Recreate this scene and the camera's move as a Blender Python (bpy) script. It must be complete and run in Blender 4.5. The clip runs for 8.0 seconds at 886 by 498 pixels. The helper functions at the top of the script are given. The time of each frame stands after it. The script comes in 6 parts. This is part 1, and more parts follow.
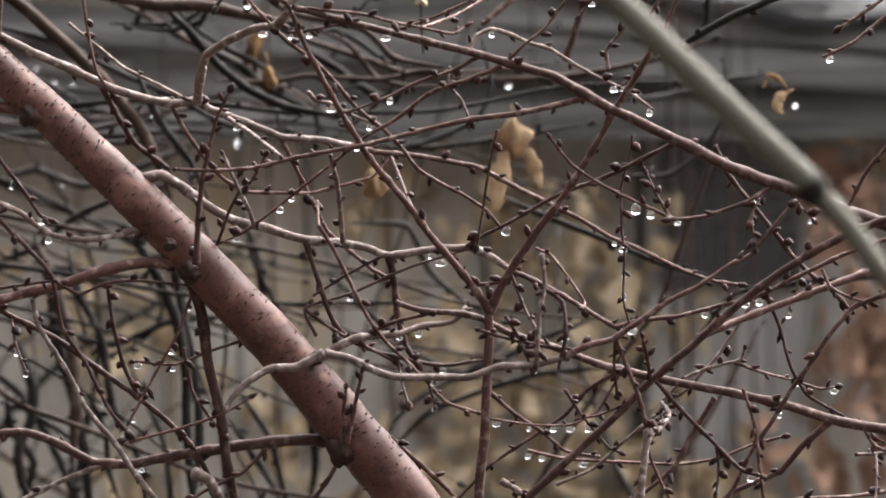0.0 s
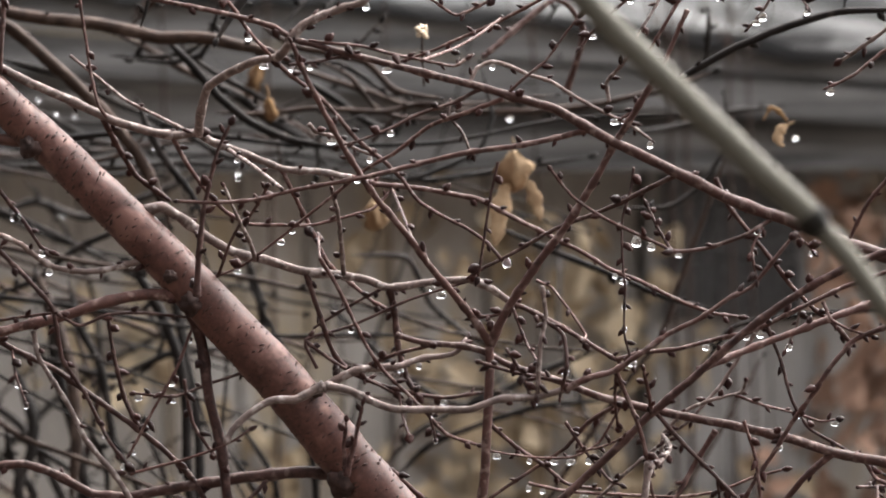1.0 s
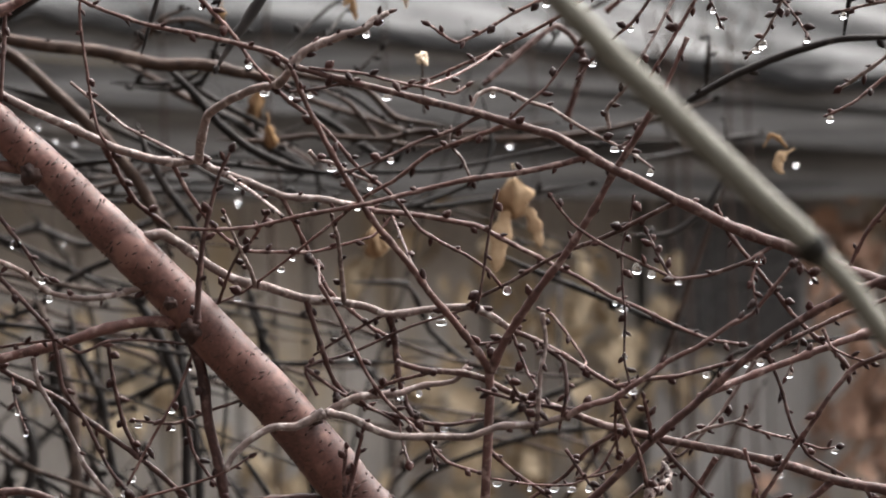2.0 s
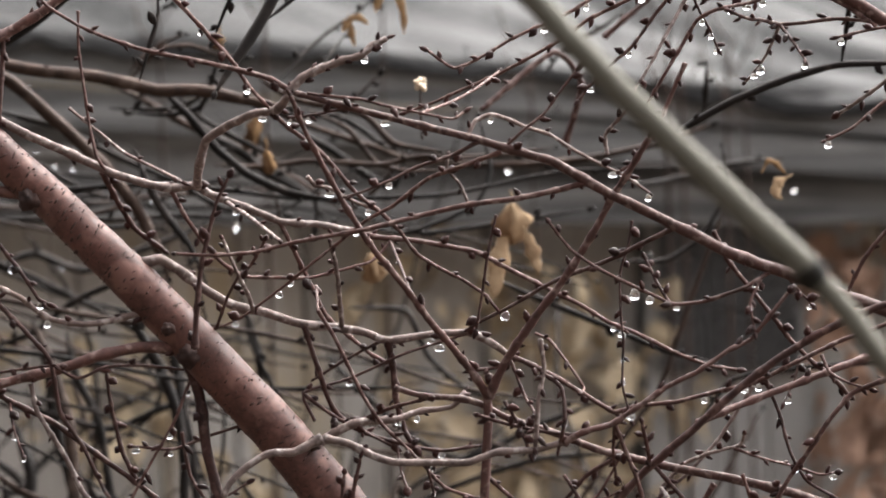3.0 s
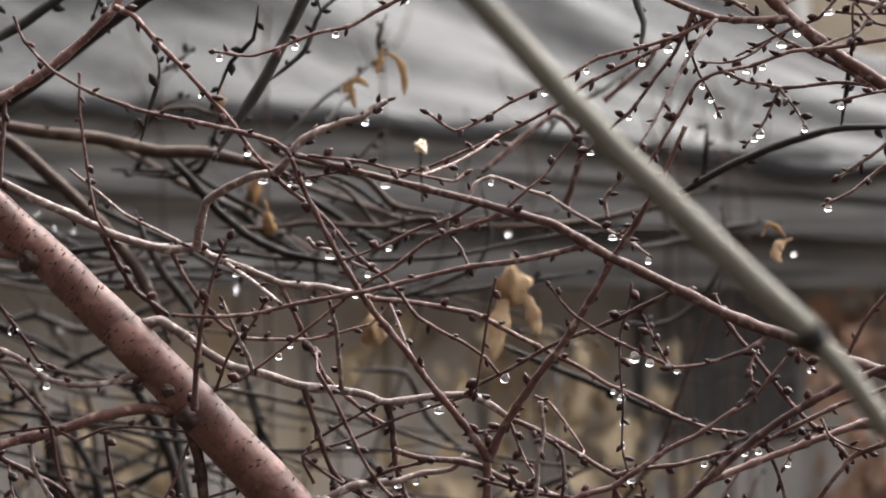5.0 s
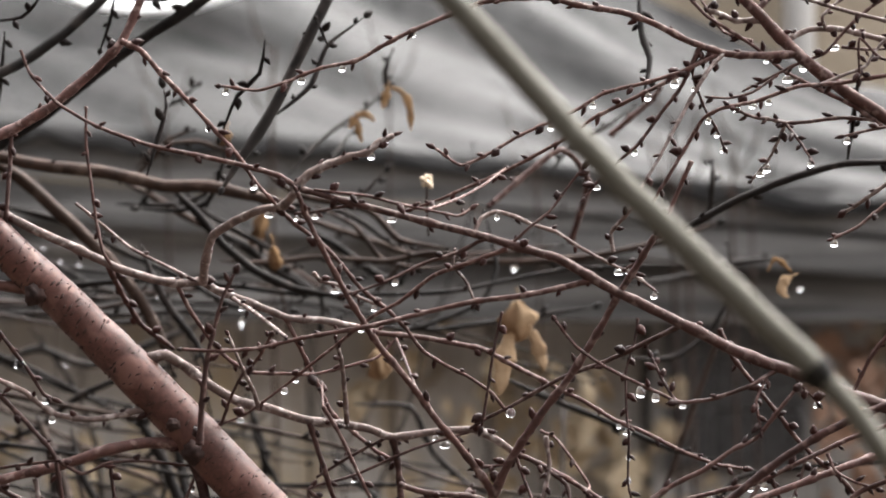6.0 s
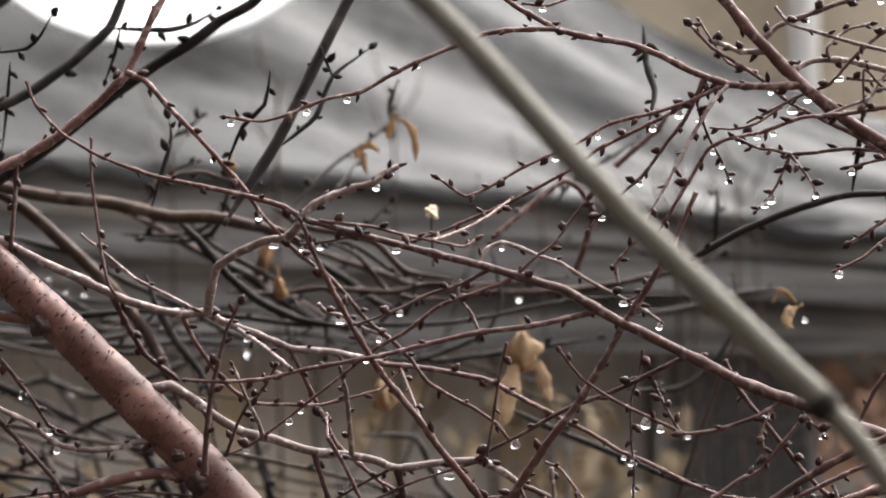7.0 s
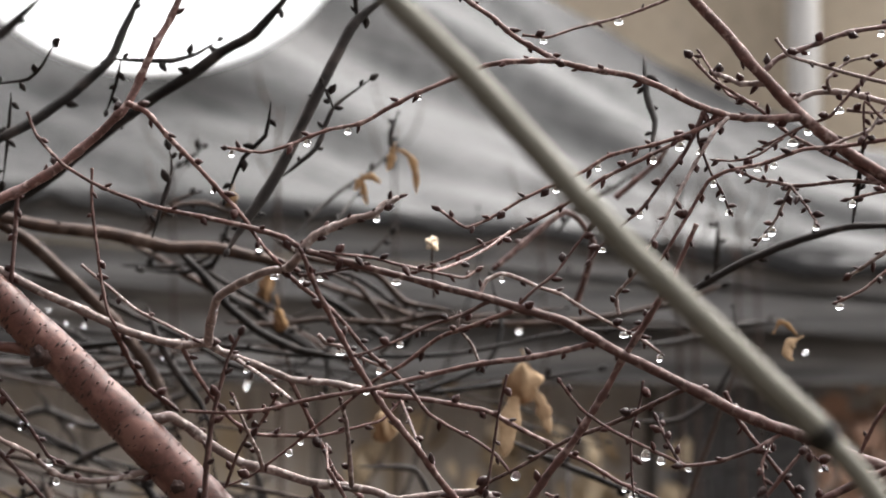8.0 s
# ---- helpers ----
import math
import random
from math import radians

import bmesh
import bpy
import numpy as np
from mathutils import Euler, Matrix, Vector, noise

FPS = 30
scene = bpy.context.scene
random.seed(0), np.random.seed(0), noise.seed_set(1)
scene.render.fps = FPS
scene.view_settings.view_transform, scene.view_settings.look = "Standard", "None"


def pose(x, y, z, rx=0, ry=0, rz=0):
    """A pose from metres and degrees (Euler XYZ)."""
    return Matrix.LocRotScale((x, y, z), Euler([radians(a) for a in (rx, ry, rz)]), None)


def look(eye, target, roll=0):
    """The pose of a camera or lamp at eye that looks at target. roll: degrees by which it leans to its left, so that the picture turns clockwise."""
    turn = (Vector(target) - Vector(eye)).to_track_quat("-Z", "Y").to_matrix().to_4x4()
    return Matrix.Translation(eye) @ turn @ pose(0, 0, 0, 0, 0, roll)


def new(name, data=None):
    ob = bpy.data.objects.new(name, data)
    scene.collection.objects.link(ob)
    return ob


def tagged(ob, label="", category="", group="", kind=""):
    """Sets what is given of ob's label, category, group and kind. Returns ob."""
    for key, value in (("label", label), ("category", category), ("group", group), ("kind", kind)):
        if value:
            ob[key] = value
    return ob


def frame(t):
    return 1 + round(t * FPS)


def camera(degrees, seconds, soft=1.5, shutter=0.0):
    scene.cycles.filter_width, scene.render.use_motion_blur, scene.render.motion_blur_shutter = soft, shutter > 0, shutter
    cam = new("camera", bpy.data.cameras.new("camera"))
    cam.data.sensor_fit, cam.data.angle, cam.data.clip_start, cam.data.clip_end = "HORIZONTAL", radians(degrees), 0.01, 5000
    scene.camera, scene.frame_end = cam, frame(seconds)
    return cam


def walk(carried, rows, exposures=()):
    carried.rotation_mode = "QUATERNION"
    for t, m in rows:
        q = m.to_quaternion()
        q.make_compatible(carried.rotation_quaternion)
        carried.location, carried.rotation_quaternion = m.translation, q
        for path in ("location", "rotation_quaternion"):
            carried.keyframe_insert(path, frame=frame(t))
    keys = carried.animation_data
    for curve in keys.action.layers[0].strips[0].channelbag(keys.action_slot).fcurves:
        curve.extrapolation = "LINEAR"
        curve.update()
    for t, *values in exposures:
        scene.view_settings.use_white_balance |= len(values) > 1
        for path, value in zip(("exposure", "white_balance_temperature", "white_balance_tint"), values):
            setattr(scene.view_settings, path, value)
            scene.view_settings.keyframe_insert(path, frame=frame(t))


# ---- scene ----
cam = camera(20.0, 8.0, 1.9)
cam.data.dof.use_dof = True
cam.data.dof.focus_distance = 1.19
cam.data.dof.aperture_fstop = 10.5
EYE = 1.6
ROWS = [
    (0.0, 0.000, -2.750, 0.200),
    (0.5, -0.000, -2.348, 0.143),
    (1.0, 0.018, -2.015, 0.157),
    (1.5, 0.031, -1.690, 0.135),
    (3.0, -0.021, -0.814, 0.126),
    (3.5, -0.058, -0.448, 0.005),
    (4.0, -0.075, -0.046, 0.021),
    (4.5, -0.071, 0.251, 0.004),
    (6.0, 0.112, 1.392, -0.148),
    (6.5, 0.154, 1.723, -0.161),
    (7.0, 0.223, 2.096, -0.162),
    (7.5, 0.241, 2.419, -0.216),
    (8.0, 0.228, 2.809, -0.265),
]
walk(cam, [(t, pose(0, 0, EYE, 90 + pitch, roll, yaw)) for t, yaw, pitch, roll in ROWS])

# ---- overcast daylight ----
world = bpy.data.worlds.new("sky")
scene.world = world
world.use_nodes = True
wn, wl = world.node_tree.nodes, world.node_tree.links
sky = wn.new("ShaderNodeTexSky")
sky.sky_type, sky.sun_disc = "NISHITA", False
sky.sun_elevation, sky.sun_rotation = radians(52), radians(50)
sky.dust_density, sky.air_density, sky.ozone_density = 6.0, 1.0, 1.0
grey = wn.new("ShaderNodeHueSaturation")
grey.inputs["Saturation"].default_value = 0.18
wl.new(sky.outputs["Color"], grey.inputs["Color"])
wl.new(grey.outputs["Color"], wn["Background"].inputs["Color"])
wn["Background"].inputs["Strength"].default_value = 0.135
sun = new("sun", bpy.data.lights.new("sun", "SUN"))
sun.data.energy, sun.data.angle, sun.data.color = 1.0, radians(35), (1.0, 0.985, 0.96)
sun.matrix_world = look((0.5, 3.3, 6.2), (0, 1.5, 1.0))
scene.view_settings.exposure = 3.00


# ---- materials ----
def material(name, dark, light, scale, rough, rough2=None, bump=0.25, stretch=(1, 1, 1), fine=6.0, spot=None, spot_scale=30, coat=0.0, vary=0.0, island=False, gloss=0.5, turn=None):
    """Two scales of noise between two colours, a few spots of a third, fine relief; vary: brightness change from object to object."""
    m = bpy.data.materials.new(name)
    m.use_nodes = True
    n, l = m.node_tree.nodes, m.node_tree.links
    b = n["Principled BSDF"]
    co = n.new("ShaderNodeTexCoord")
    mp = n.new("ShaderNodeMapping")
    mp.inputs["Scale"].default_value = stretch
    if turn is not None:
        mp.vector_type = "TEXTURE"
        mp.inputs["Rotation"].default_value = (0, radians(turn), 0)
    l.new(co.outputs["Object"], mp.inputs["Vector"])
    big, small = n.new("ShaderNodeTexNoise"), n.new("ShaderNodeTexNoise")
    for node, s, d in ((big, scale, 5), (small, scale * fine, 4)):
        node.inputs["Scale"].default_value, node.inputs["Detail"].default_value = s, d
        node.inputs["Roughness"].default_value = 0.62
        l.new(mp.outputs["Vector"], node.inputs["Vector"])
    mix = n.new("ShaderNodeMath")
    mix.operation = "MULTIPLY_ADD"
    mix.inputs[1].default_value = 0.45
    l.new(small.outputs["Fac"], mix.inputs[0])
    half = n.new("ShaderNodeMath")
    half.operation = "MULTIPLY"
    half.inputs[1].default_value = 0.6
    l.new(big.outputs["Fac"], half.inputs[0])
    l.new(half.outputs[0], mix.inputs[2])
    ramp = n.new("ShaderNodeValToRGB")
    ramp.color_ramp.elements[0].position, ramp.color_ramp.elements[1].position = 0.36, 0.68
    ramp.color_ramp.elements[0].color, ramp.color_ramp.elements[1].color = (*dark, 1), (*light, 1)
    l.new(mix.outputs[0], ramp.inputs["Fac"])
    out = ramp.outputs["Color"]
    if spot:
        sp = n.new("ShaderNodeTexNoise")
        sp.inputs["Scale"].default_value, sp.inputs["Detail"].default_value = spot_scale, 3
        l.new(mp.outputs["Vector"], sp.inputs["Vector"])
        sr = n.new("ShaderNodeValToRGB")
        sr.color_ramp.elements[0].position, sr.color_ramp.elements[1].position = 0.54, 0.66
        l.new(sp.outputs["Fac"], sr.inputs["Fac"])
        mc = n.new("ShaderNodeMix")
        mc.data_type = "RGBA"
        l.new(sr.outputs["Color"], mc.inputs[0])
        l.new(out, mc.inputs[6])
        mc.inputs[7].default_value = (*spot, 1)
        out = mc.outputs[2]
    if vary:
        src = n.new("ShaderNodeNewGeometry").outputs["Random Per Island"] if island else n.new("ShaderNodeObjectInfo").outputs["Random"]
        mr = n.new("ShaderNodeMapRange")
        mr.inputs[3].default_value, mr.inputs[4].default_value = 1 - vary, 1 + vary
        l.new(src, mr.inputs[0])
        hs = n.new("ShaderNodeHueSaturation")
        l.new(mr.outputs[0], hs.inputs["Value"])
        l.new(out, hs.inputs["Color"])
        out = hs.outputs["Color"]
    l.new(out, b.inputs["Base Color"])
    rr = n.new("ShaderNodeMapRange")
    rr.inputs[3].default_value, rr.inputs[4].default_value = rough, rough if rough2 is None else rough2
    l.new(small.outputs["Fac"], rr.inputs[0])
    l.new(rr.outputs[0], b.inputs["Roughness"])
    b.inputs["Specular IOR Level"].default_value = gloss
    b.inputs["Coat Weight"].default_value, b.inputs["Coat Roughness"].default_value = coat, 0.25
    bp = n.new("ShaderNodeBump")
    bp.inputs["Strength"].default_value, bp.inputs["Distance"].default_value = bump, 0.1 / (scale * fine)
    l.new(mix.outputs[0], bp.inputs["Height"])
    l.new(bp.outputs["Normal"], b.inputs["Normal"])
    return m


RED = material("red bark", (0.026, 0.0092, 0.0068), (0.088, 0.0355, 0.0265), 55, 0.5, 0.7, 0.5, fine=9, spot=(0.108, 0.052, 0.041), spot_scale=70, coat=0.05, gloss=0.22)
BARK = material("brown twig bark", (0.017, 0.0070, 0.0054), (0.080, 0.036, 0.0295), 170, 0.55, 0.8, 1.0, spot=(0.132, 0.088, 0.078), spot_scale=240, vary=0.25, gloss=0.2)
PALE = material("pale twig bark", (0.029, 0.0185, 0.0158), (0.155, 0.109, 0.097), 170, 0.55, 0.8, 1.0, spot=(0.24, 0.20, 0.185), spot_scale=240, vary=0.15, gloss=0.22)
DARK = material("dark wet bark", (0.010, 0.004, 0.0036), (0.050, 0.021, 0.0168), 150, 0.55, 0.75, 0.9, spot=(0.08, 0.045, 0.038), spot_scale=220, vary=0.25, gloss=0.16)
FAR = material("black wet bark", (0.0028, 0.0022, 0.0020), (0.0125, 0.0094, 0.0081), 90, 0.65, 0.85, 0.5, spot=(0.022, 0.017, 0.015), spot_scale=70, vary=0.3, gloss=0.09)
BROWN = material("brown limb bark", (0.008, 0.0046, 0.0034), (0.036, 0.021, 0.0152), 60, 0.65, 0.85, 0.5, spot=(0.055, 0.038, 0.030), spot_scale=70, vary=0.2, gloss=0.12)
OLIVE = material("grey-green stem bark", (0.070, 0.065, 0.051), (0.105, 0.099, 0.082), 50, 0.65, 0.8, 0.2, gloss=0.12)
NODE = material("black stem joint", (0.004, 0.004, 0.003), (0.016, 0.013, 0.010), 90, 0.7, 0.9, 0.4, gloss=0.1)
KNOT = material("dark callus bark", (0.006, 0.003, 0.0025), (0.040, 0.020, 0.016), 160, 0.7, 0.9, 1.0, gloss=0.2)
CORK = material("dark lenticel cork", (0.011, 0.0054, 0.0043), (0.050, 0.026, 0.021), 700, 0.75, 0.9, 0.3, gloss=0.2)
BUD = material("wet bud scales", (0.006, 0.0019, 0.0017), (0.036, 0.0115, 0.009), 500, 0.5, 0.7, 0.4, vary=0.5, gloss=0.15)
LEAF = material("dry brown leaf", (0.13, 0.072, 0.033), (0.26, 0.16, 0.08), 60, 0.75, 0.9, 0.7, spot=(0.09, 0.048, 0.024), spot_scale=55, vary=0.2, gloss=0.15)
TAN = material("bleached tan leaf", (0.19, 0.125, 0.072), (0.36, 0.255, 0.16), 60, 0.75, 0.9, 0.6, spot=(0.15, 0.09, 0.05), spot_scale=45, vary=0.1, gloss=0.15)
LEAVES = material("old ochre leaves", (0.27, 0.203, 0.130), (0.40, 0.312, 0.205), 30, 0.7, 0.9, 0.5, vary=0.15, island=True)
RUST = material("old rusty leaves", (0.20, 0.12, 0.085), (0.33, 0.20, 0.135), 30, 0.7, 0.9, 0.5, vary=0.25, island=True)
SEED = material("pale seed head", (0.35, 0.26, 0.17), (0.62, 0.52, 0.40), 300, 0.7, 0.9, 0.6)
BOARD = material("weathered board", (0.27, 0.248, 0.225), (0.44, 0.41, 0.378), 9, 0.7, 0.9, 0.6, stretch=(3, 3, 0.5), spot=(0.36, 0.295, 0.21), spot_scale=5, vary=0.12, gloss=0.3)
DOOR = material("grey board", (0.16, 0.15, 0.142), (0.29, 0.275, 0.262), 9, 0.6, 0.85, 0.6, stretch=(3, 3, 0.35), vary=0.15, gloss=0.3)
PANE = material("dark dirty glass", (0.010, 0.010, 0.011), (0.030, 0.029, 0.029), 12, 0.18, 0.4, 0.05)
BLACKBOARD = material("tarred board", (0.065, 0.062, 0.060), (0.15, 0.144, 0.140), 9, 0.6, 0.85, 0.6, stretch=(3, 3, 0.35), vary=0.2, gloss=0.3)
# dark bands put the shade under the eaves into the colour
EAVE = material("streaked eaves board with painted shade", (0.022, 0.021, 0.0205), (0.22, 0.212, 0.205), 6, 0.45, 0.8, 0.8, stretch=(0.35, 2, 6), fine=3, spot=(0.040, 0.038, 0.037), spot_scale=4, gloss=0.3)
PLASTER = material("stained ochre plaster", (0.180, 0.142, 0.099), (0.320, 0.259, 0.189), 3.5, 0.75, 0.9, 0.5, fine=14, spot=(0.21, 0.18, 0.145), spot_scale=2.2)
# streaks of wet sheen are put into the sheet's base colour
TARP = material("wet grey sheet", (0.0056, 0.0052, 0.0051), (0.0300, 0.0283, 0.0275), 1.0, 0.55, 0.85, 0.35, stretch=(0.42, 0.5, 0.045), fine=5.5, spot=(0.0118, 0.0111, 0.0109), spot_scale=1.8, gloss=0.15, turn=23)
WHITE = material("white enamel", (0.78, 0.78, 0.77), (0.86, 0.86, 0.85), 8, 0.3, 0.4, 0.05)
METAL = material("galvanised steel", (0.20, 0.20, 0.195), (0.33, 0.33, 0.32), 20, 0.5, 0.7, 0.2)
PIPE = material("pale painted pipe", (0.28, 0.262, 0.243), (0.39, 0.37, 0.345), 14, 0.5, 0.7, 0.2, stretch=(1, 1, 0.3))
# for the added unseen walls: dark, so little light bounces back
BRICK = material("dark brick of unseen walls", (0.045, 0.040, 0.037), (0.10, 0.088, 0.08), 4, 0.8, 0.95, 0.5, fine=12)
SOIL = material("damp soil", (0.012, 0.009, 0.007), (0.036, 0.027, 0.019), 4, 0.7, 0.95, 0.8, fine=12, spot=(0.055, 0.037, 0.019), spot_scale=14)
WATER = bpy.data.materials.new("water")
WATER.use_nodes = True
wb = WATER.node_tree.nodes["Principled BSDF"]
wb.inputs["Base Color"].default_value = (1, 1, 1, 1)
wb.inputs["Transmission Weight"].default_value, wb.inputs["Roughness"].default_value, wb.inputs["IOR"].default_value = 1.0, 0.0, 1.333


# ---- makers ----
def mesh_of(verts, faces, mat, smooth=True, name="mesh"):
    me = bpy.data.meshes.new(name)
    me.from_pydata(verts, [], faces)
    me.materials.append(mat)
    me.update()
    if smooth:
        me.polygons.foreach_set("use_smooth", [True] * len(me.polygons))
    return me


def part(name, me, parent=None, label=""):
    ob = new(name, me)
    if parent:
        ob.parent = parent
    return tagged(ob, label)


def glide(points, step):
    """Even steps along a smooth line through the points; gives places and the way travelled as a share of the whole."""
    p = [Vector(q) for q in points]
    p = [p[0] * 2 - p[1]] + p + [p[-1] * 2 - p[-2]]
    line = []
    for i in range(1, len(p) - 2):
        n = max(2, int((p[i + 1] - p[i]).length / step))
        for k in range(n):
            t = k / n
            a, b, c, d = p[i - 1], p[i], p[i + 1], p[i + 2]
            line.append(b.lerp(c, t) * 0.4 + 0.3 * (2 * b + (c - a) * t + (2 * a - 5 * b + 4 * c - d) * t * t + (3 * b - a - 3 * c + d) * t ** 3))
    line.append(p[-2])
    way = [0.0]
    for a, b in zip(line, line[1:]):
        way.append(way[-1] + (b - a).length)
    return line, [w / way[-1] for w in way], way[-1]


def frames_of(line):
    """A tangent and two directions across it at each place, without twist."""
    out, side = [], None
    for i in range(len(line)):
        t = (line[min(i + 1, len(line) - 1)] - line[max(i - 1, 0)]).normalized()
        if side is None:
            side = t.orthogonal()
        side = (side - t * side.dot(t)).normalized()
        out.append((t, side, t.cross(side)))
    return out


def stem_mesh(points, r0, r1, mat, knots=(), rough=0.13, sides=9, step=None, bend=0.16, flare=0.0, ends=0.0, scar=0.0):
    """A tapered stem with uneven bark, slightly bent between swollen nodes; radii in metres."""
    rng = random.Random(round(points[0][0] * 7919 + points[-1][2] * 104729, 4))
    step = step or max(0.001, min(0.006, 0.7 * max(r0, r1)))
    line, share, total = glide(points, step)
    seed = Vector((rng.uniform(-9, 9), rng.uniform(-9, 9), rng.uniform(-9, 9)))
    r_mid = (r0 + r1) / 2
    scars = [rng.random() for _ in range(int(total / scar))] if scar else []
    line = [q + bend * r_mid * noise.noise_vector(q * (0.22 / r_mid) + seed) for q in line]
    verts, faces = [], []
    for i, ((t, a, b), q, s) in enumerate(zip(frames_of(line), line, share)):
        r = r0 + (r1 - r0) * s
        r *= 1 + rough * noise.noise(q * (0.9 / r_mid) + seed)
        if flare:
            r *= 1 + flare * math.exp(-s * total / (1.6 * r0))
        if ends:
            r *= min(1.0, 0.25 + 0.75 * (min(s, 1 - s) * total / ends) ** 0.7)
        for k in scars:
            r += 0.1 * min(r_mid, 0.0013) * math.exp(-((s - k) * total / (0.55 * r_mid)) ** 2)
        for k in knots:
            r += 0.3 * min(r_mid, 0.0016) * math.exp(-((s - k) * total / (1.5 * r_mid)) ** 2)
        for j in range(sides):
            g = 2 * math.pi * j / sides
            d = a * math.cos(g) + b * math.sin(g)
            verts.append(q + d * r * (1 + 0.6 * rough * noise.noise(q * (1.6 / r_mid) + d * 1.5 + seed)))
        if i:
            o = (i - 1) * sides
            faces += [(o + j, o + (j + 1) % sides, o + sides + (j + 1) % sides, o + sides + j) for j in range(sides)]
    n = len(line)
    verts += [line[0] - (line[1] - line[0]).normalized() * r0 * 0.4, line[-1] + (line[-1] - line[-2]).normalized() * r1 * 0.5]
    faces += [(sides * n, (j + 1) % sides, j) for j in range(sides)]
    o = (n - 1) * sides
    faces += [(sides * n + 1, o + j, o + (j + 1) % sides) for j in range(sides)]
    return mesh_of(verts, faces, mat), line, share


def bud_mesh(mat, fat, ridge, turn):
    """A pointed bud one unit long, with overlapping scales."""
    rings = ((0.0, 0.10), (0.10, 0.24), (0.30, 0.36), (0.36, 0.345), (0.40, 0.375), (0.58, 0.32), (0.63, 0.29), (0.67, 0.30), (0.84, 0.15), (1.0, 0.015))
    verts, faces, sides = [], [], 9
    for i, (z, r) in enumerate(rings):
        for j in range(sides):
            g = 2 * math.pi * j / sides
            q = r * fat * (1 + ridge * math.cos(3 * g + turn + 2.1 * (i // 3)))
            verts.append((q * math.cos(g) + 0.10 * z * z, q * math.sin(g), z))
        if i:
            o = (i - 1) * sides
            faces += [(o + j, o + (j + 1) % sides, o + sides + (j + 1) % sides, o + sides + j) for j in range(sides)]
    o = (len(rings) - 1) * sides
    faces.append(tuple(o + j for j in range(sides)))
    return mesh_of(verts, faces, mat, name="bud")


BUDS = [bud_mesh(BUD, 0.74, 0.12, 0.0), bud_mesh(BUD, 1.0, 0.16, 1.0), bud_mesh(BUD, 0.6, 0.10, 2.0)]
FAR_BUDS = [bud_mesh(FAR, 0.8, 0.1, 0.4)]


def drop_mesh(wide, tall, lean):
    """A hanging drop, broad where it clings: the top at the origin, unit size one millimetre."""
    verts, faces, sides, rings = [], [], 16, 14
    for i in range(rings + 1):
        s = i / rings
        a = math.pi * s
        r = wide * math.sin(a) ** 0.85 * (0.62 + 0.38 * math.sin(a * 0.5) ** 2) if 0 < i < rings else 0.0
        for j in range(sides):
            g = 2 * math.pi * j / sides
            verts.append((0.001 * (r * math.cos(g) + lean * s), 0.001 * r * math.sin(g), 0.001 * (-tall * (1 - math.cos(a)) / 2)))
        if i:
            o = (i - 1) * sides
            faces += [(o + j, o + sides + j, o + sides + (j + 1) % sides, o + (j + 1) % sides) for j in range(sides)]
    me = mesh_of(verts, faces, WATER, name="water_drop")
    bm = bmesh.new()
    bm.from_mesh(me)
    bmesh.ops.remove_doubles(bm, verts=bm.verts, dist=1e-6)
    bm.to_mesh(me)
    bm.free()
    return me


DROPS = [drop_mesh(1.9, 3.3, 0.0), drop_mesh(2.3, 2.7, 0.3), drop_mesh(1.6, 3.3, -0.2)]


def branch(name, label, category="branch", group=""):
    return tagged(new(name), label, category, group)


def twig(parent, name, points, r0, r1, mat, buds=0, label="", category="", group="", tip=True, big=1.0):
    """A twig through the points (metres; radii in millimetres) with buds set on alternate sides."""
    rng = random.Random(round(points[0][0] * 5077 + points[-1][2] * 3181, 4))
    shares = [min(0.985, max(0.03, (i + rng.uniform(0.25, 0.8)) / buds)) for i in range(buds)]
    near = mat not in (FAR, BROWN)
    me, line, share = stem_mesh(points, r0 / 1000, r1 / 1000, mat, shares if near else [], (0.07 if max(r0, r1) < 1.7 else 0.04) if near else 0.1, 9 if near else 7, step=None if near else 0.006, flare=0.9 if mat is RED else 0.35 if near else 0.0, ends=0.0 if near else 0.03, scar=0.007 if near and mat is not RED else 0.0)
    ob = part(name, me, parent, label)
    tagged(ob, "", category, group)
    axes = frames_of(line)
    for i, s in enumerate(shares + ([1.0] if buds and tip else [])):
        k = min(range(len(share)), key=lambda q: abs(share[q] - s))
        t, a, b = axes[k]
        r = (r0 + (r1 - r0) * s) / 1000
        flat = Vector((t.z, 0, -t.x)).normalized() * (1 if i % 2 else -1) + Vector((0, rng.uniform(-0.8, 0.8), 0))
        way = (t * rng.uniform(0.5, 1.1) + flat.normalized() * rng.uniform(0.5, 1.0)).normalized()
        if s == 1.0:
            way = t
        size = rng.choice((0.0032, 0.004, 0.0048, 0.0058)) * rng.uniform(0.85, 1.15) * big * (1.0 if near else 1.2)
        m = Matrix.Translation(line[k] + (way - t * way.dot(t)) * r * 0.8) @ way.to_track_quat("Z", "X").to_matrix().to_4x4() @ Matrix.Rotation(rng.uniform(0, 6), 4, "Z")
        bud = new("bud", rng.choice(BUDS if near else FAR_BUDS))
        bud.parent = ob
        bud.matrix_basis = m @ Matrix.Scale(size, 4)
    return ob


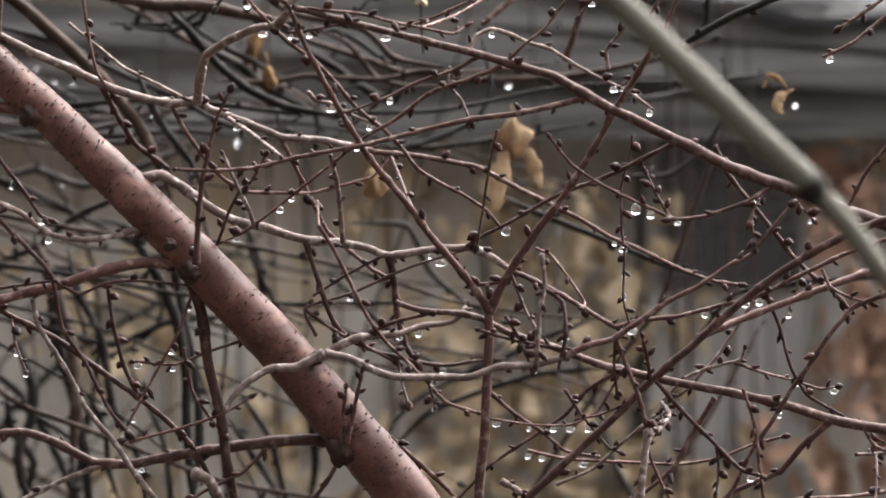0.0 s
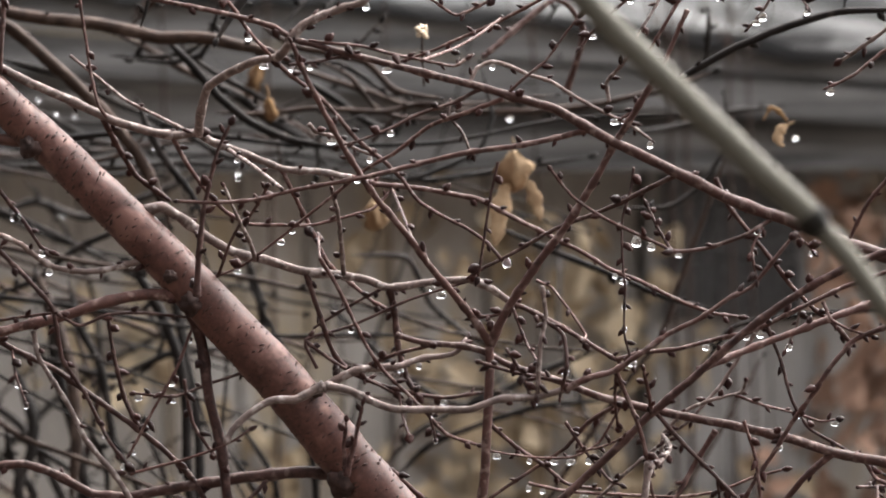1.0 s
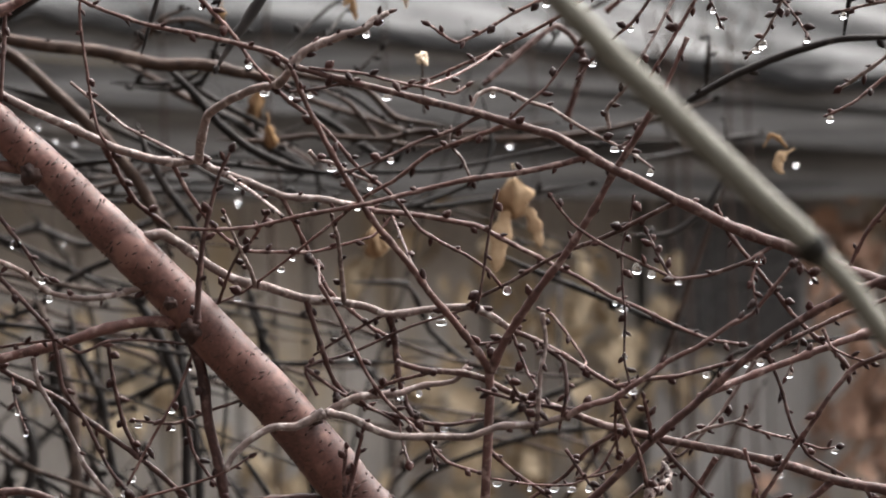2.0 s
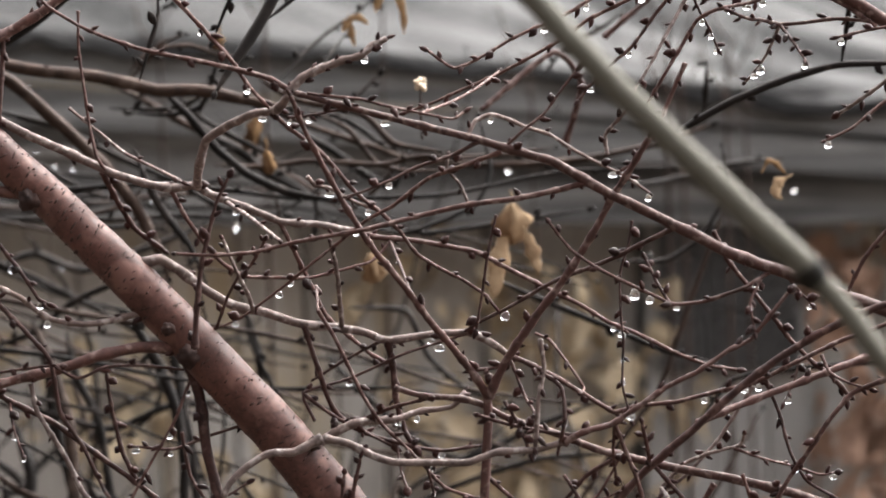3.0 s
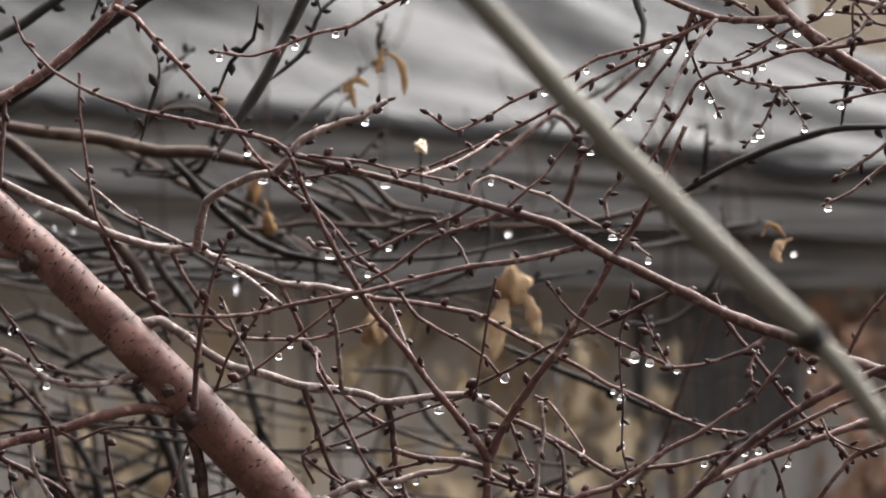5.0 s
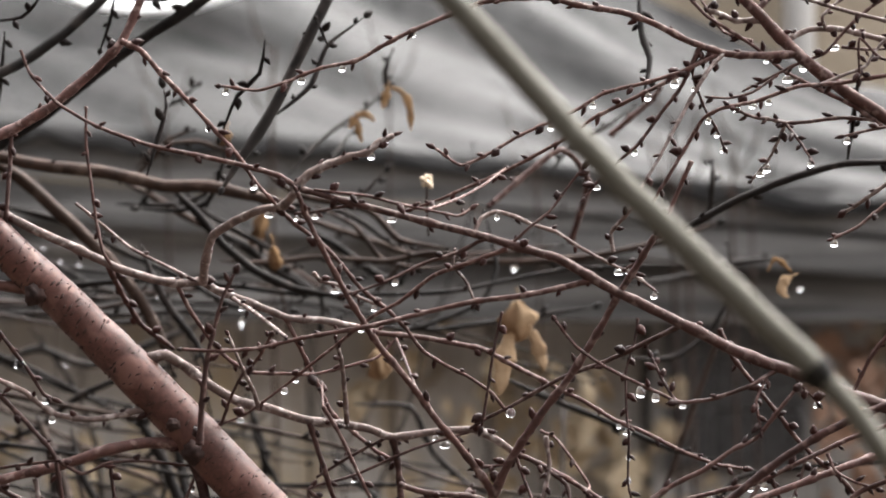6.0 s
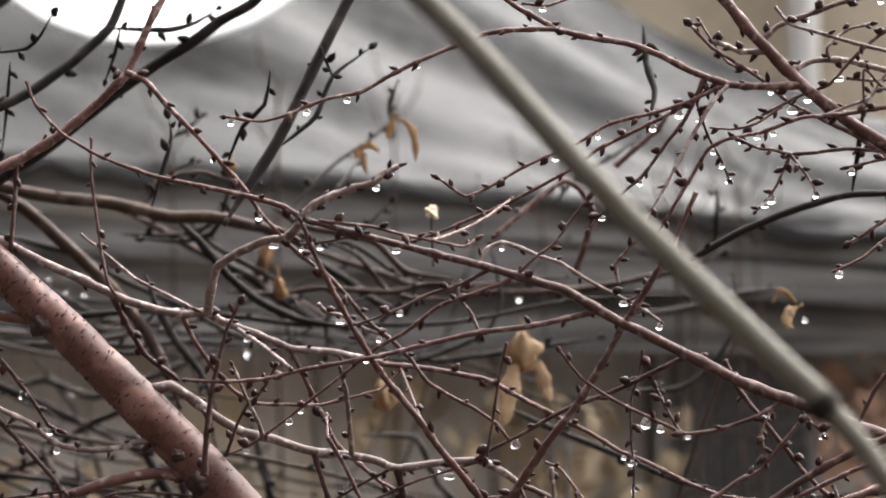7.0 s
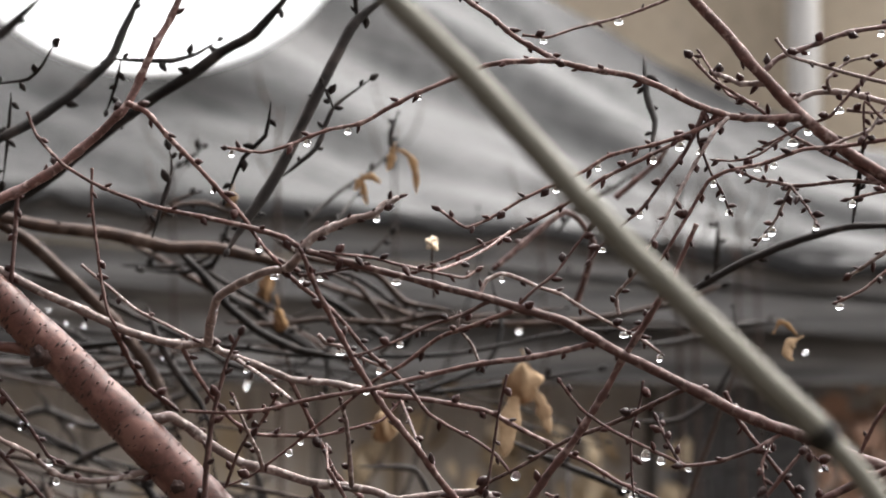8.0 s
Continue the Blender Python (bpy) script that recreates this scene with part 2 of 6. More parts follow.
def leaf_mesh(mat, length, width, curl, fold, lobes, seed, many=None):
    """A dry leaf with midrib, lobed edge, fold and curl; it hangs down from the origin."""
    rng = random.Random(seed)
    verts, faces, nu, nv = [], [], 15, 8
    for i in range(nu + 1):
        s = i / nu
        w = width * math.sin(math.pi * min(1, 0.04 + 0.96 * s)) ** 0.7 * (1 + 0.22 * math.sin(lobes * s * 6.3 + seed)) / 2
        a = curl * s * s * 2.2
        cz, cy = -length * s * math.cos(a * 0.45), length * 0.5 * s * math.sin(a)
        for j in range(nv + 1):
            u = 2 * j / nv - 1
            n = noise.noise(Vector((3 * s, 2 * u, seed * 1.7)))
            verts.append((w * u * math.cos(fold * abs(u)) + length * 0.06 * n, cy + w * abs(u) * math.sin(fold) + length * 0.10 * n - (0.012 * length if j == nv // 2 else 0), cz + 0.05 * length * noise.noise(Vector((5 * u, 4 * s, seed)))))
        if i:
            o = (i - 1) * (nv + 1)
            faces += [(o + j, o + j + 1, o + nv + 2 + j, o + nv + 1 + j) for j in range(nv)]
    if many is not None:
        return verts, faces
    # a thin second skin gives the blade its thickness
    n = len(verts)
    verts += [(x, y + 0.0006, z) for x, y, z in verts]
    faces += [tuple(n + q for q in reversed(f)) for f in faces]
    edge = [i * (nv + 1) for i in range(nu + 1)] + [nu * (nv + 1) + j for j in range(1, nv + 1)] + [i * (nv + 1) + nv for i in range(nu - 1, -1, -1)] + list(range(nv - 1, 0, -1))
    faces += [(a, b, n + b, n + a) for a, b in zip(edge, edge[1:] + edge[:1])]
    return mesh_of(verts, faces, mat, name="leaf")


def dry_leaf(place, length, width, curl, fold, lobes, seed, spin, label, hang=0.008, mat=LEAF):
    """A leaf on its stalk, hanging from place."""
    base = tagged(new("dry_leaf"), label, "leaf", "dry leaves on the twigs")
    base.matrix_basis = Matrix.Translation(place) @ pose(0, 0, 0, *spin)
    stalk, _, _ = stem_mesh([(0, 0, hang), (0.001, 0, hang * 0.5), (0, 0, 0)], 0.0004, 0.0006, mat, sides=6)
    part("stalk", stalk, base)
    part("blade", leaf_mesh(mat, length, width, curl, fold, lobes, seed), base)
    return base


def box(x0, x1, y0, y1, z0, z1, mat, bevel=0.004):
    bm = bmesh.new()
    bmesh.ops.create_cube(bm, size=1)
    for v in bm.verts:
        v.co = Vector(((x0 + x1) / 2 + v.co.x * (x1 - x0), (y0 + y1) / 2 + v.co.y * (y1 - y0), (z0 + z1) / 2 + v.co.z * (z1 - z0)))
    if bevel:
        bmesh.ops.bevel(bm, geom=bm.edges[:], offset=bevel, segments=1, affect="EDGES")
    me = bpy.data.meshes.new("box")
    bm.to_mesh(me)
    bm.free()
    me.materials.append(mat)
    return me


# ---- ground, yard wall, unseen sky-blocking walls, shed ----
def ground():
    n, far = 40, 400.0
    cut = [math.copysign(abs(2 * i / n - 1) ** 4 * far, 2 * i / n - 1) for i in range(n + 1)]
    verts = [(x, y, 0.03 * noise.noise(Vector((x * 0.8, y * 0.8, 3))) if abs(x) + abs(y) < 12 else 0.0) for y in cut for x in cut]
    faces = [(j * (n + 1) + i, j * (n + 1) + i + 1, (j + 1) * (n + 1) + i + 1, (j + 1) * (n + 1) + i) for j in range(n) for i in range(n)]
    tagged(new("ground", mesh_of(verts, faces, SOIL)), "damp brown soil with old leaves", "ground", kind="structure")


ground()
tagged(new("wall_north", box(-5, 5, 4.6, 4.9, -0.05, 2.45, PLASTER, 0)), "stained ochre plaster yard wall", "wall", kind="structure")

# two walls added out of view to block skylight from south and west
tagged(new("sky_block_south", box(-9, 9, -3.3, -3.0, -0.05, 5.0, BRICK, 0)), "tall unseen brick wall blocking skylight from behind", "wall", kind="structure")
tagged(new("sky_block_west", box(-3.9, -3.6, -3.0, 4.6, -0.05, 6.0, BRICK, 0)), "unseen brick wall blocking skylight from the west", "wall", kind="structure")


def downpipe(x):
    pipe, _, _ = stem_mesh([(x, 4.53, 0.03), (x, 4.53, 1.5), (x + 0.003, 4.53, 2.0), (x, 4.53, 2.44)], 0.029, 0.029, PIPE, rough=0.02, sides=20, step=0.08, bend=0.0)
    base = tagged(new("downpipe"), "pale galvanised downpipe on the plaster wall", "downpipe")
    part("pipe", pipe, base)
    for z in (0.9, 2.40):
        part("bracket", box(x - 0.045, x + 0.045, 4.495, 4.602, z, z + 0.03, PIPE, 0.006), base)


downpipe(0.63)


def shed():
    """A low shed: weathered boards in front, a black boarded door, a wet grey sheet drawn over the roof."""
    base = tagged(new("shed"), "low shed of weathered boards under a wet grey sheet", "shed")
    part("back_frame", box(-2.1, 2.1, 3.45, 3.82, 0.0, 1.70, BLACKBOARD, 0.01), base)
    sheet_faces, verts, nx, ny = [], [], 120, 50
    for j in range(ny + 1):
        s = j / ny
        for i in range(nx + 1):
            x = -2.2 + 4.4 * i / nx
            rise = 0.15 + 0.33 / (1 + math.exp((x - 0.27) * 9))
            y = 3.16 + (0.24 + 0.42 * (rise - 0.15) / 0.33) * s
            calm = 0.25 + 0.75 * min(1.0, s * 3)
            z = 1.785 - 0.075 * x + rise * (s ** 1.15)
            fold = noise.noise(Vector((x * 1.2 + s * 2.4, s * 1.5, 1.3)))
            # one long slack fold runs down across the sheet: flat along its crest, steep above it
            drape = z - (1.931 - 0.52 * x)
            z += calm * (0.012 * math.tanh((drape - 0.10) / 0.04) - 0.022 * math.tanh(drape / 0.035))
            z += calm * 0.03 * fold + calm * 0.03 * noise.noise(Vector((x * 4 + s * 6, s * 2.5, 5.1))) + 0.012 * noise.noise(Vector((x * 14 + s * 12, s * 5, 2.2)))
            if j == 0:
                z -= 0.012 + 0.02 * noise.noise(Vector((x * 6, 0, 7))) + 0.02 * noise.noise(Vector((x * 17, 0, 3)))
                y += 0.01
            verts.append((x, y, z))
    for j in range(ny):
        for i in range(nx):
            o = j * (nx + 1) + i
            sheet_faces.append((o, o + 1, o + nx + 2, o + nx + 1))
    n = len(verts)
    verts += [(x, y + 0.002, z - 0.004) for x, y, z in verts]
    sheet_faces += [tuple(n + q for q in reversed(f)) for f in sheet_faces]
    part("roof_sheet", mesh_of(verts, sheet_faces, TARP), base, "folded wet grey sheet, streaks of sheen in its colour")
    part("roof_frame", box(-2.12, 2.12, 3.30, 3.82, 1.70, 1.735, BLACKBOARD, 0.004), base)
    fx = [-2.12 + 0.106 * i for i in range(41)]
    for low, high, out in ((0.055, 0.0, 3.186), (0.108, 0.062, 3.196)):
        fv = [(x, y, z) for x in fx for y, z in ((out, 1.79 - low - 0.065 * x), (out, 1.79 - high - 0.072 * x), (out + 0.018, 1.79 - high - 0.072 * x), (out + 0.018, 1.79 - low - 0.065 * x))]
        ff = [(4 * i + k, 4 * i + 4 + k, 4 * i + 4 + (k + 1) % 4, 4 * i + (k + 1) % 4) for i in range(40) for k in range(4)] + [(0, 1, 2, 3), (163, 162, 161, 160)]
        part("fascia", mesh_of(fv, ff, EAVE, False), base)
    # dark board set where the shade of the eaves falls
    part("eaves_shade_board", box(-2.12, 2.12, 3.24, 3.28, 1.585, 1.715, EAVE, 0.004), base, "eaves board darkened for the shade under the eaves")
    for x0, x1, z in ((-2.1, -0.40, 1.674), (0.24, 2.1, 1.660)):
        part("eaves_lath", box(x0, x1, 3.222, 3.237, z, z + 0.013, DOOR, 0.003), base, "wet pale lath along the eaves")
    door = part("door", box(0.27, 0.49, 3.36, 3.385, 0.06, 1.70, DOOR, 0.003), base, "grey boarded door with a dark small-paned window")
    rng = random.Random(4)
    for k in range(4):
        part("board", box(0.272 + 0.0545 * k, 0.3245 + 0.0545 * k, 3.345, 3.362, 0.06, 1.70, DOOR, 0.003), door)
    window = part("window", box(0.285, 0.475, 3.330, 3.343, 1.385, 1.63, BLACKBOARD, 0.002), door, "dark small-paned window in the door")
    for i in range(3):
        for k in range(3):
            x0, z0 = 0.292 + 0.060 * i, 1.393 + 0.078 * k
            part("pane", box(x0, x0 + 0.055, 3.322, 3.328, z0, z0 + 0.073, PANE, 0.001), window)
    x = -2.1
    while x < 2.1:
        w = rng.uniform(0.09, 0.13)
        if 0.15 < x + w < 0.36 and x < 0.27:
            w = 0.268 - x
        if x + w < 0.27 or x > 0.485:
            d = rng.uniform(-0.006, 0.006)
            part("board", box(x, x + w - 0.005, 3.40 + d, 3.425 + d, rng.uniform(0.02, 0.05), 1.70, BOARD, 0.003), base)
        x += w
        if 0.26 < x < 0.27:
            x = 0.492


shed()


def dish():
    """A white bowl on a bent arm, tipped a little to the sky."""
    base = tagged(new("satellite_dish"), "white round dish standing over the grey sheet", "dish")
    base.matrix_basis = pose(-0.425, 3.50, 2.268, -22, 0, 6)
    verts, faces, rings, sides, size = [], [], 14, 64, 0.285
    for layer, back in ((0, 0.0), (1, 0.006)):
        for i in range(rings + 1):
            r = size * i / rings
            for j in range(sides):
                g = 2 * math.pi * j / sides
                verts.append((r * math.cos(g), back + 0.05 - 0.05 * (r / size) ** 2, r * math.sin(g)))
    per = (rings + 1) * sides
    for layer in (0, 1):
        for i in range(rings):
            for j in range(sides):
                a, b = layer * per + i * sides + j, layer * per + i * sides + (j + 1) % sides
                faces.append((a, a + sides, b + sides, b) if layer else (a, b, b + sides, a + sides))
    for j in range(sides):
        a, b = rings * sides + j, rings * sides + (j + 1) % sides
        faces.append((a, b, per + b, per + a))
    part("bowl", mesh_of(verts, faces, WHITE), base)
    rim, _, _ = stem_mesh([(size * math.cos(g), 0.0, size * math.sin(g)) for g in [2 * math.pi * k / 24 for k in range(25)]], 0.005, 0.005, WHITE, rough=0.0, sides=8, step=0.02, bend=0.0)
    part("rim", rim, base)
    mast, _, _ = stem_mesh([(0, 0.06, 0.0), (0, 0.16, 0.02), (0, 0.24, -0.02), (0, 0.26, -0.10)], 0.016, 0.016, METAL, rough=0.01, sides=12, step=0.03, bend=0.0)
    part("mast", mast, base, "galvanised bent mast")


dish()


def leaf_heap(name, label, mat, spots, seed):
    """Many old leaves caught in one another, as one mass; each spot: place, half sizes, count."""
    rng = random.Random(seed)
    verts, faces = [], []
    for (cx, cy, cz), (sx, sy, sz), count in spots:
        for k in range(max(4, int(count * 0.45))):
            v, f = leaf_mesh(None, rng.uniform(0.04, 0.065), rng.uniform(0.03, 0.05), rng.uniform(-1, 1), rng.uniform(0, 0.7), rng.choice((1, 2, 3)), rng.random() * 50, many=True)
            m = Matrix.Translation((cx + sx * rng.gauss(0, 0.6), cy + sy * rng.uniform(-1, 1), cz + sz * rng.gauss(0, 0.6))) @ Euler((rng.uniform(-1, 1), rng.uniform(-1, 1), rng.uniform(0, 6.3))).to_matrix().to_4x4()
            o = len(verts)
            verts += [m @ Vector(q) for q in v]
            faces += [tuple(o + q for q in t) for t in f]
    tagged(new(name, mesh_of(verts, faces, mat)), label, "leaves", kind="stuff")


# ---- the tree ----
def limb(parent, points, r0, r1):
    """The thick limb: its bark and the rows of short raised lenticels across it."""
    r0, r1 = r0 / 1000, r1 / 1000
    me, line, share = stem_mesh(points, r0, r1, RED, [], 0.05, 40, 0.003, 0.06)
    part("limb_bark", me, parent)
    rng = random.Random(21)
    axes = frames_of(line)
    verts, faces = [], []
    for n in range(1056):
        row, col = divmod(n, 12)
        k = min(len(line) - 3, max(2, int((row + rng.uniform(0.1, 0.9)) / 88 * len(line))))
        t, a, b = axes[k]
        g = (col + rng.uniform(0.2, 0.8) + 0.5 * (row % 2)) / 12 * 6.283
        r = (r0 + (r1 - r0) * share[k]) * 1.0
        half, high, thick = rng.choice((0.0009, 0.0015, 0.0019, 0.0023)) * rng.uniform(0.85, 1.15), rng.uniform(0.0003, 0.0006), rng.uniform(0.0005, 0.0009)
        shift = rng.uniform(-0.0015, 0.0015)
        slant = rng.uniform(-0.35, 0.35)
        o = len(verts)
        for i in range(5):
            u = i / 4 * 2 - 1
            h = g + u * half / r
            d = a * math.cos(h) + b * math.sin(h)
            q = line[k] + t * (shift + u * half * slant + rng.uniform(-0.0001, 0.0001))
            w = thick * (1 - 0.75 * u * u)
            verts += [q + d * (r * 0.97) - t * w, q + d * (r + high * (1.2 - u * u)) , q + d * (r * 0.97) + t * w]
        for i in range(4):
            faces += [(o + 3 * i, o + 3 * i + 1, o + 3 * i + 4, o + 3 * i + 3), (o + 3 * i + 1, o + 3 * i + 2, o + 3 * i + 5, o + 3 * i + 4)]
    tagged(part("lenticel_cork", mesh_of(verts, faces, CORK), parent, "short raised dark lenticels"), kind="stuff")


def knot(parent, place, size, seed):
    """A dark callus where a side branch leaves the limb: lumpy, cracked, a little proud."""
    verts, faces, rings, sides = [], [], 14, 22
    for i in range(rings + 1):
        a = math.pi * i / rings
        for j in range(sides):
            g = 2 * math.pi * j / sides
            d = Vector((math.sin(a) * math.cos(g), math.sin(a) * math.sin(g), math.cos(a)))
            r = size * (1 + 0.35 * noise.noise(d * 1.6 + Vector((seed, 0, 0))) + 0.28 * noise.noise(d * 4.5 + Vector((0, seed, 0))))
            verts.append(Vector(place) + d * r)
        if i:
            o = (i - 1) * sides
            faces += [(o + j, o + sides + j, o + sides + (j + 1) % sides, o + (j + 1) % sides) for j in range(sides)]
    part("knot", mesh_of(verts, faces, KNOT), parent, "dark rough callus at a branch base")


count = 0


def drop(x, y, z, size):
    global count
    ob = tagged(new("water_drop", DROPS[count % 3]), "clear rain drop hanging from a twig", "drop", "rain drops on the twigs")
    ob.matrix_basis = pose(x, y, z, 0, 0, 47 * count) @ Matrix.Scale(size, 4)
    count += 1


wood = branch("tree_limb", "thick reddish-brown wet limb with dark lenticels and side twigs", "limb", "budded branches")
limb(wood, [(-0.2535, 1.2000, 1.6700), (-0.2270, 1.2000, 1.6445), (-0.2110, 1.2000, 1.6291), (-0.1977, 1.2000, 1.6167), (-0.1843, 1.2000, 1.6045), (-0.1710, 1.2000, 1.5907), (-0.1577, 1.2000, 1.5775), (-0.1309, 1.2000, 1.5512), (-0.1041, 1.2000, 1.5230), (-0.0773, 1.2000, 1.4944), (-0.0504, 1.2000, 1.4622), (-0.0234, 1.2000, 1.4294), (0.0036, 1.2000, 1.3943), (0.0307, 1.2000, 1.3600)], 8.37, 14.57)
knot(wood, (-0.1961, 1.1930, 1.6070), 0.0052, 1)
knot(wood, (-0.1200, 1.1920, 1.5332), 0.0058, 8)
knot(wood, (-0.1299, 1.1900, 1.5457), 0.0034, 15)
knot(wood, (-0.0490, 1.1920, 1.4472), 0.0068, 22)
knot(wood, (-0.0605, 1.1890, 1.4913), 0.0034, 29)
part("trunk", stem_mesh([(0.0183, 1.2000, 1.3757), (0.0803, 1.2000, 1.2972), (0.1446, 1.2100, 1.1629), (0.3307, 1.2500, 0.7500), (0.4307, 1.2700, 0.3500), (0.4607, 1.2800, -0.0200)], 0.0142, 0.034, RED, (), 0.06, 28, 0.012, 0.1)[0], wood)
twig(wood, "side_branch", [(-0.1910, 1.2000, 1.6081), (-0.1992, 1.2003, 1.6100), (-0.2114, 1.2010, 1.6108), (-0.2276, 1.2014, 1.6130)], 3.24, 2.16, RED, 0)
twig(wood, "side_branch", [(-0.1175, 1.2000, 1.5344), (-0.1258, 1.1969, 1.5362), (-0.1438, 1.1941, 1.5367), (-0.1616, 1.1861, 1.5332), (-0.1827, 1.1835, 1.5264), (-0.2085, 1.1784, 1.5205), (-0.2242, 1.1770, 1.5158)], 3.0, 2.1, BARK, 4)
twig(wood, "side_branch", [(-0.0437, 1.2000, 1.4464), (-0.0506, 1.2037, 1.4489), (-0.0669, 1.2045, 1.4505), (-0.0914, 1.2034, 1.4488), (-0.1187, 1.2041, 1.4448), (-0.1375, 1.2021, 1.4418), (-0.1511, 1.2021, 1.4391), (-0.1680, 1.2060, 1.4392), (-0.1785, 1.2041, 1.4450), (-0.1923, 1.2057, 1.4516), (-0.2034, 1.2068, 1.4543), (-0.2142, 1.2064, 1.4536), (-0.2286, 1.2101, 1.4504)], 3.1, 1.75, BARK, 7)
twig(wood, "twig", [(-0.1624, 1.2047, 1.4388), (-0.1785, 1.2033, 1.4336), (-0.1976, 1.2024, 1.4247), (-0.2081, 1.2000, 1.4197), (-0.2214, 1.1984, 1.4145)], 1.35, 1.08, PALE, 3)
twig(wood, "side_branch", [(-0.1331, 1.2000, 1.5485), (-0.1264, 1.2022, 1.5397), (-0.1218, 1.2015, 1.5294), (-0.1163, 1.1998, 1.5133), (-0.1123, 1.1982, 1.4863), (-0.1063, 1.1951, 1.4621), (-0.1037, 1.1939, 1.4406), (-0.0996, 1.1947, 1.4187)], 2.96, 2.16, DARK, 4)
twig(wood, "twig", [(-0.1342, 1.2000, 1.5490), (-0.1466, 1.1956, 1.5520), (-0.1572, 1.1945, 1.5494), (-0.1697, 1.1879, 1.5478), (-0.1857, 1.1875, 1.5506), (-0.1929, 1.1831, 1.5561), (-0.1980, 1.1742, 1.5617), (-0.2068, 1.1716, 1.5658), (-0.2169, 1.1696, 1.5712)], 1.60, 1.07, PALE, 8)
twig(wood, "twig", [(-0.1124, 1.1400, 1.5387), (-0.1115, 1.1400, 1.5562), (-0.1093, 1.1400, 1.5767), (-0.1061, 1.1400, 1.5908), (-0.1021, 1.1400, 1.6061), (-0.0969, 1.1400, 1.6163)], 1.54, 0.64, DARK, 7)
twig(wood, "side_branch", [(-0.1420, 1.2000, 1.5761), (-0.1347, 1.1996, 1.5782), (-0.1259, 1.2052, 1.5727), (-0.1154, 1.2083, 1.5644), (-0.0991, 1.2075, 1.5554), (-0.0856, 1.2086, 1.5526), (-0.0668, 1.2123, 1.5464), (-0.0507, 1.2183, 1.5447), (-0.0370, 1.2192, 1.5418), (-0.0260, 1.2176, 1.5383), (-0.0068, 1.2206, 1.5411), (0.0125, 1.2219, 1.5421), (0.0235, 1.2239, 1.5373), (0.0319, 1.2287, 1.5306)], 2.46, 1.64, PALE, 5)
twig(wood, "twig", [(0.0313, 1.2282, 1.5312), (0.0399, 1.2220, 1.5277), (0.0534, 1.2146, 1.5212), (0.0696, 1.2120, 1.5117), (0.0828, 1.2047, 1.5040)], 1.37, 1.09, BARK, 5)
twig(wood, "side_branch", [(-0.0605, 1.2000, 1.4892), (-0.0502, 1.2005, 1.4961), (-0.0393, 1.2002, 1.5002), (-0.0231, 1.2016, 1.5014), (-0.0109, 1.2067, 1.5048), (0.0040, 1.2067, 1.5069), (0.0081, 1.2047, 1.5108), (0.0109, 1.2068, 1.5145)], 2.17, 1.08, PALE, 5)
twig(wood, "side_branch", [(-0.0544, 1.1300, 1.4989), (-0.0612, 1.1283, 1.4953), (-0.0675, 1.1267, 1.4929), (-0.0776, 1.1250, 1.4926), (-0.0876, 1.1233, 1.4869), (-0.0951, 1.1217, 1.4795), (-0.0976, 1.1200, 1.4739)], 2.02, 1.52, PALE, 0)
twig(wood, "twig", [(-0.0536, 1.1300, 1.4989), (-0.0423, 1.1321, 1.4962), (-0.0320, 1.1309, 1.4911), (-0.0218, 1.1276, 1.4881), (-0.0065, 1.1329, 1.4875), (0.0113, 1.1283, 1.4879), (0.0241, 1.1285, 1.4924), (0.0420, 1.1316, 1.4933), (0.0547, 1.1300, 1.4968)], 1.78, 1.53, PALE, 2)
twig(wood, "twig", [(0.0547, 1.1300, 1.4968), (0.0648, 1.1275, 1.5021), (0.0764, 1.1305, 1.5048), (0.0877, 1.1285, 1.5126), (0.1006, 1.1306, 1.5214), (0.1158, 1.1292, 1.5291), (0.1285, 1.1297, 1.5379), (0.1391, 1.1328, 1.5428), (0.1489, 1.1299, 1.5556), (0.1557, 1.1300, 1.5638)], 1.52, 0.76, BARK, 6)
twig(wood, "twig", [(-0.0444, 1.1300, 1.4579), (-0.0418, 1.1300, 1.4682), (-0.0392, 1.1300, 1.4797), (-0.0371, 1.1300, 1.4894)], 1.27, 0.76, DARK, 5)
twig(wood, "twig", [(-0.0444, 1.1300, 1.4579), (-0.0454, 1.1300, 1.4708), (-0.0443, 1.1300, 1.4823)], 1.02, 0.76, DARK, 3)
twig(wood, "twig", [(-0.0896, 1.1897, 1.5547), (-0.0916, 1.1812, 1.5625), (-0.0956, 1.1669, 1.5734), (-0.1012, 1.1596, 1.5880)], 1.06, 0.66, PALE, 3)
twig(wood, "twig", [(-0.0487, 1.2184, 1.5447), (-0.0492, 1.2034, 1.5589), (-0.0497, 1.1868, 1.5728), (-0.0523, 1.1739, 1.5863)], 1.21, 0.94, PALE, 3)
twig(wood, "twig", [(0.0772, 1.1303, 1.5061), (0.0829, 1.1325, 1.4918), (0.0881, 1.1329, 1.4789), (0.0926, 1.1346, 1.4620)], 0.89, 1.02, BARK, 5)
twig(wood, "twig", [(0.0926, 1.1345, 1.4633), (0.0905, 1.1307, 1.4484), (0.0890, 1.1311, 1.4380), (0.0899, 1.1300, 1.4228)], 1.53, 1.78, PALE, 3)
twig(wood, "twig", [(-0.0668, 1.2123, 1.5464), (-0.0601, 1.2118, 1.5259), (-0.0535, 1.2148, 1.5065), (-0.0427, 1.2187, 1.4957), (-0.0235, 1.2182, 1.4890), (-0.0015, 1.2184, 1.4848), (0.0178, 1.2224, 1.4868)], 1.37, 0.82, DARK, 9)
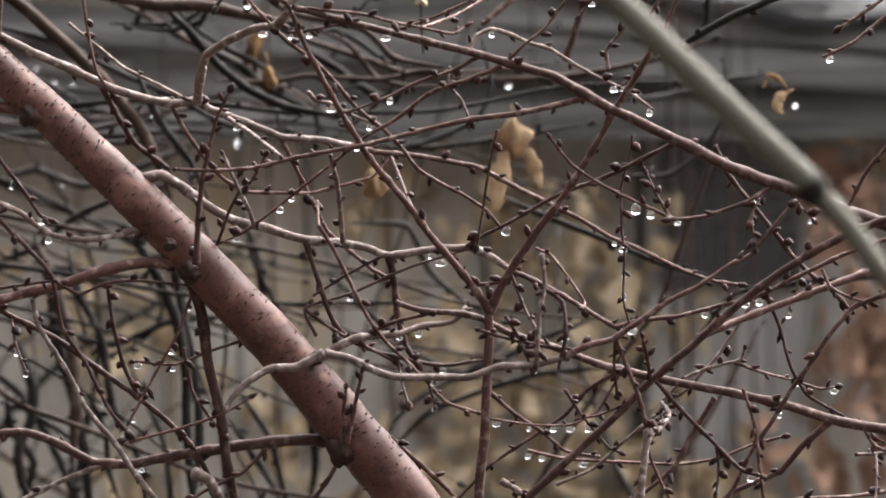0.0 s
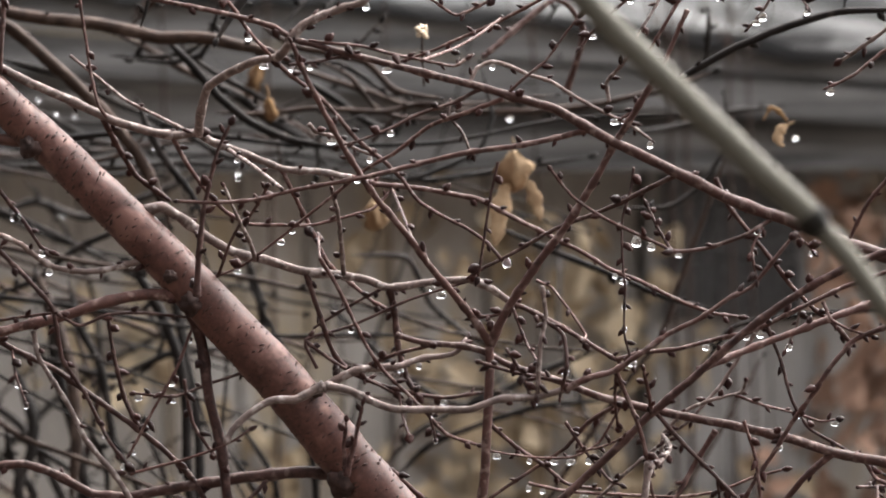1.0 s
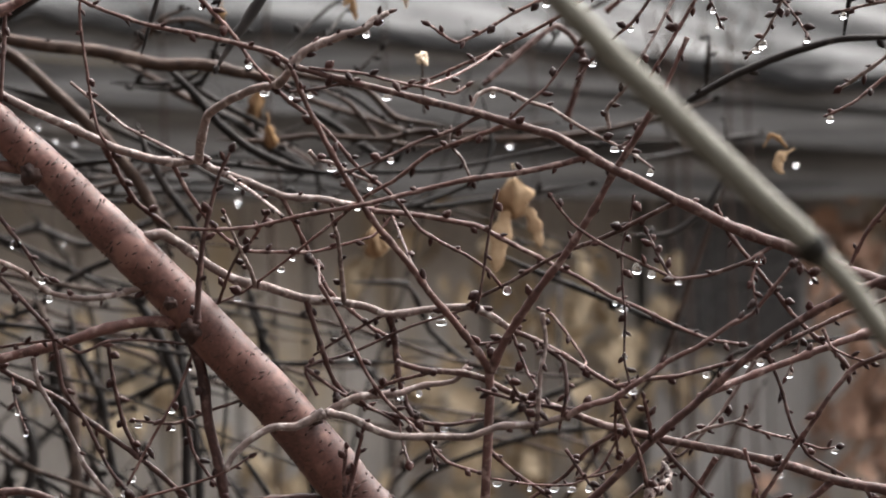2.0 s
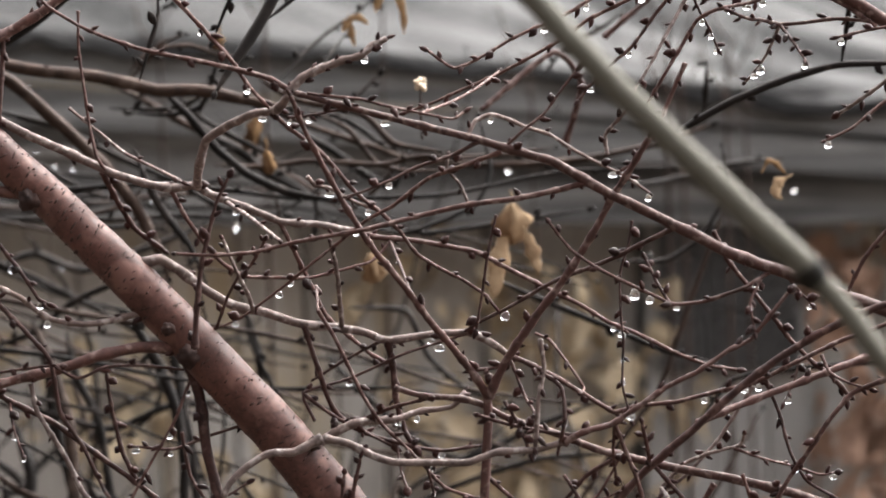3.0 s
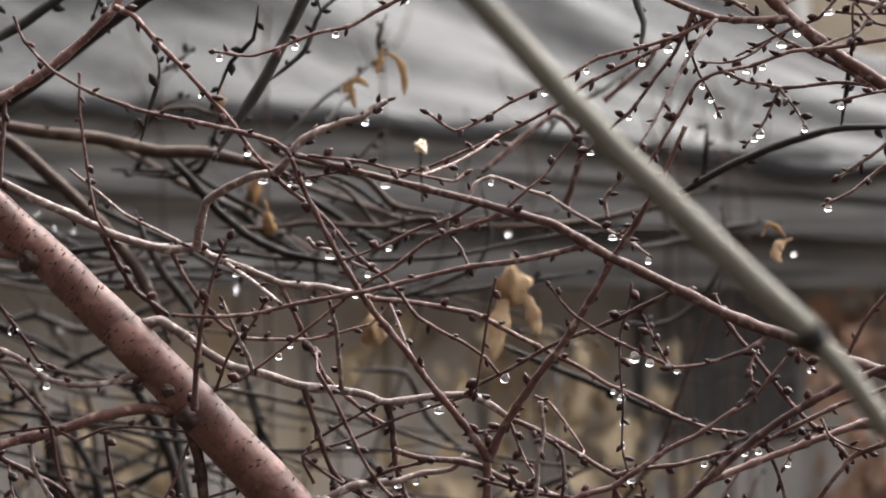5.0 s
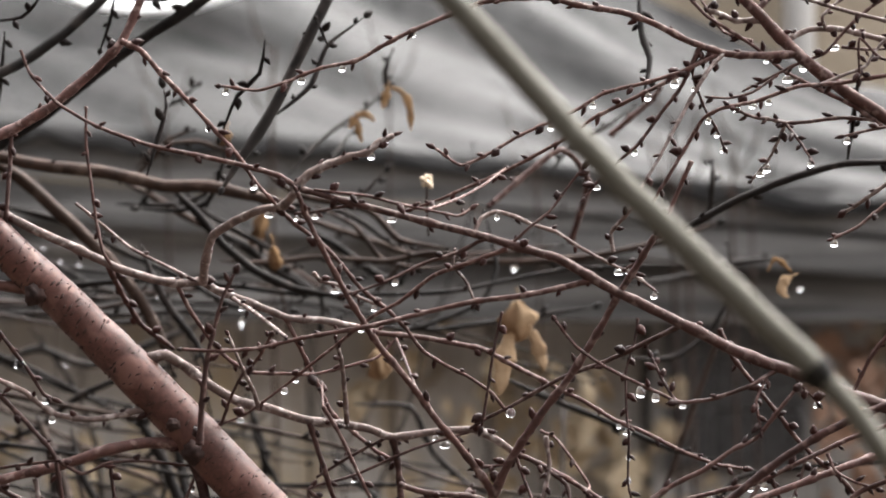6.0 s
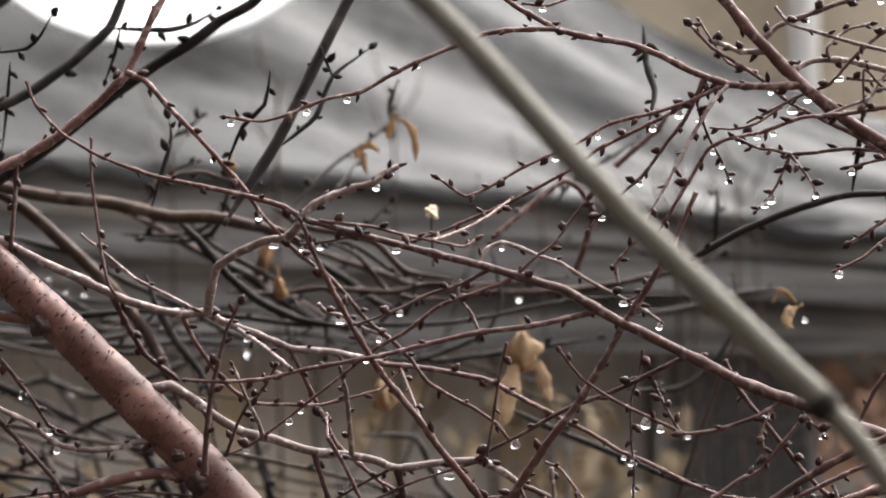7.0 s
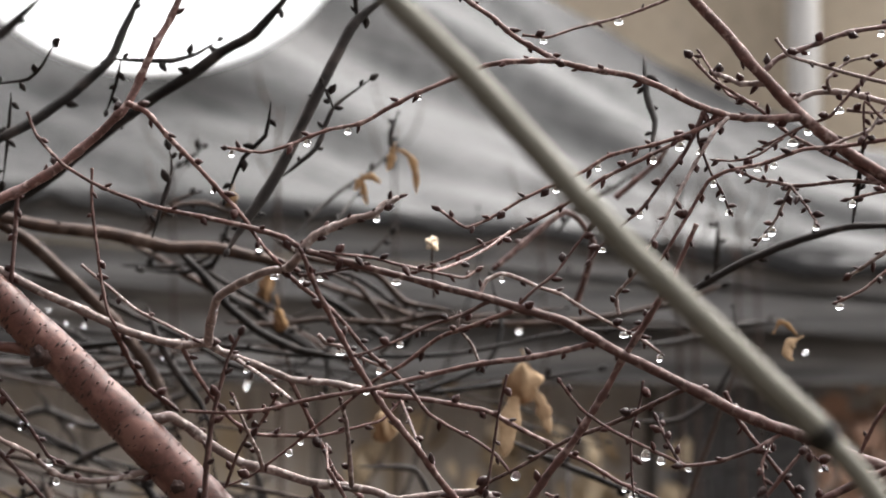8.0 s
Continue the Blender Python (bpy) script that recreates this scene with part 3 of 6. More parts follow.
twig(wood, "twig", [(-0.0265, 1.2178, 1.5386), (-0.0239, 1.2204, 1.5252), (-0.0223, 1.2207, 1.5087), (-0.0185, 1.2206, 1.4948), (-0.0139, 1.2183, 1.4868)], 1.65, 1.10, DARK, 7)
twig(wood, "twig", [(-0.1191, 1.2009, 1.5246), (-0.1233, 1.2014, 1.5132), (-0.1284, 1.1973, 1.5000), (-0.1389, 1.1938, 1.4814), (-0.1496, 1.1915, 1.4614)], 0.81, 0.67, BARK, 6)
twig(wood, "twig", [(-0.0921, 1.2000, 1.5001), (-0.1131, 1.2064, 1.4931), (-0.1295, 1.2074, 1.4868), (-0.1492, 1.2119, 1.4878)], 0.81, 0.68, BARK, 4)
twig(wood, "twig", [(-0.1251, 1.2047, 1.4952), (-0.1211, 1.2032, 1.4749), (-0.1141, 1.2001, 1.4643), (-0.1063, 1.1947, 1.4554)], 0.81, 0.81, BARK, 4)
twig(wood, "twig", [(-0.0260, 1.2000, 1.4518), (-0.0153, 1.2092, 1.4410), (-0.0017, 1.2194, 1.4271), (0.0121, 1.2273, 1.4120)], 1.37, 0.96, DARK, 4)
twig(wood, "twig", [(-0.0478, 1.2019, 1.4448), (-0.0558, 1.1959, 1.4320), (-0.0652, 1.1943, 1.4187)], 1.08, 1.08, DARK, 3)
twig(wood, "twig", [(0.0315, 1.1640, 1.5324), (0.0378, 1.1560, 1.5159), (0.0423, 1.1398, 1.5080), (0.0415, 1.1316, 1.4946)], 0.77, 0.65, DARK, 5)
twig(wood, "twig", [(0.0441, 1.1300, 1.5433), (0.0457, 1.1322, 1.5304), (0.0432, 1.1292, 1.5153), (0.0420, 1.1316, 1.4946)], 1.02, 1.02, PALE, 5)
twig(wood, "twig", [(0.0446, 1.1318, 1.5284), (0.0536, 1.1337, 1.5213), (0.0551, 1.1278, 1.5077), (0.0522, 1.1300, 1.4935)], 1.02, 0.76, DARK, 5)
twig(wood, "twig", [(-0.0614, 1.2079, 1.5002), (-0.0668, 1.2093, 1.5138), (-0.0452, 1.2165, 1.5200), (-0.0178, 1.2154, 1.5324), (0.0125, 1.2219, 1.5415)], 0.82, 0.68, DARK, 4)
twig(wood, "twig", [(-0.0399, 1.2186, 1.4965), (-0.0367, 1.2030, 1.5019), (-0.0227, 1.1811, 1.5090), (-0.0066, 1.1661, 1.5140)], 1.07, 0.80, DARK, 5)
twig(wood, "twig", [(0.0585, 1.1300, 1.4998), (0.0447, 1.1334, 1.5016), (0.0294, 1.1368, 1.5045), (0.0167, 1.1405, 1.5081)], 0.89, 0.77, DARK, 7)
twig(wood, "twig", [(0.0281, 1.1363, 1.5148), (0.0344, 1.1325, 1.5048), (0.0394, 1.1311, 1.4921)], 0.76, 0.64, DARK, 6)
twig(wood, "twig", [(0.0774, 1.1305, 1.5048), (0.0775, 1.1387, 1.4913), (0.0795, 1.1489, 1.4778)], 0.77, 0.64, DARK, 5)
twig(wood, "twig", [(0.0913, 1.1342, 1.4621), (0.0946, 1.1338, 1.4479), (0.1032, 1.1300, 1.4291)], 0.76, 0.64, BARK, 3)
twig(wood, "twig", [(-0.0221, 1.2182, 1.4868), (-0.0201, 1.2098, 1.4766), (-0.0172, 1.1991, 1.4690)], 0.68, 0.68, DARK, 2)
twig(wood, "twig", [(-0.0078, 1.1326, 1.4875), (-0.0053, 1.1451, 1.4780), (-0.0041, 1.1580, 1.4713)], 0.64, 0.64, DARK, 3)
twig(wood, "twig", [(-0.0287, 1.2179, 1.5386), (-0.0401, 1.2298, 1.5325), (-0.0515, 1.2370, 1.5257), (-0.0632, 1.2462, 1.5181)], 0.83, 0.69, DARK, 5)
twig(wood, "twig", [(-0.0974, 1.2290, 1.5698), (-0.0903, 1.2200, 1.5791), (-0.0851, 1.2057, 1.5874)], 0.82, 0.68, BARK, 5)
twig(wood, "twig", [(-0.1080, 1.2000, 1.5452), (-0.1013, 1.1864, 1.5610), (-0.0954, 1.1708, 1.5702)], 0.80, 0.67, BARK, 2)

wood = branch("branch", "brown bare branch with short wet side twigs", "branch", "budded branches")
twig(wood, "stem", [(-0.0224, 1.1658, 1.5191), (-0.0105, 1.1657, 1.5154), (0.0039, 1.1668, 1.5144), (0.0171, 1.1716, 1.5114), (0.0304, 1.1743, 1.5040), (0.0435, 1.1713, 1.5002), (0.0570, 1.1772, 1.4951), (0.0730, 1.1783, 1.4888), (0.0889, 1.1781, 1.4848), (0.1102, 1.1784, 1.4799), (0.1368, 1.1780, 1.4748), (0.1636, 1.1791, 1.4684), (0.1860, 1.1861, 1.4608), (0.2123, 1.1832, 1.4562), (0.2397, 1.1862, 1.4512)], 1.32, 2.64, BARK, 4)
twig(wood, "twig", [(0.0983, 1.1782, 1.4826), (0.1122, 1.1712, 1.4668), (0.1247, 1.1643, 1.4543), (0.1369, 1.1554, 1.4423), (0.1452, 1.1489, 1.4400)], 1.05, 0.92, DARK, 5)
twig(wood, "twig", [(0.1266, 1.1697, 1.4736), (0.1174, 1.1698, 1.4590), (0.1062, 1.1633, 1.4413), (0.0903, 1.1616, 1.4284), (0.0798, 1.1619, 1.4204)], 1.31, 0.92, DARK, 4)
twig(wood, "twig", [(0.1832, 1.1854, 1.4609), (0.1698, 1.1851, 1.4489), (0.1595, 1.1877, 1.4365), (0.1381, 1.1881, 1.4270), (0.1223, 1.1909, 1.4131)], 1.60, 1.07, DARK, 4)
twig(wood, "twig", [(0.0831, 1.1782, 1.4848), (0.0730, 1.1790, 1.4674), (0.0594, 1.1730, 1.4609), (0.0408, 1.1723, 1.4611), (0.0223, 1.1700, 1.4641)], 0.66, 0.53, BARK, 3)
twig(wood, "twig", [(0.0831, 1.1782, 1.4862), (0.0679, 1.1823, 1.4764), (0.0574, 1.1857, 1.4640), (0.0416, 1.1953, 1.4521), (0.0227, 1.1955, 1.4394), (0.0037, 1.2030, 1.4185)], 1.07, 0.67, DARK, 6)
twig(wood, "twig", [(0.0570, 1.1775, 1.4770), (0.0647, 1.1736, 1.4654), (0.0765, 1.1703, 1.4511), (0.0814, 1.1655, 1.4490)], 0.79, 0.66, DARK, 5)
twig(wood, "twig", [(0.0621, 1.1743, 1.4634), (0.0719, 1.1601, 1.4669), (0.0791, 1.1441, 1.4721)], 0.65, 0.52, BARK, 3)
twig(wood, "twig", [(0.1267, 1.1633, 1.4531), (0.1278, 1.1633, 1.4412), (0.1265, 1.1608, 1.4315)], 0.78, 0.52, DARK, 4)
twig(wood, "twig", [(0.1999, 1.1890, 1.4564), (0.2030, 1.1756, 1.4500), (0.2130, 1.1575, 1.4470)], 0.92, 0.79, DARK, 4)

wood = branch("branch", "upright brown forked branch with dark buds", "branch", "budded branches")
twig(wood, "stem", [(0.0158, 1.1700, 1.4141), (0.0164, 1.1700, 1.4327), (0.0182, 1.1700, 1.4487), (0.0196, 1.1700, 1.4699), (0.0207, 1.1700, 1.4911), (0.0213, 1.1700, 1.5155)], 2.37, 2.11, BARK, 0)
twig(wood, "twig", [(0.0213, 1.1700, 1.5144), (0.0144, 1.1644, 1.5254), (0.0040, 1.1589, 1.5388), (-0.0064, 1.1533, 1.5514), (-0.0166, 1.1478, 1.5659), (-0.0319, 1.1422, 1.5846), (-0.0444, 1.1367, 1.6046), (-0.0537, 1.1311, 1.6219), (-0.0627, 1.1256, 1.6399), (-0.0673, 1.1200, 1.6522)], 1.80, 1.03, BARK, 10)
twig(wood, "side_branch", [(0.0213, 1.1700, 1.5144), (0.0302, 1.1643, 1.5324), (0.0431, 1.1586, 1.5523), (0.0559, 1.1529, 1.5694), (0.0685, 1.1471, 1.5901), (0.0772, 1.1414, 1.6068), (0.0857, 1.1357, 1.6207), (0.0929, 1.1300, 1.6337)], 2.07, 1.29, BARK, 9)
twig(wood, "twig", [(0.0202, 1.1700, 1.4779), (0.0331, 1.1792, 1.4656), (0.0467, 1.1878, 1.4557), (0.0580, 1.1980, 1.4455), (0.0736, 1.2097, 1.4412)], 1.07, 0.80, DARK, 5)
twig(wood, "twig", [(0.0315, 1.1640, 1.5324), (0.0250, 1.1663, 1.5284), (0.0144, 1.1641, 1.5272)], 0.79, 0.79, DARK, 4)

wood = branch("branch", "pale kinked branch with knobbly bark and drops", "branch", "budded branches")
twig(wood, "stem", [(-0.2322, 1.2000, 1.6552), (-0.2111, 1.2014, 1.6444), (-0.1953, 1.2034, 1.6364), (-0.1774, 1.2093, 1.6284), (-0.1583, 1.2080, 1.6194), (-0.1425, 1.2116, 1.6147), (-0.1294, 1.2162, 1.6126), (-0.1187, 1.2185, 1.6139)], 2.25, 1.95, PALE, 3)
twig(wood, "twig", [(-0.1187, 1.2185, 1.6139), (-0.1165, 1.2025, 1.6213), (-0.1119, 1.1915, 1.6344), (-0.1035, 1.1725, 1.6391), (-0.0891, 1.1566, 1.6450), (-0.0752, 1.1434, 1.6475), (-0.0687, 1.1300, 1.6532)], 2.1, 1.85, PALE, 2)
twig(wood, "twig", [(-0.0700, 1.1317, 1.6534), (-0.0618, 1.1305, 1.6618), (-0.0466, 1.1314, 1.6683), (-0.0364, 1.1285, 1.6708), (-0.0313, 1.1295, 1.6754), (-0.0247, 1.1300, 1.6786)], 1.8, 1.25, PALE, 9)
twig(wood, "twig", [(-0.1187, 1.2185, 1.6139), (-0.1125, 1.2254, 1.6093), (-0.0978, 1.2305, 1.6038), (-0.0787, 1.2336, 1.5960), (-0.0624, 1.2387, 1.5948), (-0.0460, 1.2473, 1.5916)], 1.9, 1.6, PALE, 4)
twig(wood, "twig", [(-0.0460, 1.2473, 1.5916), (-0.0321, 1.2510, 1.5882), (-0.0152, 1.2464, 1.5867), (0.0044, 1.2510, 1.5833), (0.0185, 1.2511, 1.5801), (0.0326, 1.2536, 1.5724), (0.0466, 1.2521, 1.5654), (0.0553, 1.2571, 1.5609), (0.0692, 1.2526, 1.5540), (0.0835, 1.2564, 1.5453), (0.0978, 1.2585, 1.5395), (0.1179, 1.2604, 1.5294), (0.1349, 1.2604, 1.5231), (0.1476, 1.2600, 1.5211)], 1.41, 0.85, BARK, 12)
twig(wood, "twig", [(-0.1632, 1.2083, 1.6202), (-0.1585, 1.2195, 1.6081), (-0.1504, 1.2298, 1.5929), (-0.1376, 1.2383, 1.5825)], 1.38, 1.10, DARK, 6)
twig(wood, "twig", [(-0.1312, 1.2155, 1.6120), (-0.1244, 1.2199, 1.5984), (-0.1140, 1.2244, 1.5832), (-0.1059, 1.2252, 1.5749), (-0.0953, 1.2299, 1.5692), (-0.0788, 1.2315, 1.5686), (-0.0652, 1.2361, 1.5684), (-0.0459, 1.2409, 1.5730), (-0.0347, 1.2430, 1.5765), (-0.0259, 1.2492, 1.5859)], 1.11, 0.69, BARK, 9)
twig(wood, "twig", [(-0.0796, 1.2335, 1.5960), (-0.0735, 1.2375, 1.5829), (-0.0656, 1.2442, 1.5660), (-0.0574, 1.2458, 1.5491), (-0.0465, 1.2523, 1.5389), (-0.0353, 1.2542, 1.5294), (-0.0255, 1.2573, 1.5244)], 1.12, 0.98, BARK, 6)
twig(wood, "twig", [(-0.0590, 1.1945, 1.5539), (-0.0523, 1.1932, 1.5431), (-0.0444, 1.1960, 1.5268), (-0.0363, 1.1917, 1.5109), (-0.0283, 1.1924, 1.4995), (-0.0176, 1.1950, 1.4889), (-0.0096, 1.1914, 1.4811), (0.0012, 1.1927, 1.4696), (0.0152, 1.1937, 1.4646)], 0.94, 0.81, BARK, 8)
twig(wood, "twig", [(-0.1053, 1.2280, 1.6057), (-0.0886, 1.1807, 1.5970), (-0.0735, 1.1385, 1.5876)], 1.06, 0.80, PALE, 4)
twig(wood, "twig", [(-0.0523, 1.1932, 1.5431), (-0.0599, 1.2182, 1.5516), (-0.0623, 1.2446, 1.5626)], 0.82, 0.55, BARK, 3)

wood = branch("branch", "long reddish-brown arching branch with many side twigs", "branch", "budded branches")
twig(wood, "stem", [(-0.0680, 1.1315, 1.6548), (-0.0465, 1.1316, 1.6489), (-0.0263, 1.1346, 1.6439), (-0.0060, 1.1370, 1.6388), (0.0119, 1.1378, 1.6345), (0.0297, 1.1361, 1.6293), (0.0502, 1.1394, 1.6234), (0.0656, 1.1409, 1.6145), (0.0758, 1.1402, 1.6088), (0.0939, 1.1415, 1.6003), (0.1118, 1.1411, 1.5913), (0.1326, 1.1434, 1.5809), (0.1533, 1.1445, 1.5736), (0.1659, 1.1424, 1.5692), (0.1846, 1.1468, 1.5613), (0.2110, 1.1500, 1.5526), (0.2366, 1.1480, 1.5443)], 1.28, 3.33, BARK, 8)
twig(wood, "twig", [(-0.1955, 1.1452, 1.7183), (-0.1910, 1.1449, 1.7074), (-0.1787, 1.1422, 1.6942), (-0.1602, 1.1397, 1.6833), (-0.1370, 1.1404, 1.6749), (-0.1132, 1.1341, 1.6695), (-0.0955, 1.1364, 1.6659), (-0.0771, 1.1304, 1.6605), (-0.0669, 1.1315, 1.6545)], 0.64, 1.28, BARK, 8)
twig(wood, "twig", [(0.0661, 1.1408, 1.6140), (0.0477, 1.1417, 1.6094), (0.0297, 1.1401, 1.6061), (0.0118, 1.1405, 1.6039), (-0.0062, 1.1420, 1.5999), (-0.0215, 1.1377, 1.5961), (-0.0368, 1.1359, 1.5923), (-0.0547, 1.1373, 1.5893), (-0.0702, 1.1392, 1.5863), (-0.0854, 1.1360, 1.5826), (-0.1032, 1.1354, 1.5813), (-0.1200, 1.1371, 1.5819)], 1.41, 0.77, BARK, 8)
twig(wood, "twig", [(0.1059, 1.1412, 1.5933), (0.0946, 1.1510, 1.5874), (0.0826, 1.1637, 1.5807), (0.0699, 1.1704, 1.5749), (0.0573, 1.1825, 1.5699), (0.0470, 1.1898, 1.5644), (0.0312, 1.2012, 1.5546), (0.0178, 1.2135, 1.5474), (0.0103, 1.2218, 1.5421)], 1.20, 0.80, BARK, 5)
twig(wood, "twig", [(0.0114, 1.1378, 1.6345), (0.0150, 1.1406, 1.6417), (0.0222, 1.1412, 1.6448), (0.0299, 1.1423, 1.6427), (0.0390, 1.1467, 1.6390), (0.0494, 1.1510, 1.6360), (0.0586, 1.1533, 1.6301), (0.0677, 1.1547, 1.6250), (0.0796, 1.1583, 1.6193), (0.0873, 1.1565, 1.6151), (0.0954, 1.1601, 1.6094)], 1.03, 0.65, PALE, 6)
twig(wood, "twig", [(0.0279, 1.1363, 1.6293), (0.0372, 1.1332, 1.6378), (0.0461, 1.1330, 1.6449), (0.0550, 1.1328, 1.6570), (0.0605, 1.1306, 1.6637)], 0.76, 0.51, BARK, 4)
twig(wood, "twig", [(0.0164, 1.1374, 1.6324), (0.0042, 1.1391, 1.6261), (-0.0112, 1.1396, 1.6211), (-0.0239, 1.1361, 1.6147), (-0.0366, 1.1336, 1.6096), (-0.0469, 1.1358, 1.6066)], 1.02, 0.51, BARK, 5)
twig(wood, "twig", [(0.0266, 1.1363, 1.6278), (0.0119, 1.1407, 1.6223), (-0.0061, 1.1517, 1.6161), (-0.0218, 1.1580, 1.6041), (-0.0350, 1.1635, 1.5968), (-0.0486, 1.1735, 1.5863), (-0.0620, 1.1759, 1.5758), (-0.0784, 1.1837, 1.5629), (-0.0952, 1.1927, 1.5508), (-0.1080, 1.2000, 1.5452)], 1.05, 0.53, BARK, 8)
twig(wood, "twig", [(0.1487, 1.1443, 1.5726), (0.1373, 1.1398, 1.5661), (0.1196, 1.1415, 1.5599), (0.1052, 1.1386, 1.5585), (0.0961, 1.1379, 1.5624), (0.0832, 1.1363, 1.5684), (0.0704, 1.1354, 1.5749), (0.0576, 1.1345, 1.5839), (0.0485, 1.1300, 1.5954)], 1.02, 0.64, BARK, 6)
twig(wood, "twig", [(-0.0259, 1.2492, 1.5865), (-0.0204, 1.2192, 1.5747), (-0.0150, 1.1835, 1.5635), (-0.0103, 1.1514, 1.5567)], 0.81, 0.68, DARK, 5)
twig(wood, "twig", [(0.0882, 1.1679, 1.5964), (0.0868, 1.1669, 1.5859), (0.0826, 1.1638, 1.5729), (0.0823, 1.1592, 1.5547), (0.0834, 1.1566, 1.5418), (0.0828, 1.1548, 1.5210), (0.0866, 1.1538, 1.5055)], 0.65, 0.52, DARK, 12)
twig(wood, "twig", [(0.1034, 1.1385, 1.5585), (0.0981, 1.1459, 1.5681), (0.0937, 1.1527, 1.5783)], 0.77, 0.64, DARK, 6)
twig(wood, "twig", [(-0.0604, 1.1315, 1.6540), (-0.0489, 1.1298, 1.6526), (-0.0363, 1.1314, 1.6514), (-0.0236, 1.1298, 1.6480), (-0.0110, 1.1314, 1.6455), (0.0042, 1.1275, 1.6423), (0.0098, 1.1300, 1.6454)], 0.76, 0.64, BARK, 7)
twig(wood, "twig", [(-0.0693, 1.1300, 1.6431), (-0.0567, 1.1318, 1.6447), (-0.0415, 1.1324, 1.6482)], 0.76, 0.64, DARK, 4)
twig(wood, "twig", [(-0.0097, 1.1311, 1.6450), (0.0043, 1.1580, 1.6512), (0.0164, 1.1845, 1.6589), (0.0276, 1.2095, 1.6682)], 0.79, 0.66, BARK, 4)
twig(wood, "twig", [(0.1583, 1.1436, 1.5692), (0.1649, 1.1535, 1.5630), (0.1699, 1.1574, 1.5582)], 0.52, 0.39, DARK, 3)
twig(wood, "twig", [(0.1448, 1.1424, 1.5693), (0.1395, 1.1367, 1.5593), (0.1410, 1.1320, 1.5462)], 0.64, 0.51, DARK, 6)
twig(None, "twig", [(0.0033, 1.1700, 1.6287), (0.0024, 1.1700, 1.6208), (0.0082, 1.1700, 1.6137), (0.0121, 1.1700, 1.6051)], 0.66, 0.66, PALE, 2, "pale grey-brown crooked twig with buds", "twig", "budded twigs")

wood = branch("branch", "brown rising branch with a long budded twig", "branch", "budded branches")
twig(wood, "stem", [(-0.1478, 1.1300, 1.7208), (-0.1388, 1.1303, 1.7165), (-0.1286, 1.1315, 1.7051), (-0.1175, 1.1365, 1.6940), (-0.1062, 1.1402, 1.6815), (-0.0945, 1.1392, 1.6686), (-0.0882, 1.1420, 1.6585), (-0.0780, 1.1456, 1.6474)], 1.28, 0.77, BARK, 11)
twig(wood, "twig", [(-0.0780, 1.1467, 1.6464), (-0.0694, 1.1521, 1.6388), (-0.0581, 1.1580, 1.6302), (-0.0506, 1.1641, 1.6225), (-0.0403, 1.1673, 1.6099), (-0.0275, 1.1749, 1.5994), (-0.0197, 1.1809, 1.5914), (-0.0118, 1.1813, 1.5808), (-0.0012, 1.1917, 1.5739), (0.0096, 1.1957, 1.5684), (0.0203, 1.1975, 1.5610), (0.0280, 1.2050, 1.5518)], 1.06, 0.79, BARK, 8)
twig(wood, "side_branch", [(-0.2333, 1.1988, 1.6730), (-0.2176, 1.2013, 1.6821), (-0.2075, 1.2052, 1.6871), (-0.1915, 1.2067, 1.6974), (-0.1758, 1.2097, 1.7108), (-0.1594, 1.2088, 1.7267), (-0.1531, 1.2120, 1.7392), (-0.1464, 1.2114, 1.7556), (-0.1389, 1.2165, 1.7702), (-0.1324, 1.2191, 1.7867), (-0.1284, 1.2193, 1.7978)], 2.72, 1.36, BARK, 9)

wood = branch("branch", "reddish-brown branch with a spray of budded twigs", "branch", "budded branches")
twig(wood, "stem", [(0.0969, 1.2052, 1.8033), (0.1161, 1.2063, 1.7802), (0.1322, 1.2045, 1.7622), (0.1453, 1.2001, 1.7453), (0.1614, 1.1998, 1.7290), (0.1689, 1.1952, 1.7204), (0.1880, 1.1969, 1.7058), (0.2064, 1.1948, 1.6935), (0.2351, 1.1909, 1.6745)], 2.43, 3.24, BARK, 5)
twig(wood, "twig", [(0.1689, 1.1957, 1.7224), (0.1472, 1.1943, 1.7216), (0.1310, 1.1940, 1.7226), (0.1145, 1.1906, 1.7278), (0.0980, 1.1862, 1.7354), (0.0822, 1.1893, 1.7416), (0.0631, 1.1832, 1.7437), (0.0471, 1.1859, 1.7478), (0.0256, 1.1805, 1.7465), (0.0149, 1.1799, 1.7447), (-0.0011, 1.1809, 1.7384), (-0.0170, 1.1754, 1.7310), (-0.0302, 1.1738, 1.7241), (-0.0434, 1.1744, 1.7166), (-0.0593, 1.1740, 1.7133), (-0.0698, 1.1730, 1.7092), (-0.0775, 1.1705, 1.7055), (-0.0894, 1.1704, 1.7023), (-0.1054, 1.1660, 1.7039)], 1.86, 0.66, BARK, 16)
twig(wood, "twig", [(-0.0096, 1.2127, 1.7944), (0.0056, 1.2056, 1.7796), (0.0178, 1.2021, 1.7710), (0.0285, 1.1953, 1.7605), (0.0393, 1.1925, 1.7540), (0.0485, 1.1858, 1.7477)], 1.08, 1.35, BARK, 7)
twig(wood, "twig", [(0.1466, 1.2001, 1.7434), (0.1566, 1.2043, 1.7521), (0.1736, 1.2086, 1.7588), (0.1903, 1.2104, 1.7651), (0.2099, 1.2165, 1.7691), (0.2304, 1.2204, 1.7716)], 1.36, 1.09, BARK, 6)
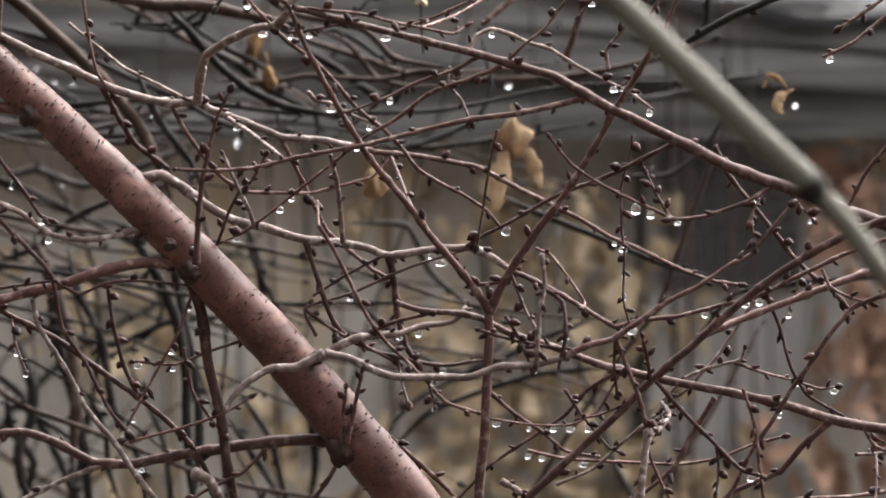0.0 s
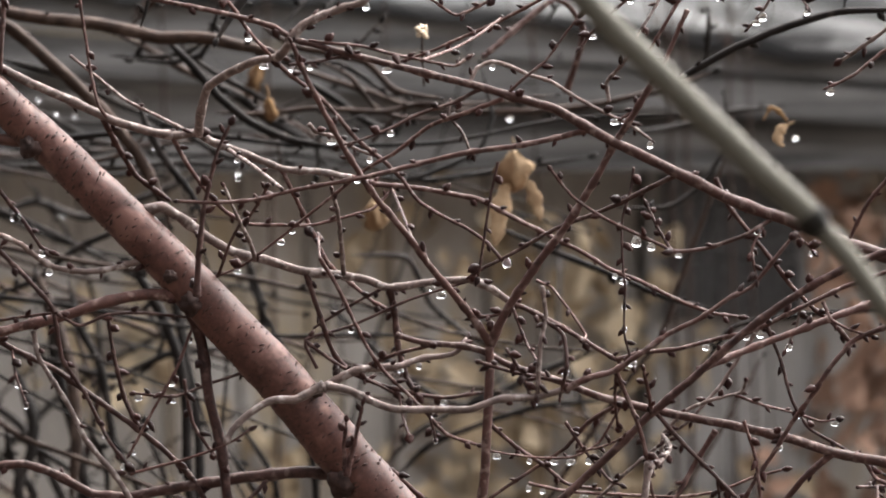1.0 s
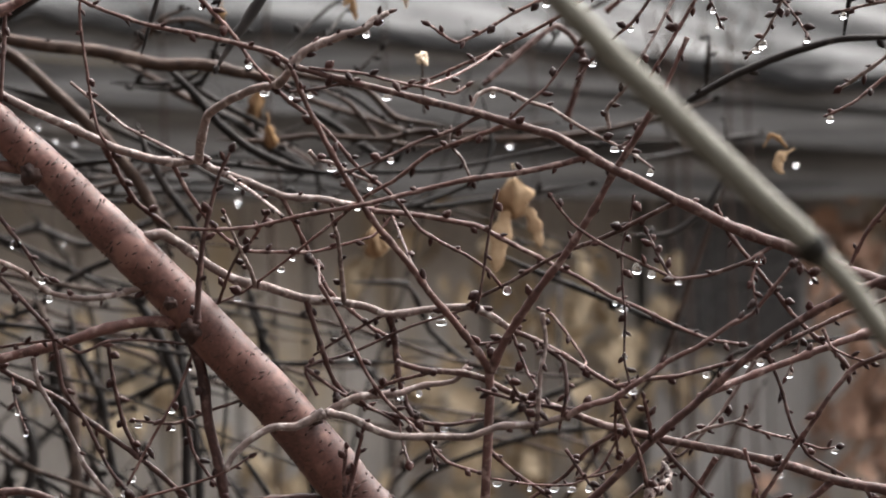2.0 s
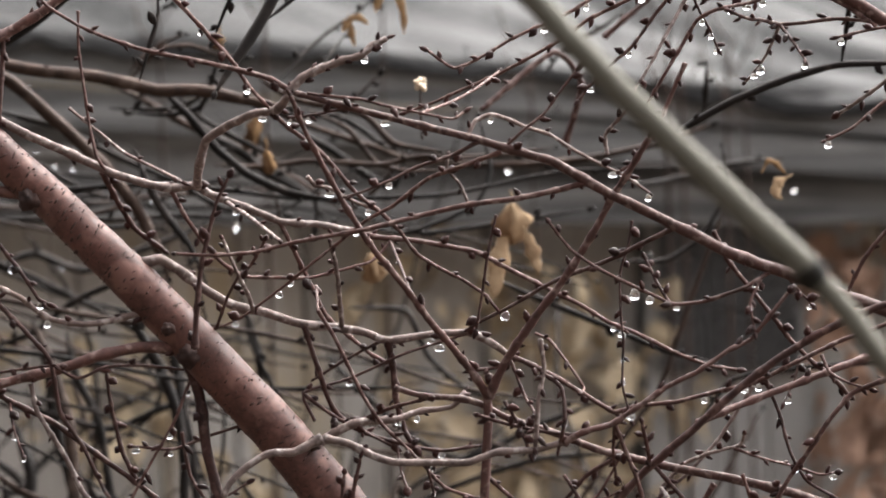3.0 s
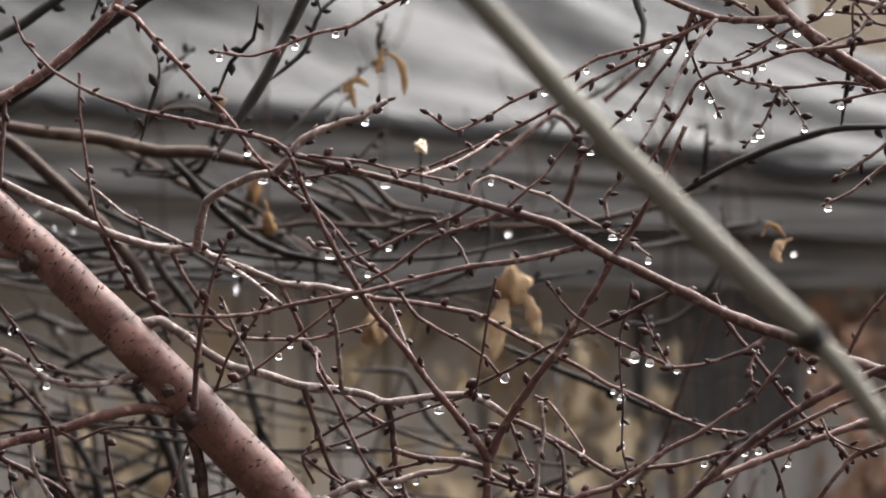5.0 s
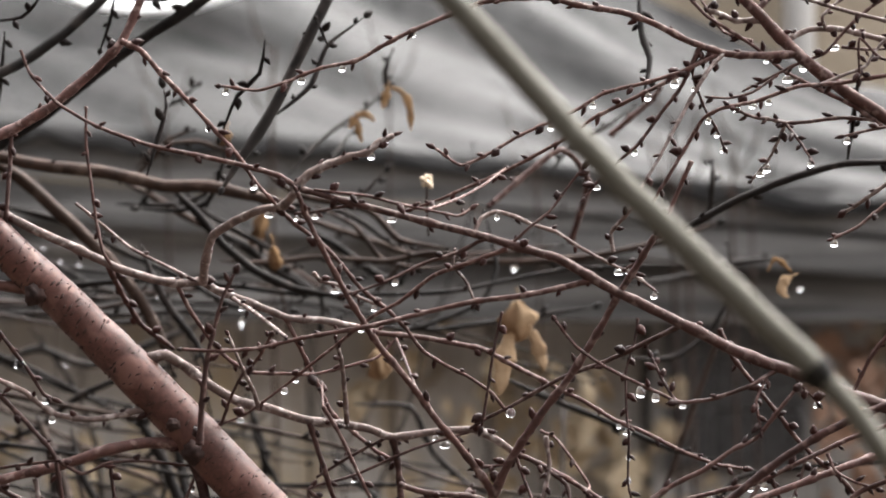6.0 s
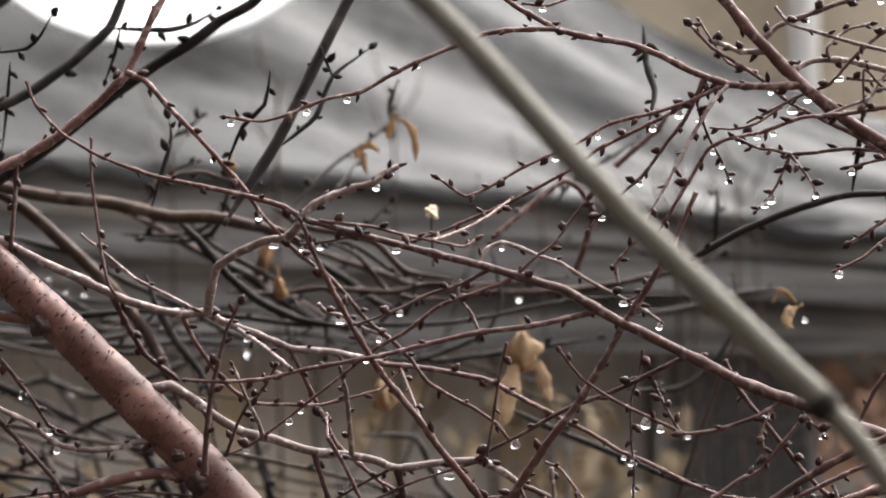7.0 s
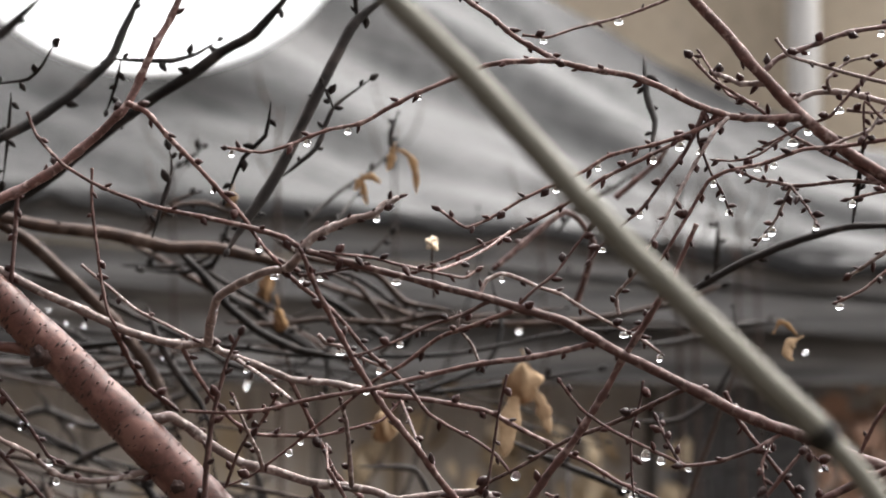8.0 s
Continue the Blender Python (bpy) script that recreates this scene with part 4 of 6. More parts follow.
twig(wood, "twig", [(0.1539, 1.1974, 1.7600), (0.1605, 1.1927, 1.7512), (0.1732, 1.1873, 1.7466), (0.1862, 1.1850, 1.7423), (0.2012, 1.1789, 1.7376), (0.2215, 1.1738, 1.7318)], 0.80, 1.07, PALE, 6)
twig(wood, "twig", [(0.1601, 1.1998, 1.7290), (0.1727, 1.2025, 1.7348), (0.1892, 1.2043, 1.7353), (0.2087, 1.2100, 1.7311), (0.2282, 1.2097, 1.7262)], 1.36, 1.36, PALE, 5)
twig(wood, "twig", [(0.1296, 1.1938, 1.7225), (0.1090, 1.1893, 1.7128), (0.0929, 1.1890, 1.7079), (0.0742, 1.1891, 1.7033), (0.0607, 1.1874, 1.6950), (0.0338, 1.1827, 1.6825), (0.0178, 1.1795, 1.6729), (0.0059, 1.1766, 1.6679), (-0.0061, 1.1763, 1.6757)], 1.07, 0.67, BARK, 14)
twig(wood, "twig", [(0.1261, 1.1931, 1.7225), (0.1071, 1.1979, 1.7109), (0.0854, 1.1965, 1.6999), (0.0695, 1.2007, 1.6920), (0.0534, 1.2040, 1.6808), (0.0265, 1.2099, 1.6666), (0.0102, 1.2109, 1.6597), (-0.0034, 1.2142, 1.6538), (-0.0171, 1.2182, 1.6490)], 1.08, 0.68, BARK, 12)
twig(wood, "twig", [(0.1310, 1.1940, 1.7226), (0.1221, 1.1861, 1.7126), (0.1138, 1.1828, 1.6989), (0.1051, 1.1756, 1.6836), (0.0967, 1.1696, 1.6686), (0.0885, 1.1658, 1.6552)], 1.06, 0.66, PALE, 7)
twig(wood, "twig", [(0.1195, 1.1918, 1.7261), (0.1105, 1.1901, 1.7062), (0.1010, 1.1897, 1.6940), (0.0901, 1.1864, 1.6790), (0.0793, 1.1856, 1.6695), (0.0693, 1.1870, 1.6594), (0.0647, 1.1851, 1.6534)], 1.07, 0.67, DARK, 8)
twig(wood, "twig", [(0.2059, 1.1921, 1.6879), (0.1933, 1.1967, 1.6977), (0.1797, 1.1955, 1.7043), (0.1616, 1.2010, 1.7142), (0.1484, 1.2040, 1.7258), (0.1352, 1.2070, 1.7351), (0.1242, 1.2060, 1.7418), (0.1150, 1.2096, 1.7524)], 1.08, 0.81, BARK, 6)
twig(wood, "twig", [(0.1458, 1.2048, 1.7295), (0.1335, 1.2161, 1.7353), (0.1266, 1.2238, 1.7467), (0.1211, 1.2298, 1.7571)], 0.82, 0.55, BARK, 5)
twig(wood, "twig", [(0.2210, 1.1718, 1.7122), (0.2018, 1.1706, 1.7096), (0.1847, 1.1763, 1.7071), (0.1634, 1.1751, 1.7051), (0.1452, 1.1785, 1.6986), (0.1290, 1.1758, 1.6952), (0.1200, 1.1787, 1.6906), (0.1137, 1.1817, 1.6801), (0.1054, 1.1789, 1.6666), (0.0965, 1.1831, 1.6508)], 1.06, 0.79, BARK, 9)
twig(wood, "twig", [(0.2034, 1.1930, 1.6907), (0.1882, 1.1989, 1.6924), (0.1717, 1.1969, 1.6903), (0.1617, 1.2024, 1.6898)], 0.94, 0.94, BARK, 3)
twig(wood, "twig", [(0.1617, 1.2024, 1.6898), (0.1556, 1.2082, 1.6752), (0.1504, 1.2100, 1.6680), (0.1471, 1.2166, 1.6634)], 0.82, 0.54, PALE, 6)
twig(wood, "twig", [(0.1617, 1.2024, 1.6898), (0.1665, 1.1886, 1.6802), (0.1703, 1.1743, 1.6703)], 0.80, 0.53, DARK, 6)
twig(wood, "twig", [(0.1617, 1.2024, 1.6898), (0.1522, 1.1917, 1.6912), (0.1432, 1.1834, 1.6916), (0.1344, 1.1767, 1.6945)], 1.07, 0.67, BARK, 6)
twig(wood, "twig", [(0.1200, 1.1918, 1.7253), (0.1167, 1.1992, 1.7138), (0.1221, 1.1991, 1.6976), (0.1280, 1.2038, 1.6884), (0.1329, 1.2114, 1.6794)], 0.81, 0.54, DARK, 7)
twig(wood, "twig", [(0.2241, 1.1873, 1.7522), (0.2052, 1.1894, 1.7478), (0.1900, 1.1918, 1.7350), (0.1794, 1.1935, 1.7230), (0.1664, 1.1968, 1.7179), (0.1554, 1.1955, 1.7123), (0.1425, 1.2006, 1.7059)], 0.94, 0.67, BARK, 6)
twig(wood, "twig", [(0.1933, 1.2304, 1.7296), (0.2040, 1.2198, 1.7272), (0.2282, 1.2097, 1.7273)], 0.82, 0.55, BARK, 4)
twig(wood, "twig", [(0.1568, 1.1956, 1.7123), (0.1441, 1.1907, 1.7037), (0.1332, 1.1899, 1.7009), (0.1235, 1.1869, 1.7011)], 0.67, 0.54, BARK, 5)
twig(wood, "twig", [(0.1493, 1.2000, 1.7390), (0.1382, 1.2097, 1.7401), (0.1308, 1.2171, 1.7445), (0.1274, 1.2238, 1.7467)], 1.36, 1.09, PALE, 4)
twig(wood, "twig", [(0.2234, 1.1834, 1.7423), (0.2038, 1.1821, 1.7259), (0.1959, 1.1796, 1.7150), (0.1854, 1.1805, 1.7110), (0.1740, 1.1757, 1.7060)], 0.80, 0.80, PALE, 4)
twig(wood, "twig", [(0.1114, 1.1510, 1.6685), (0.1051, 1.1528, 1.6537), (0.0987, 1.1531, 1.6390), (0.0901, 1.1591, 1.6250), (0.0822, 1.1579, 1.6193)], 1.04, 0.78, BARK, 4)
twig(wood, "twig", [(0.2184, 1.1586, 1.6874), (0.2002, 1.1619, 1.6849), (0.1847, 1.1684, 1.6816)], 0.78, 0.65, BARK, 3)
twig(wood, "twig", [(0.1809, 1.2033, 1.7349), (0.1787, 1.1977, 1.7411), (0.1885, 1.1996, 1.7495), (0.1984, 1.1941, 1.7516)], 0.81, 0.67, PALE, 4)
twig(None, "twig", [(0.0325, 1.1916, 1.7609), (0.0447, 1.1939, 1.7601), (0.0584, 1.1978, 1.7651), (0.0804, 1.2040, 1.7715), (0.1025, 1.2077, 1.7803), (0.1218, 1.2088, 1.7902)], 0.68, 0.81, BARK, 4, "thin brown bare twig with dark buds", "twig", "budded twigs")
twig(None, "twig", [(0.2210, 1.1718, 1.7143), (0.2026, 1.1748, 1.7185), (0.1925, 1.1744, 1.7278), (0.1923, 1.1736, 1.7091)], 0.79, 0.53, DARK, 6, "dark wet twig with swollen buds", "twig", "budded twigs")
twig(None, "twig", [(0.2327, 1.2120, 1.6663), (0.2112, 1.2127, 1.6515), (0.1972, 1.2100, 1.6406), (0.1846, 1.2073, 1.6346)], 1.09, 0.68, BARK, 4, "thin brown bare twig with dark buds", "twig", "budded twigs")
twig(None, "twig", [(0.2287, 1.1916, 1.6758), (0.2085, 1.1979, 1.6603), (0.1993, 1.1989, 1.6536), (0.1911, 1.2064, 1.6478)], 1.08, 0.81, PALE, 6, "pale grey-brown crooked twig with buds", "twig", "budded twigs")
twig(None, "twig", [(-0.1743, 1.2061, 1.6974), (-0.1740, 1.2056, 1.6777), (-0.1716, 1.2077, 1.6588), (-0.1693, 1.2080, 1.6425), (-0.1656, 1.2060, 1.6275), (-0.1595, 1.2080, 1.6180)], 0.68, 0.81, BARK, 5, "thin brown bare twig with dark buds", "twig", "budded twigs")
twig(None, "twig", [(-0.1819, 1.2269, 1.6516), (-0.1686, 1.2254, 1.6411), (-0.1546, 1.2223, 1.6300), (-0.1352, 1.2196, 1.6203), (-0.1262, 1.2169, 1.6156)], 0.69, 0.82, PALE, 4, "pale grey-brown crooked twig with buds", "twig", "budded twigs")
twig(None, "twig", [(0.0252, 1.1700, 1.5992), (0.0212, 1.1700, 1.5809), (0.0186, 1.1700, 1.5624), (0.0159, 1.1700, 1.5461)], 0.66, 0.66, DARK, 4, "dark wet twig with swollen buds", "twig", "budded twigs")

wood = branch("branch", "pair of dark wet twigs with swollen buds", "branch", "budded branches")
twig(wood, "stem", [(0.1293, 1.1968, 1.5913), (0.1361, 1.1968, 1.5773), (0.1467, 1.1953, 1.5639), (0.1571, 1.1927, 1.5505), (0.1655, 1.1943, 1.5396), (0.1757, 1.1908, 1.5290), (0.1834, 1.1882, 1.5233), (0.1918, 1.1901, 1.5142)], 1.07, 1.07, DARK, 8)
twig(wood, "twig", [(0.1781, 1.1796, 1.5329), (0.1814, 1.1755, 1.5251), (0.1882, 1.1681, 1.5211), (0.1982, 1.1651, 1.5178)], 0.79, 0.53, BARK, 4)

wood = branch("branch", "dark reddish diagonal branch with buds", "branch", "budded branches")
twig(wood, "stem", [(0.0244, 1.1500, 1.4185), (0.0373, 1.1482, 1.4292), (0.0554, 1.1464, 1.4464), (0.0761, 1.1445, 1.4661), (0.0966, 1.1427, 1.4862), (0.1144, 1.1409, 1.5018), (0.1322, 1.1391, 1.5181), (0.1525, 1.1373, 1.5341), (0.1726, 1.1355, 1.5464), (0.1902, 1.1336, 1.5548), (0.2077, 1.1318, 1.5610), (0.2327, 1.1300, 1.5693)], 1.79, 1.79, DARK, 9)
twig(wood, "twig", [(0.1177, 1.1600, 1.5027), (0.1301, 1.1657, 1.5075), (0.1413, 1.1714, 1.5112), (0.1632, 1.1771, 1.5187), (0.1852, 1.1829, 1.5263), (0.2022, 1.1886, 1.5317), (0.2246, 1.1943, 1.5400), (0.2473, 1.2000, 1.5472)], 1.59, 1.86, BARK, 6)
twig(wood, "twig", [(0.0828, 1.2047, 1.5040), (0.0934, 1.2017, 1.5075), (0.1118, 1.1949, 1.5101), (0.1331, 1.1933, 1.5156), (0.1459, 1.1878, 1.5186), (0.1634, 1.1790, 1.5284), (0.1874, 1.1800, 1.5397), (0.2099, 1.1725, 1.5485)], 1.07, 1.07, BARK, 7)
twig(wood, "twig", [(0.1522, 1.1846, 1.5215), (0.1592, 1.1868, 1.5052), (0.1642, 1.1841, 1.4866), (0.1724, 1.1851, 1.4731), (0.1893, 1.1902, 1.4630), (0.2078, 1.1880, 1.4511)], 0.93, 0.67, DARK, 8)
twig(wood, "twig", [(0.0945, 1.1429, 1.4830), (0.0931, 1.1377, 1.4926), (0.0899, 1.1300, 1.5048)], 0.89, 0.77, DARK, 6)
twig(wood, "twig", [(0.1700, 1.1923, 1.5322), (0.1676, 1.1936, 1.5208), (0.1624, 1.1909, 1.5102)], 0.67, 0.54, PALE, 3)
twig(None, "twig", [(0.2235, 1.1601, 1.5312), (0.2051, 1.1623, 1.5227), (0.1908, 1.1675, 1.5159), (0.1800, 1.1654, 1.5042), (0.1701, 1.1693, 1.4880), (0.1629, 1.1740, 1.4770), (0.1551, 1.1750, 1.4636), (0.1446, 1.1757, 1.4475), (0.1373, 1.1810, 1.4307), (0.1292, 1.1804, 1.4174)], 1.32, 0.92, BARK, 9, "thin brown bare twig with dark buds", "twig", "budded twigs")

wood = branch("branch", "pale crooked twig with a curled lichen-grey spur", "branch", "budded branches")
twig(wood, "stem", [(0.1017, 1.1869, 1.4543), (0.1041, 1.1840, 1.4708), (0.1148, 1.1838, 1.4820), (0.1264, 1.1799, 1.4872), (0.1397, 1.1804, 1.4906), (0.1412, 1.1750, 1.4961)], 1.20, 0.66, PALE, 6)
twig(wood, "twig", [(0.1370, 1.1803, 1.4892), (0.1505, 1.1811, 1.4843), (0.1649, 1.1890, 1.4802), (0.1787, 1.1915, 1.4756), (0.1862, 1.1930, 1.4763)], 0.80, 0.53, BARK, 5)
twig(wood, "twig", [(0.1033, 1.1842, 1.4702), (0.1052, 1.1661, 1.4661), (0.0987, 1.1518, 1.4607), (0.0933, 1.1340, 1.4608)], 0.78, 1.17, PALE, 14)
twig(wood, "twig", [(0.1472, 1.1873, 1.5181), (0.1379, 1.1875, 1.5039), (0.1297, 1.1864, 1.4919), (0.1146, 1.1821, 1.4763), (0.1054, 1.1842, 1.4694)], 0.93, 0.80, PALE, 6)
twig(None, "twig", [(0.0410, 1.2165, 1.4431), (0.0586, 1.2113, 1.4399), (0.0858, 1.2084, 1.4385), (0.1128, 1.2057, 1.4377), (0.1312, 1.1988, 1.4413), (0.1473, 1.1976, 1.4479), (0.1608, 1.1935, 1.4522)], 0.81, 0.68, BARK, 5, "thin brown bare twig with dark buds", "twig", "budded twigs")
twig(None, "twig", [(0.1398, 1.1700, 1.4780), (0.1452, 1.1700, 1.4615), (0.1479, 1.1700, 1.4403), (0.1506, 1.1700, 1.4163)], 0.79, 0.79, BARK, 5, "thin brown bare twig with dark buds", "twig", "budded twigs")

wood = branch("branch", "dark wet branch with thin drooping twigs", "branch", "budded branches")
twig(wood, "stem", [(-0.2279, 1.2112, 1.5210), (-0.2086, 1.2094, 1.5102), (-0.1872, 1.2114, 1.4990), (-0.1681, 1.2099, 1.4853), (-0.1484, 1.2048, 1.4721), (-0.1349, 1.2043, 1.4612), (-0.1213, 1.2031, 1.4476), (-0.1104, 1.2019, 1.4286), (-0.1051, 1.2015, 1.4122)], 1.36, 1.36, DARK, 8)
twig(wood, "twig", [(-0.2086, 1.2094, 1.5102), (-0.2052, 1.2011, 1.4972), (-0.1993, 1.1927, 1.4857)], 0.68, 0.54, DARK, 3)
twig(wood, "twig", [(-0.1846, 1.1710, 1.5315), (-0.1717, 1.1810, 1.5228), (-0.1587, 1.1836, 1.5279), (-0.1441, 1.1956, 1.5280), (-0.1231, 1.2011, 1.5254)], 0.80, 0.67, DARK, 4)
twig(wood, "twig", [(-0.1499, 1.1930, 1.4512), (-0.1231, 1.1955, 1.4581), (-0.1039, 1.1928, 1.4651), (-0.0932, 1.1943, 1.4717)], 0.81, 0.54, BARK, 4)
twig(None, "twig", [(-0.1937, 1.1821, 1.5202), (-0.1906, 1.1817, 1.5068), (-0.1769, 1.1780, 1.4857), (-0.1691, 1.1776, 1.4697), (-0.1554, 1.1738, 1.4541), (-0.1444, 1.1693, 1.4387), (-0.1341, 1.1706, 1.4252), (-0.1258, 1.1669, 1.4151)], 1.06, 1.45, PALE, 7, "pale grey-brown crooked twig with buds", "twig", "budded twigs")
twig(None, "twig", [(-0.1620, 1.2088, 1.5256), (-0.1594, 1.2084, 1.5073), (-0.1542, 1.2080, 1.4855), (-0.1471, 1.2048, 1.4726)], 0.81, 1.22, DARK, 5, "dark wet twig with swollen buds", "twig", "budded twigs")
twig(None, "twig", [(-0.2209, 1.1933, 1.5974), (-0.2105, 1.1944, 1.5853), (-0.2012, 1.2019, 1.5717), (-0.1940, 1.2065, 1.5593), (-0.1901, 1.2077, 1.5571)], 1.08, 0.81, DARK, 6, "dark wet twig with swollen buds", "twig", "budded twigs")
twig(None, "twig", [(-0.2169, 1.1698, 1.5685), (-0.2069, 1.1721, 1.5579), (-0.1940, 1.1724, 1.5446), (-0.1828, 1.1709, 1.5315), (-0.1784, 1.1716, 1.5076), (-0.1686, 1.1758, 1.4913), (-0.1581, 1.1752, 1.4700), (-0.1498, 1.1760, 1.4586)], 1.19, 0.79, DARK, 8, "dark wet twig with swollen buds", "twig", "budded twigs")
twig(None, "twig", [(0.0780, 1.1886, 1.6278), (0.0771, 1.1871, 1.6368), (0.0824, 1.1796, 1.6434), (0.0862, 1.1766, 1.6478)], 0.93, 0.80, PALE, 3, "pale grey-brown crooked twig with buds", "twig", "budded twigs")
twig(None, "twig", [(0.0461, 1.2399, 1.5406), (0.0527, 1.2313, 1.5376), (0.0607, 1.2235, 1.5275), (0.0688, 1.2220, 1.5151), (0.0669, 1.2124, 1.5131)], 0.69, 0.69, BARK, 3, "thin brown bare twig with dark buds", "twig", "budded twigs")
twig(None, "twig", [(0.1846, 1.1468, 1.5621), (0.1913, 1.1410, 1.5782), (0.1999, 1.1348, 1.5905), (0.2172, 1.1300, 1.6087)], 0.90, 1.02, BARK, 4, "thin brown bare twig with dark buds", "twig", "budded twigs")
twig(None, "twig", [(-0.2096, 1.2048, 1.6884), (-0.2103, 1.2038, 1.6693), (-0.2109, 1.1995, 1.6501), (-0.2119, 1.2000, 1.6366)], 1.08, 1.08, DARK, 3, "dark wet twig with swollen buds", "twig", "budded twigs")
twig(None, "twig", [(-0.0832, 1.2038, 1.4488), (-0.0961, 1.1936, 1.4365), (-0.1143, 1.1850, 1.4283), (-0.1239, 1.1737, 1.4220)], 1.07, 0.80, DARK, 4, "dark wet twig with swollen buds", "twig", "budded twigs")
twig(None, "twig", [(-0.0668, 1.2092, 1.5130), (-0.0506, 1.2113, 1.5012), (-0.0235, 1.2182, 1.4868)], 0.95, 0.68, DARK, 5, "dark wet twig with swollen buds", "twig", "budded twigs")

wood = branch("branch", "black wet bare branch of the shrub behind", "branch", "bare branches behind")
twig(wood, "stem", [(-0.0873, 1.3545, 1.8076), (-0.1085, 1.3540, 1.7828), (-0.1268, 1.3537, 1.7728), (-0.1419, 1.3532, 1.7610), (-0.1661, 1.3527, 1.7455), (-0.1904, 1.3522, 1.7269), (-0.2146, 1.3519, 1.7070), (-0.2447, 1.3514, 1.6863), (-0.2688, 1.3509, 1.6716)], 2.97, 3.30, FAR, 5)
twig(wood, "side_branch", [(-0.2623, 1.3158, 1.7098), (-0.2401, 1.3230, 1.7225), (-0.2235, 1.3303, 1.7323), (-0.2038, 1.3375, 1.7483), (-0.1852, 1.3448, 1.7675), (-0.1788, 1.3520, 1.7853), (-0.1692, 1.3592, 1.8080)], 2.94, 2.61, FAR, 4)
twig(wood, "side_branch", [(-0.1828, 1.3313, 1.7658), (-0.1529, 1.3415, 1.7662), (-0.1389, 1.3517, 1.7716), (-0.1291, 1.3620, 1.7800)], 1.97, 1.32, FAR, 4)
twig(wood, "twig", [(-0.1774, 1.3313, 1.7658), (-0.1812, 1.3384, 1.7530), (-0.1866, 1.3456, 1.7401)], 1.63, 1.31, FAR, 3)

wood = branch("branch", "black wet bare branch of the shrub behind", "branch", "bare branches behind")
twig(wood, "stem", [(-0.0312, 1.3158, 1.8020), (-0.0517, 1.3082, 1.7833), (-0.0630, 1.3007, 1.7610), (-0.0770, 1.2931, 1.7307), (-0.0909, 1.2857, 1.7007), (-0.1046, 1.2780, 1.6784), (-0.1139, 1.2705, 1.6622)], 2.84, 3.16, FAR, 4)
twig(wood, "side_branch", [(-0.0513, 1.3158, 1.7838), (-0.0531, 1.3045, 1.8060)], 2.23, 2.23, FAR, 2)
twig(wood, "side_branch", [(-0.0900, 1.3158, 1.7025), (-0.0727, 1.3223, 1.7180), (-0.0642, 1.3288, 1.7403), (-0.0450, 1.3353, 1.7556)], 1.94, 0.97, FAR, 5)
twig(wood, "twig", [(-0.0635, 1.3158, 1.7390), (-0.0683, 1.2914, 1.7496)], 1.59, 1.28, FAR, 3)
twig(wood, "side_branch", [(-0.3431, 1.5394, 1.7462), (-0.2957, 1.5480, 1.7977), (-0.2823, 1.5513, 1.8081), (-0.2569, 1.5546, 1.8324)], 3.65, 3.25, FAR, 2)

wood = branch("branch", "black wet bare branch of the shrub behind", "branch", "bare branches behind")
twig(wood, "stem", [(0.1118, 1.3158, 1.6357), (0.1324, 1.3150, 1.6477), (0.1530, 1.3143, 1.6589), (0.1766, 1.3135, 1.6685), (0.2060, 1.3127, 1.6769), (0.2472, 1.3119, 1.6782)], 2.24, 1.92, FAR, 4)
twig(wood, "twig", [(0.2089, 1.3158, 1.6777), (0.2088, 1.2930, 1.6997), (0.2082, 1.2704, 1.7209)], 1.58, 1.58, FAR, 3)

wood = branch("branch", "black wet bare branch of the shrub behind", "branch", "bare branches behind")
twig(wood, "stem", [(-0.0987, 1.5500, 1.6830), (-0.0857, 1.5647, 1.6997), (-0.0723, 1.5795, 1.7132), (-0.0515, 1.5942, 1.7288), (-0.0376, 1.6090, 1.7439)], 1.42, 0.89, FAR, 3)
twig(wood, "twig", [(-0.0743, 1.5500, 1.6901), (-0.0665, 1.5680, 1.7035), (-0.0583, 1.5859, 1.7155)], 1.41, 0.88, FAR, 2)
twig(None, "branch", [(-0.2919, 1.5000, 1.6964), (-0.2707, 1.4950, 1.6911), (-0.2360, 1.4899, 1.6842), (-0.2017, 1.4849, 1.6807), (-0.1676, 1.4799, 1.6729), (-0.1404, 1.4749, 1.6721), (-0.1167, 1.4698, 1.6670), (-0.0899, 1.4648, 1.6619)], 4.1, 3.7, BROWN, 3, "thick brown bare branch of the shrub behind", "branch", "bare branches behind")
twig(None, "branch", [(-0.2833, 1.5000, 1.6924), (-0.2569, 1.5023, 1.6791), (-0.2306, 1.5046, 1.6555), (-0.2042, 1.5070, 1.6302), (-0.1844, 1.5093, 1.6049), (-0.1713, 1.5116, 1.5794), (-0.1649, 1.5139, 1.5623)], 4.2, 3.6, BROWN, 3, "thick brown bare branch of the shrub behind", "branch", "bare branches behind")

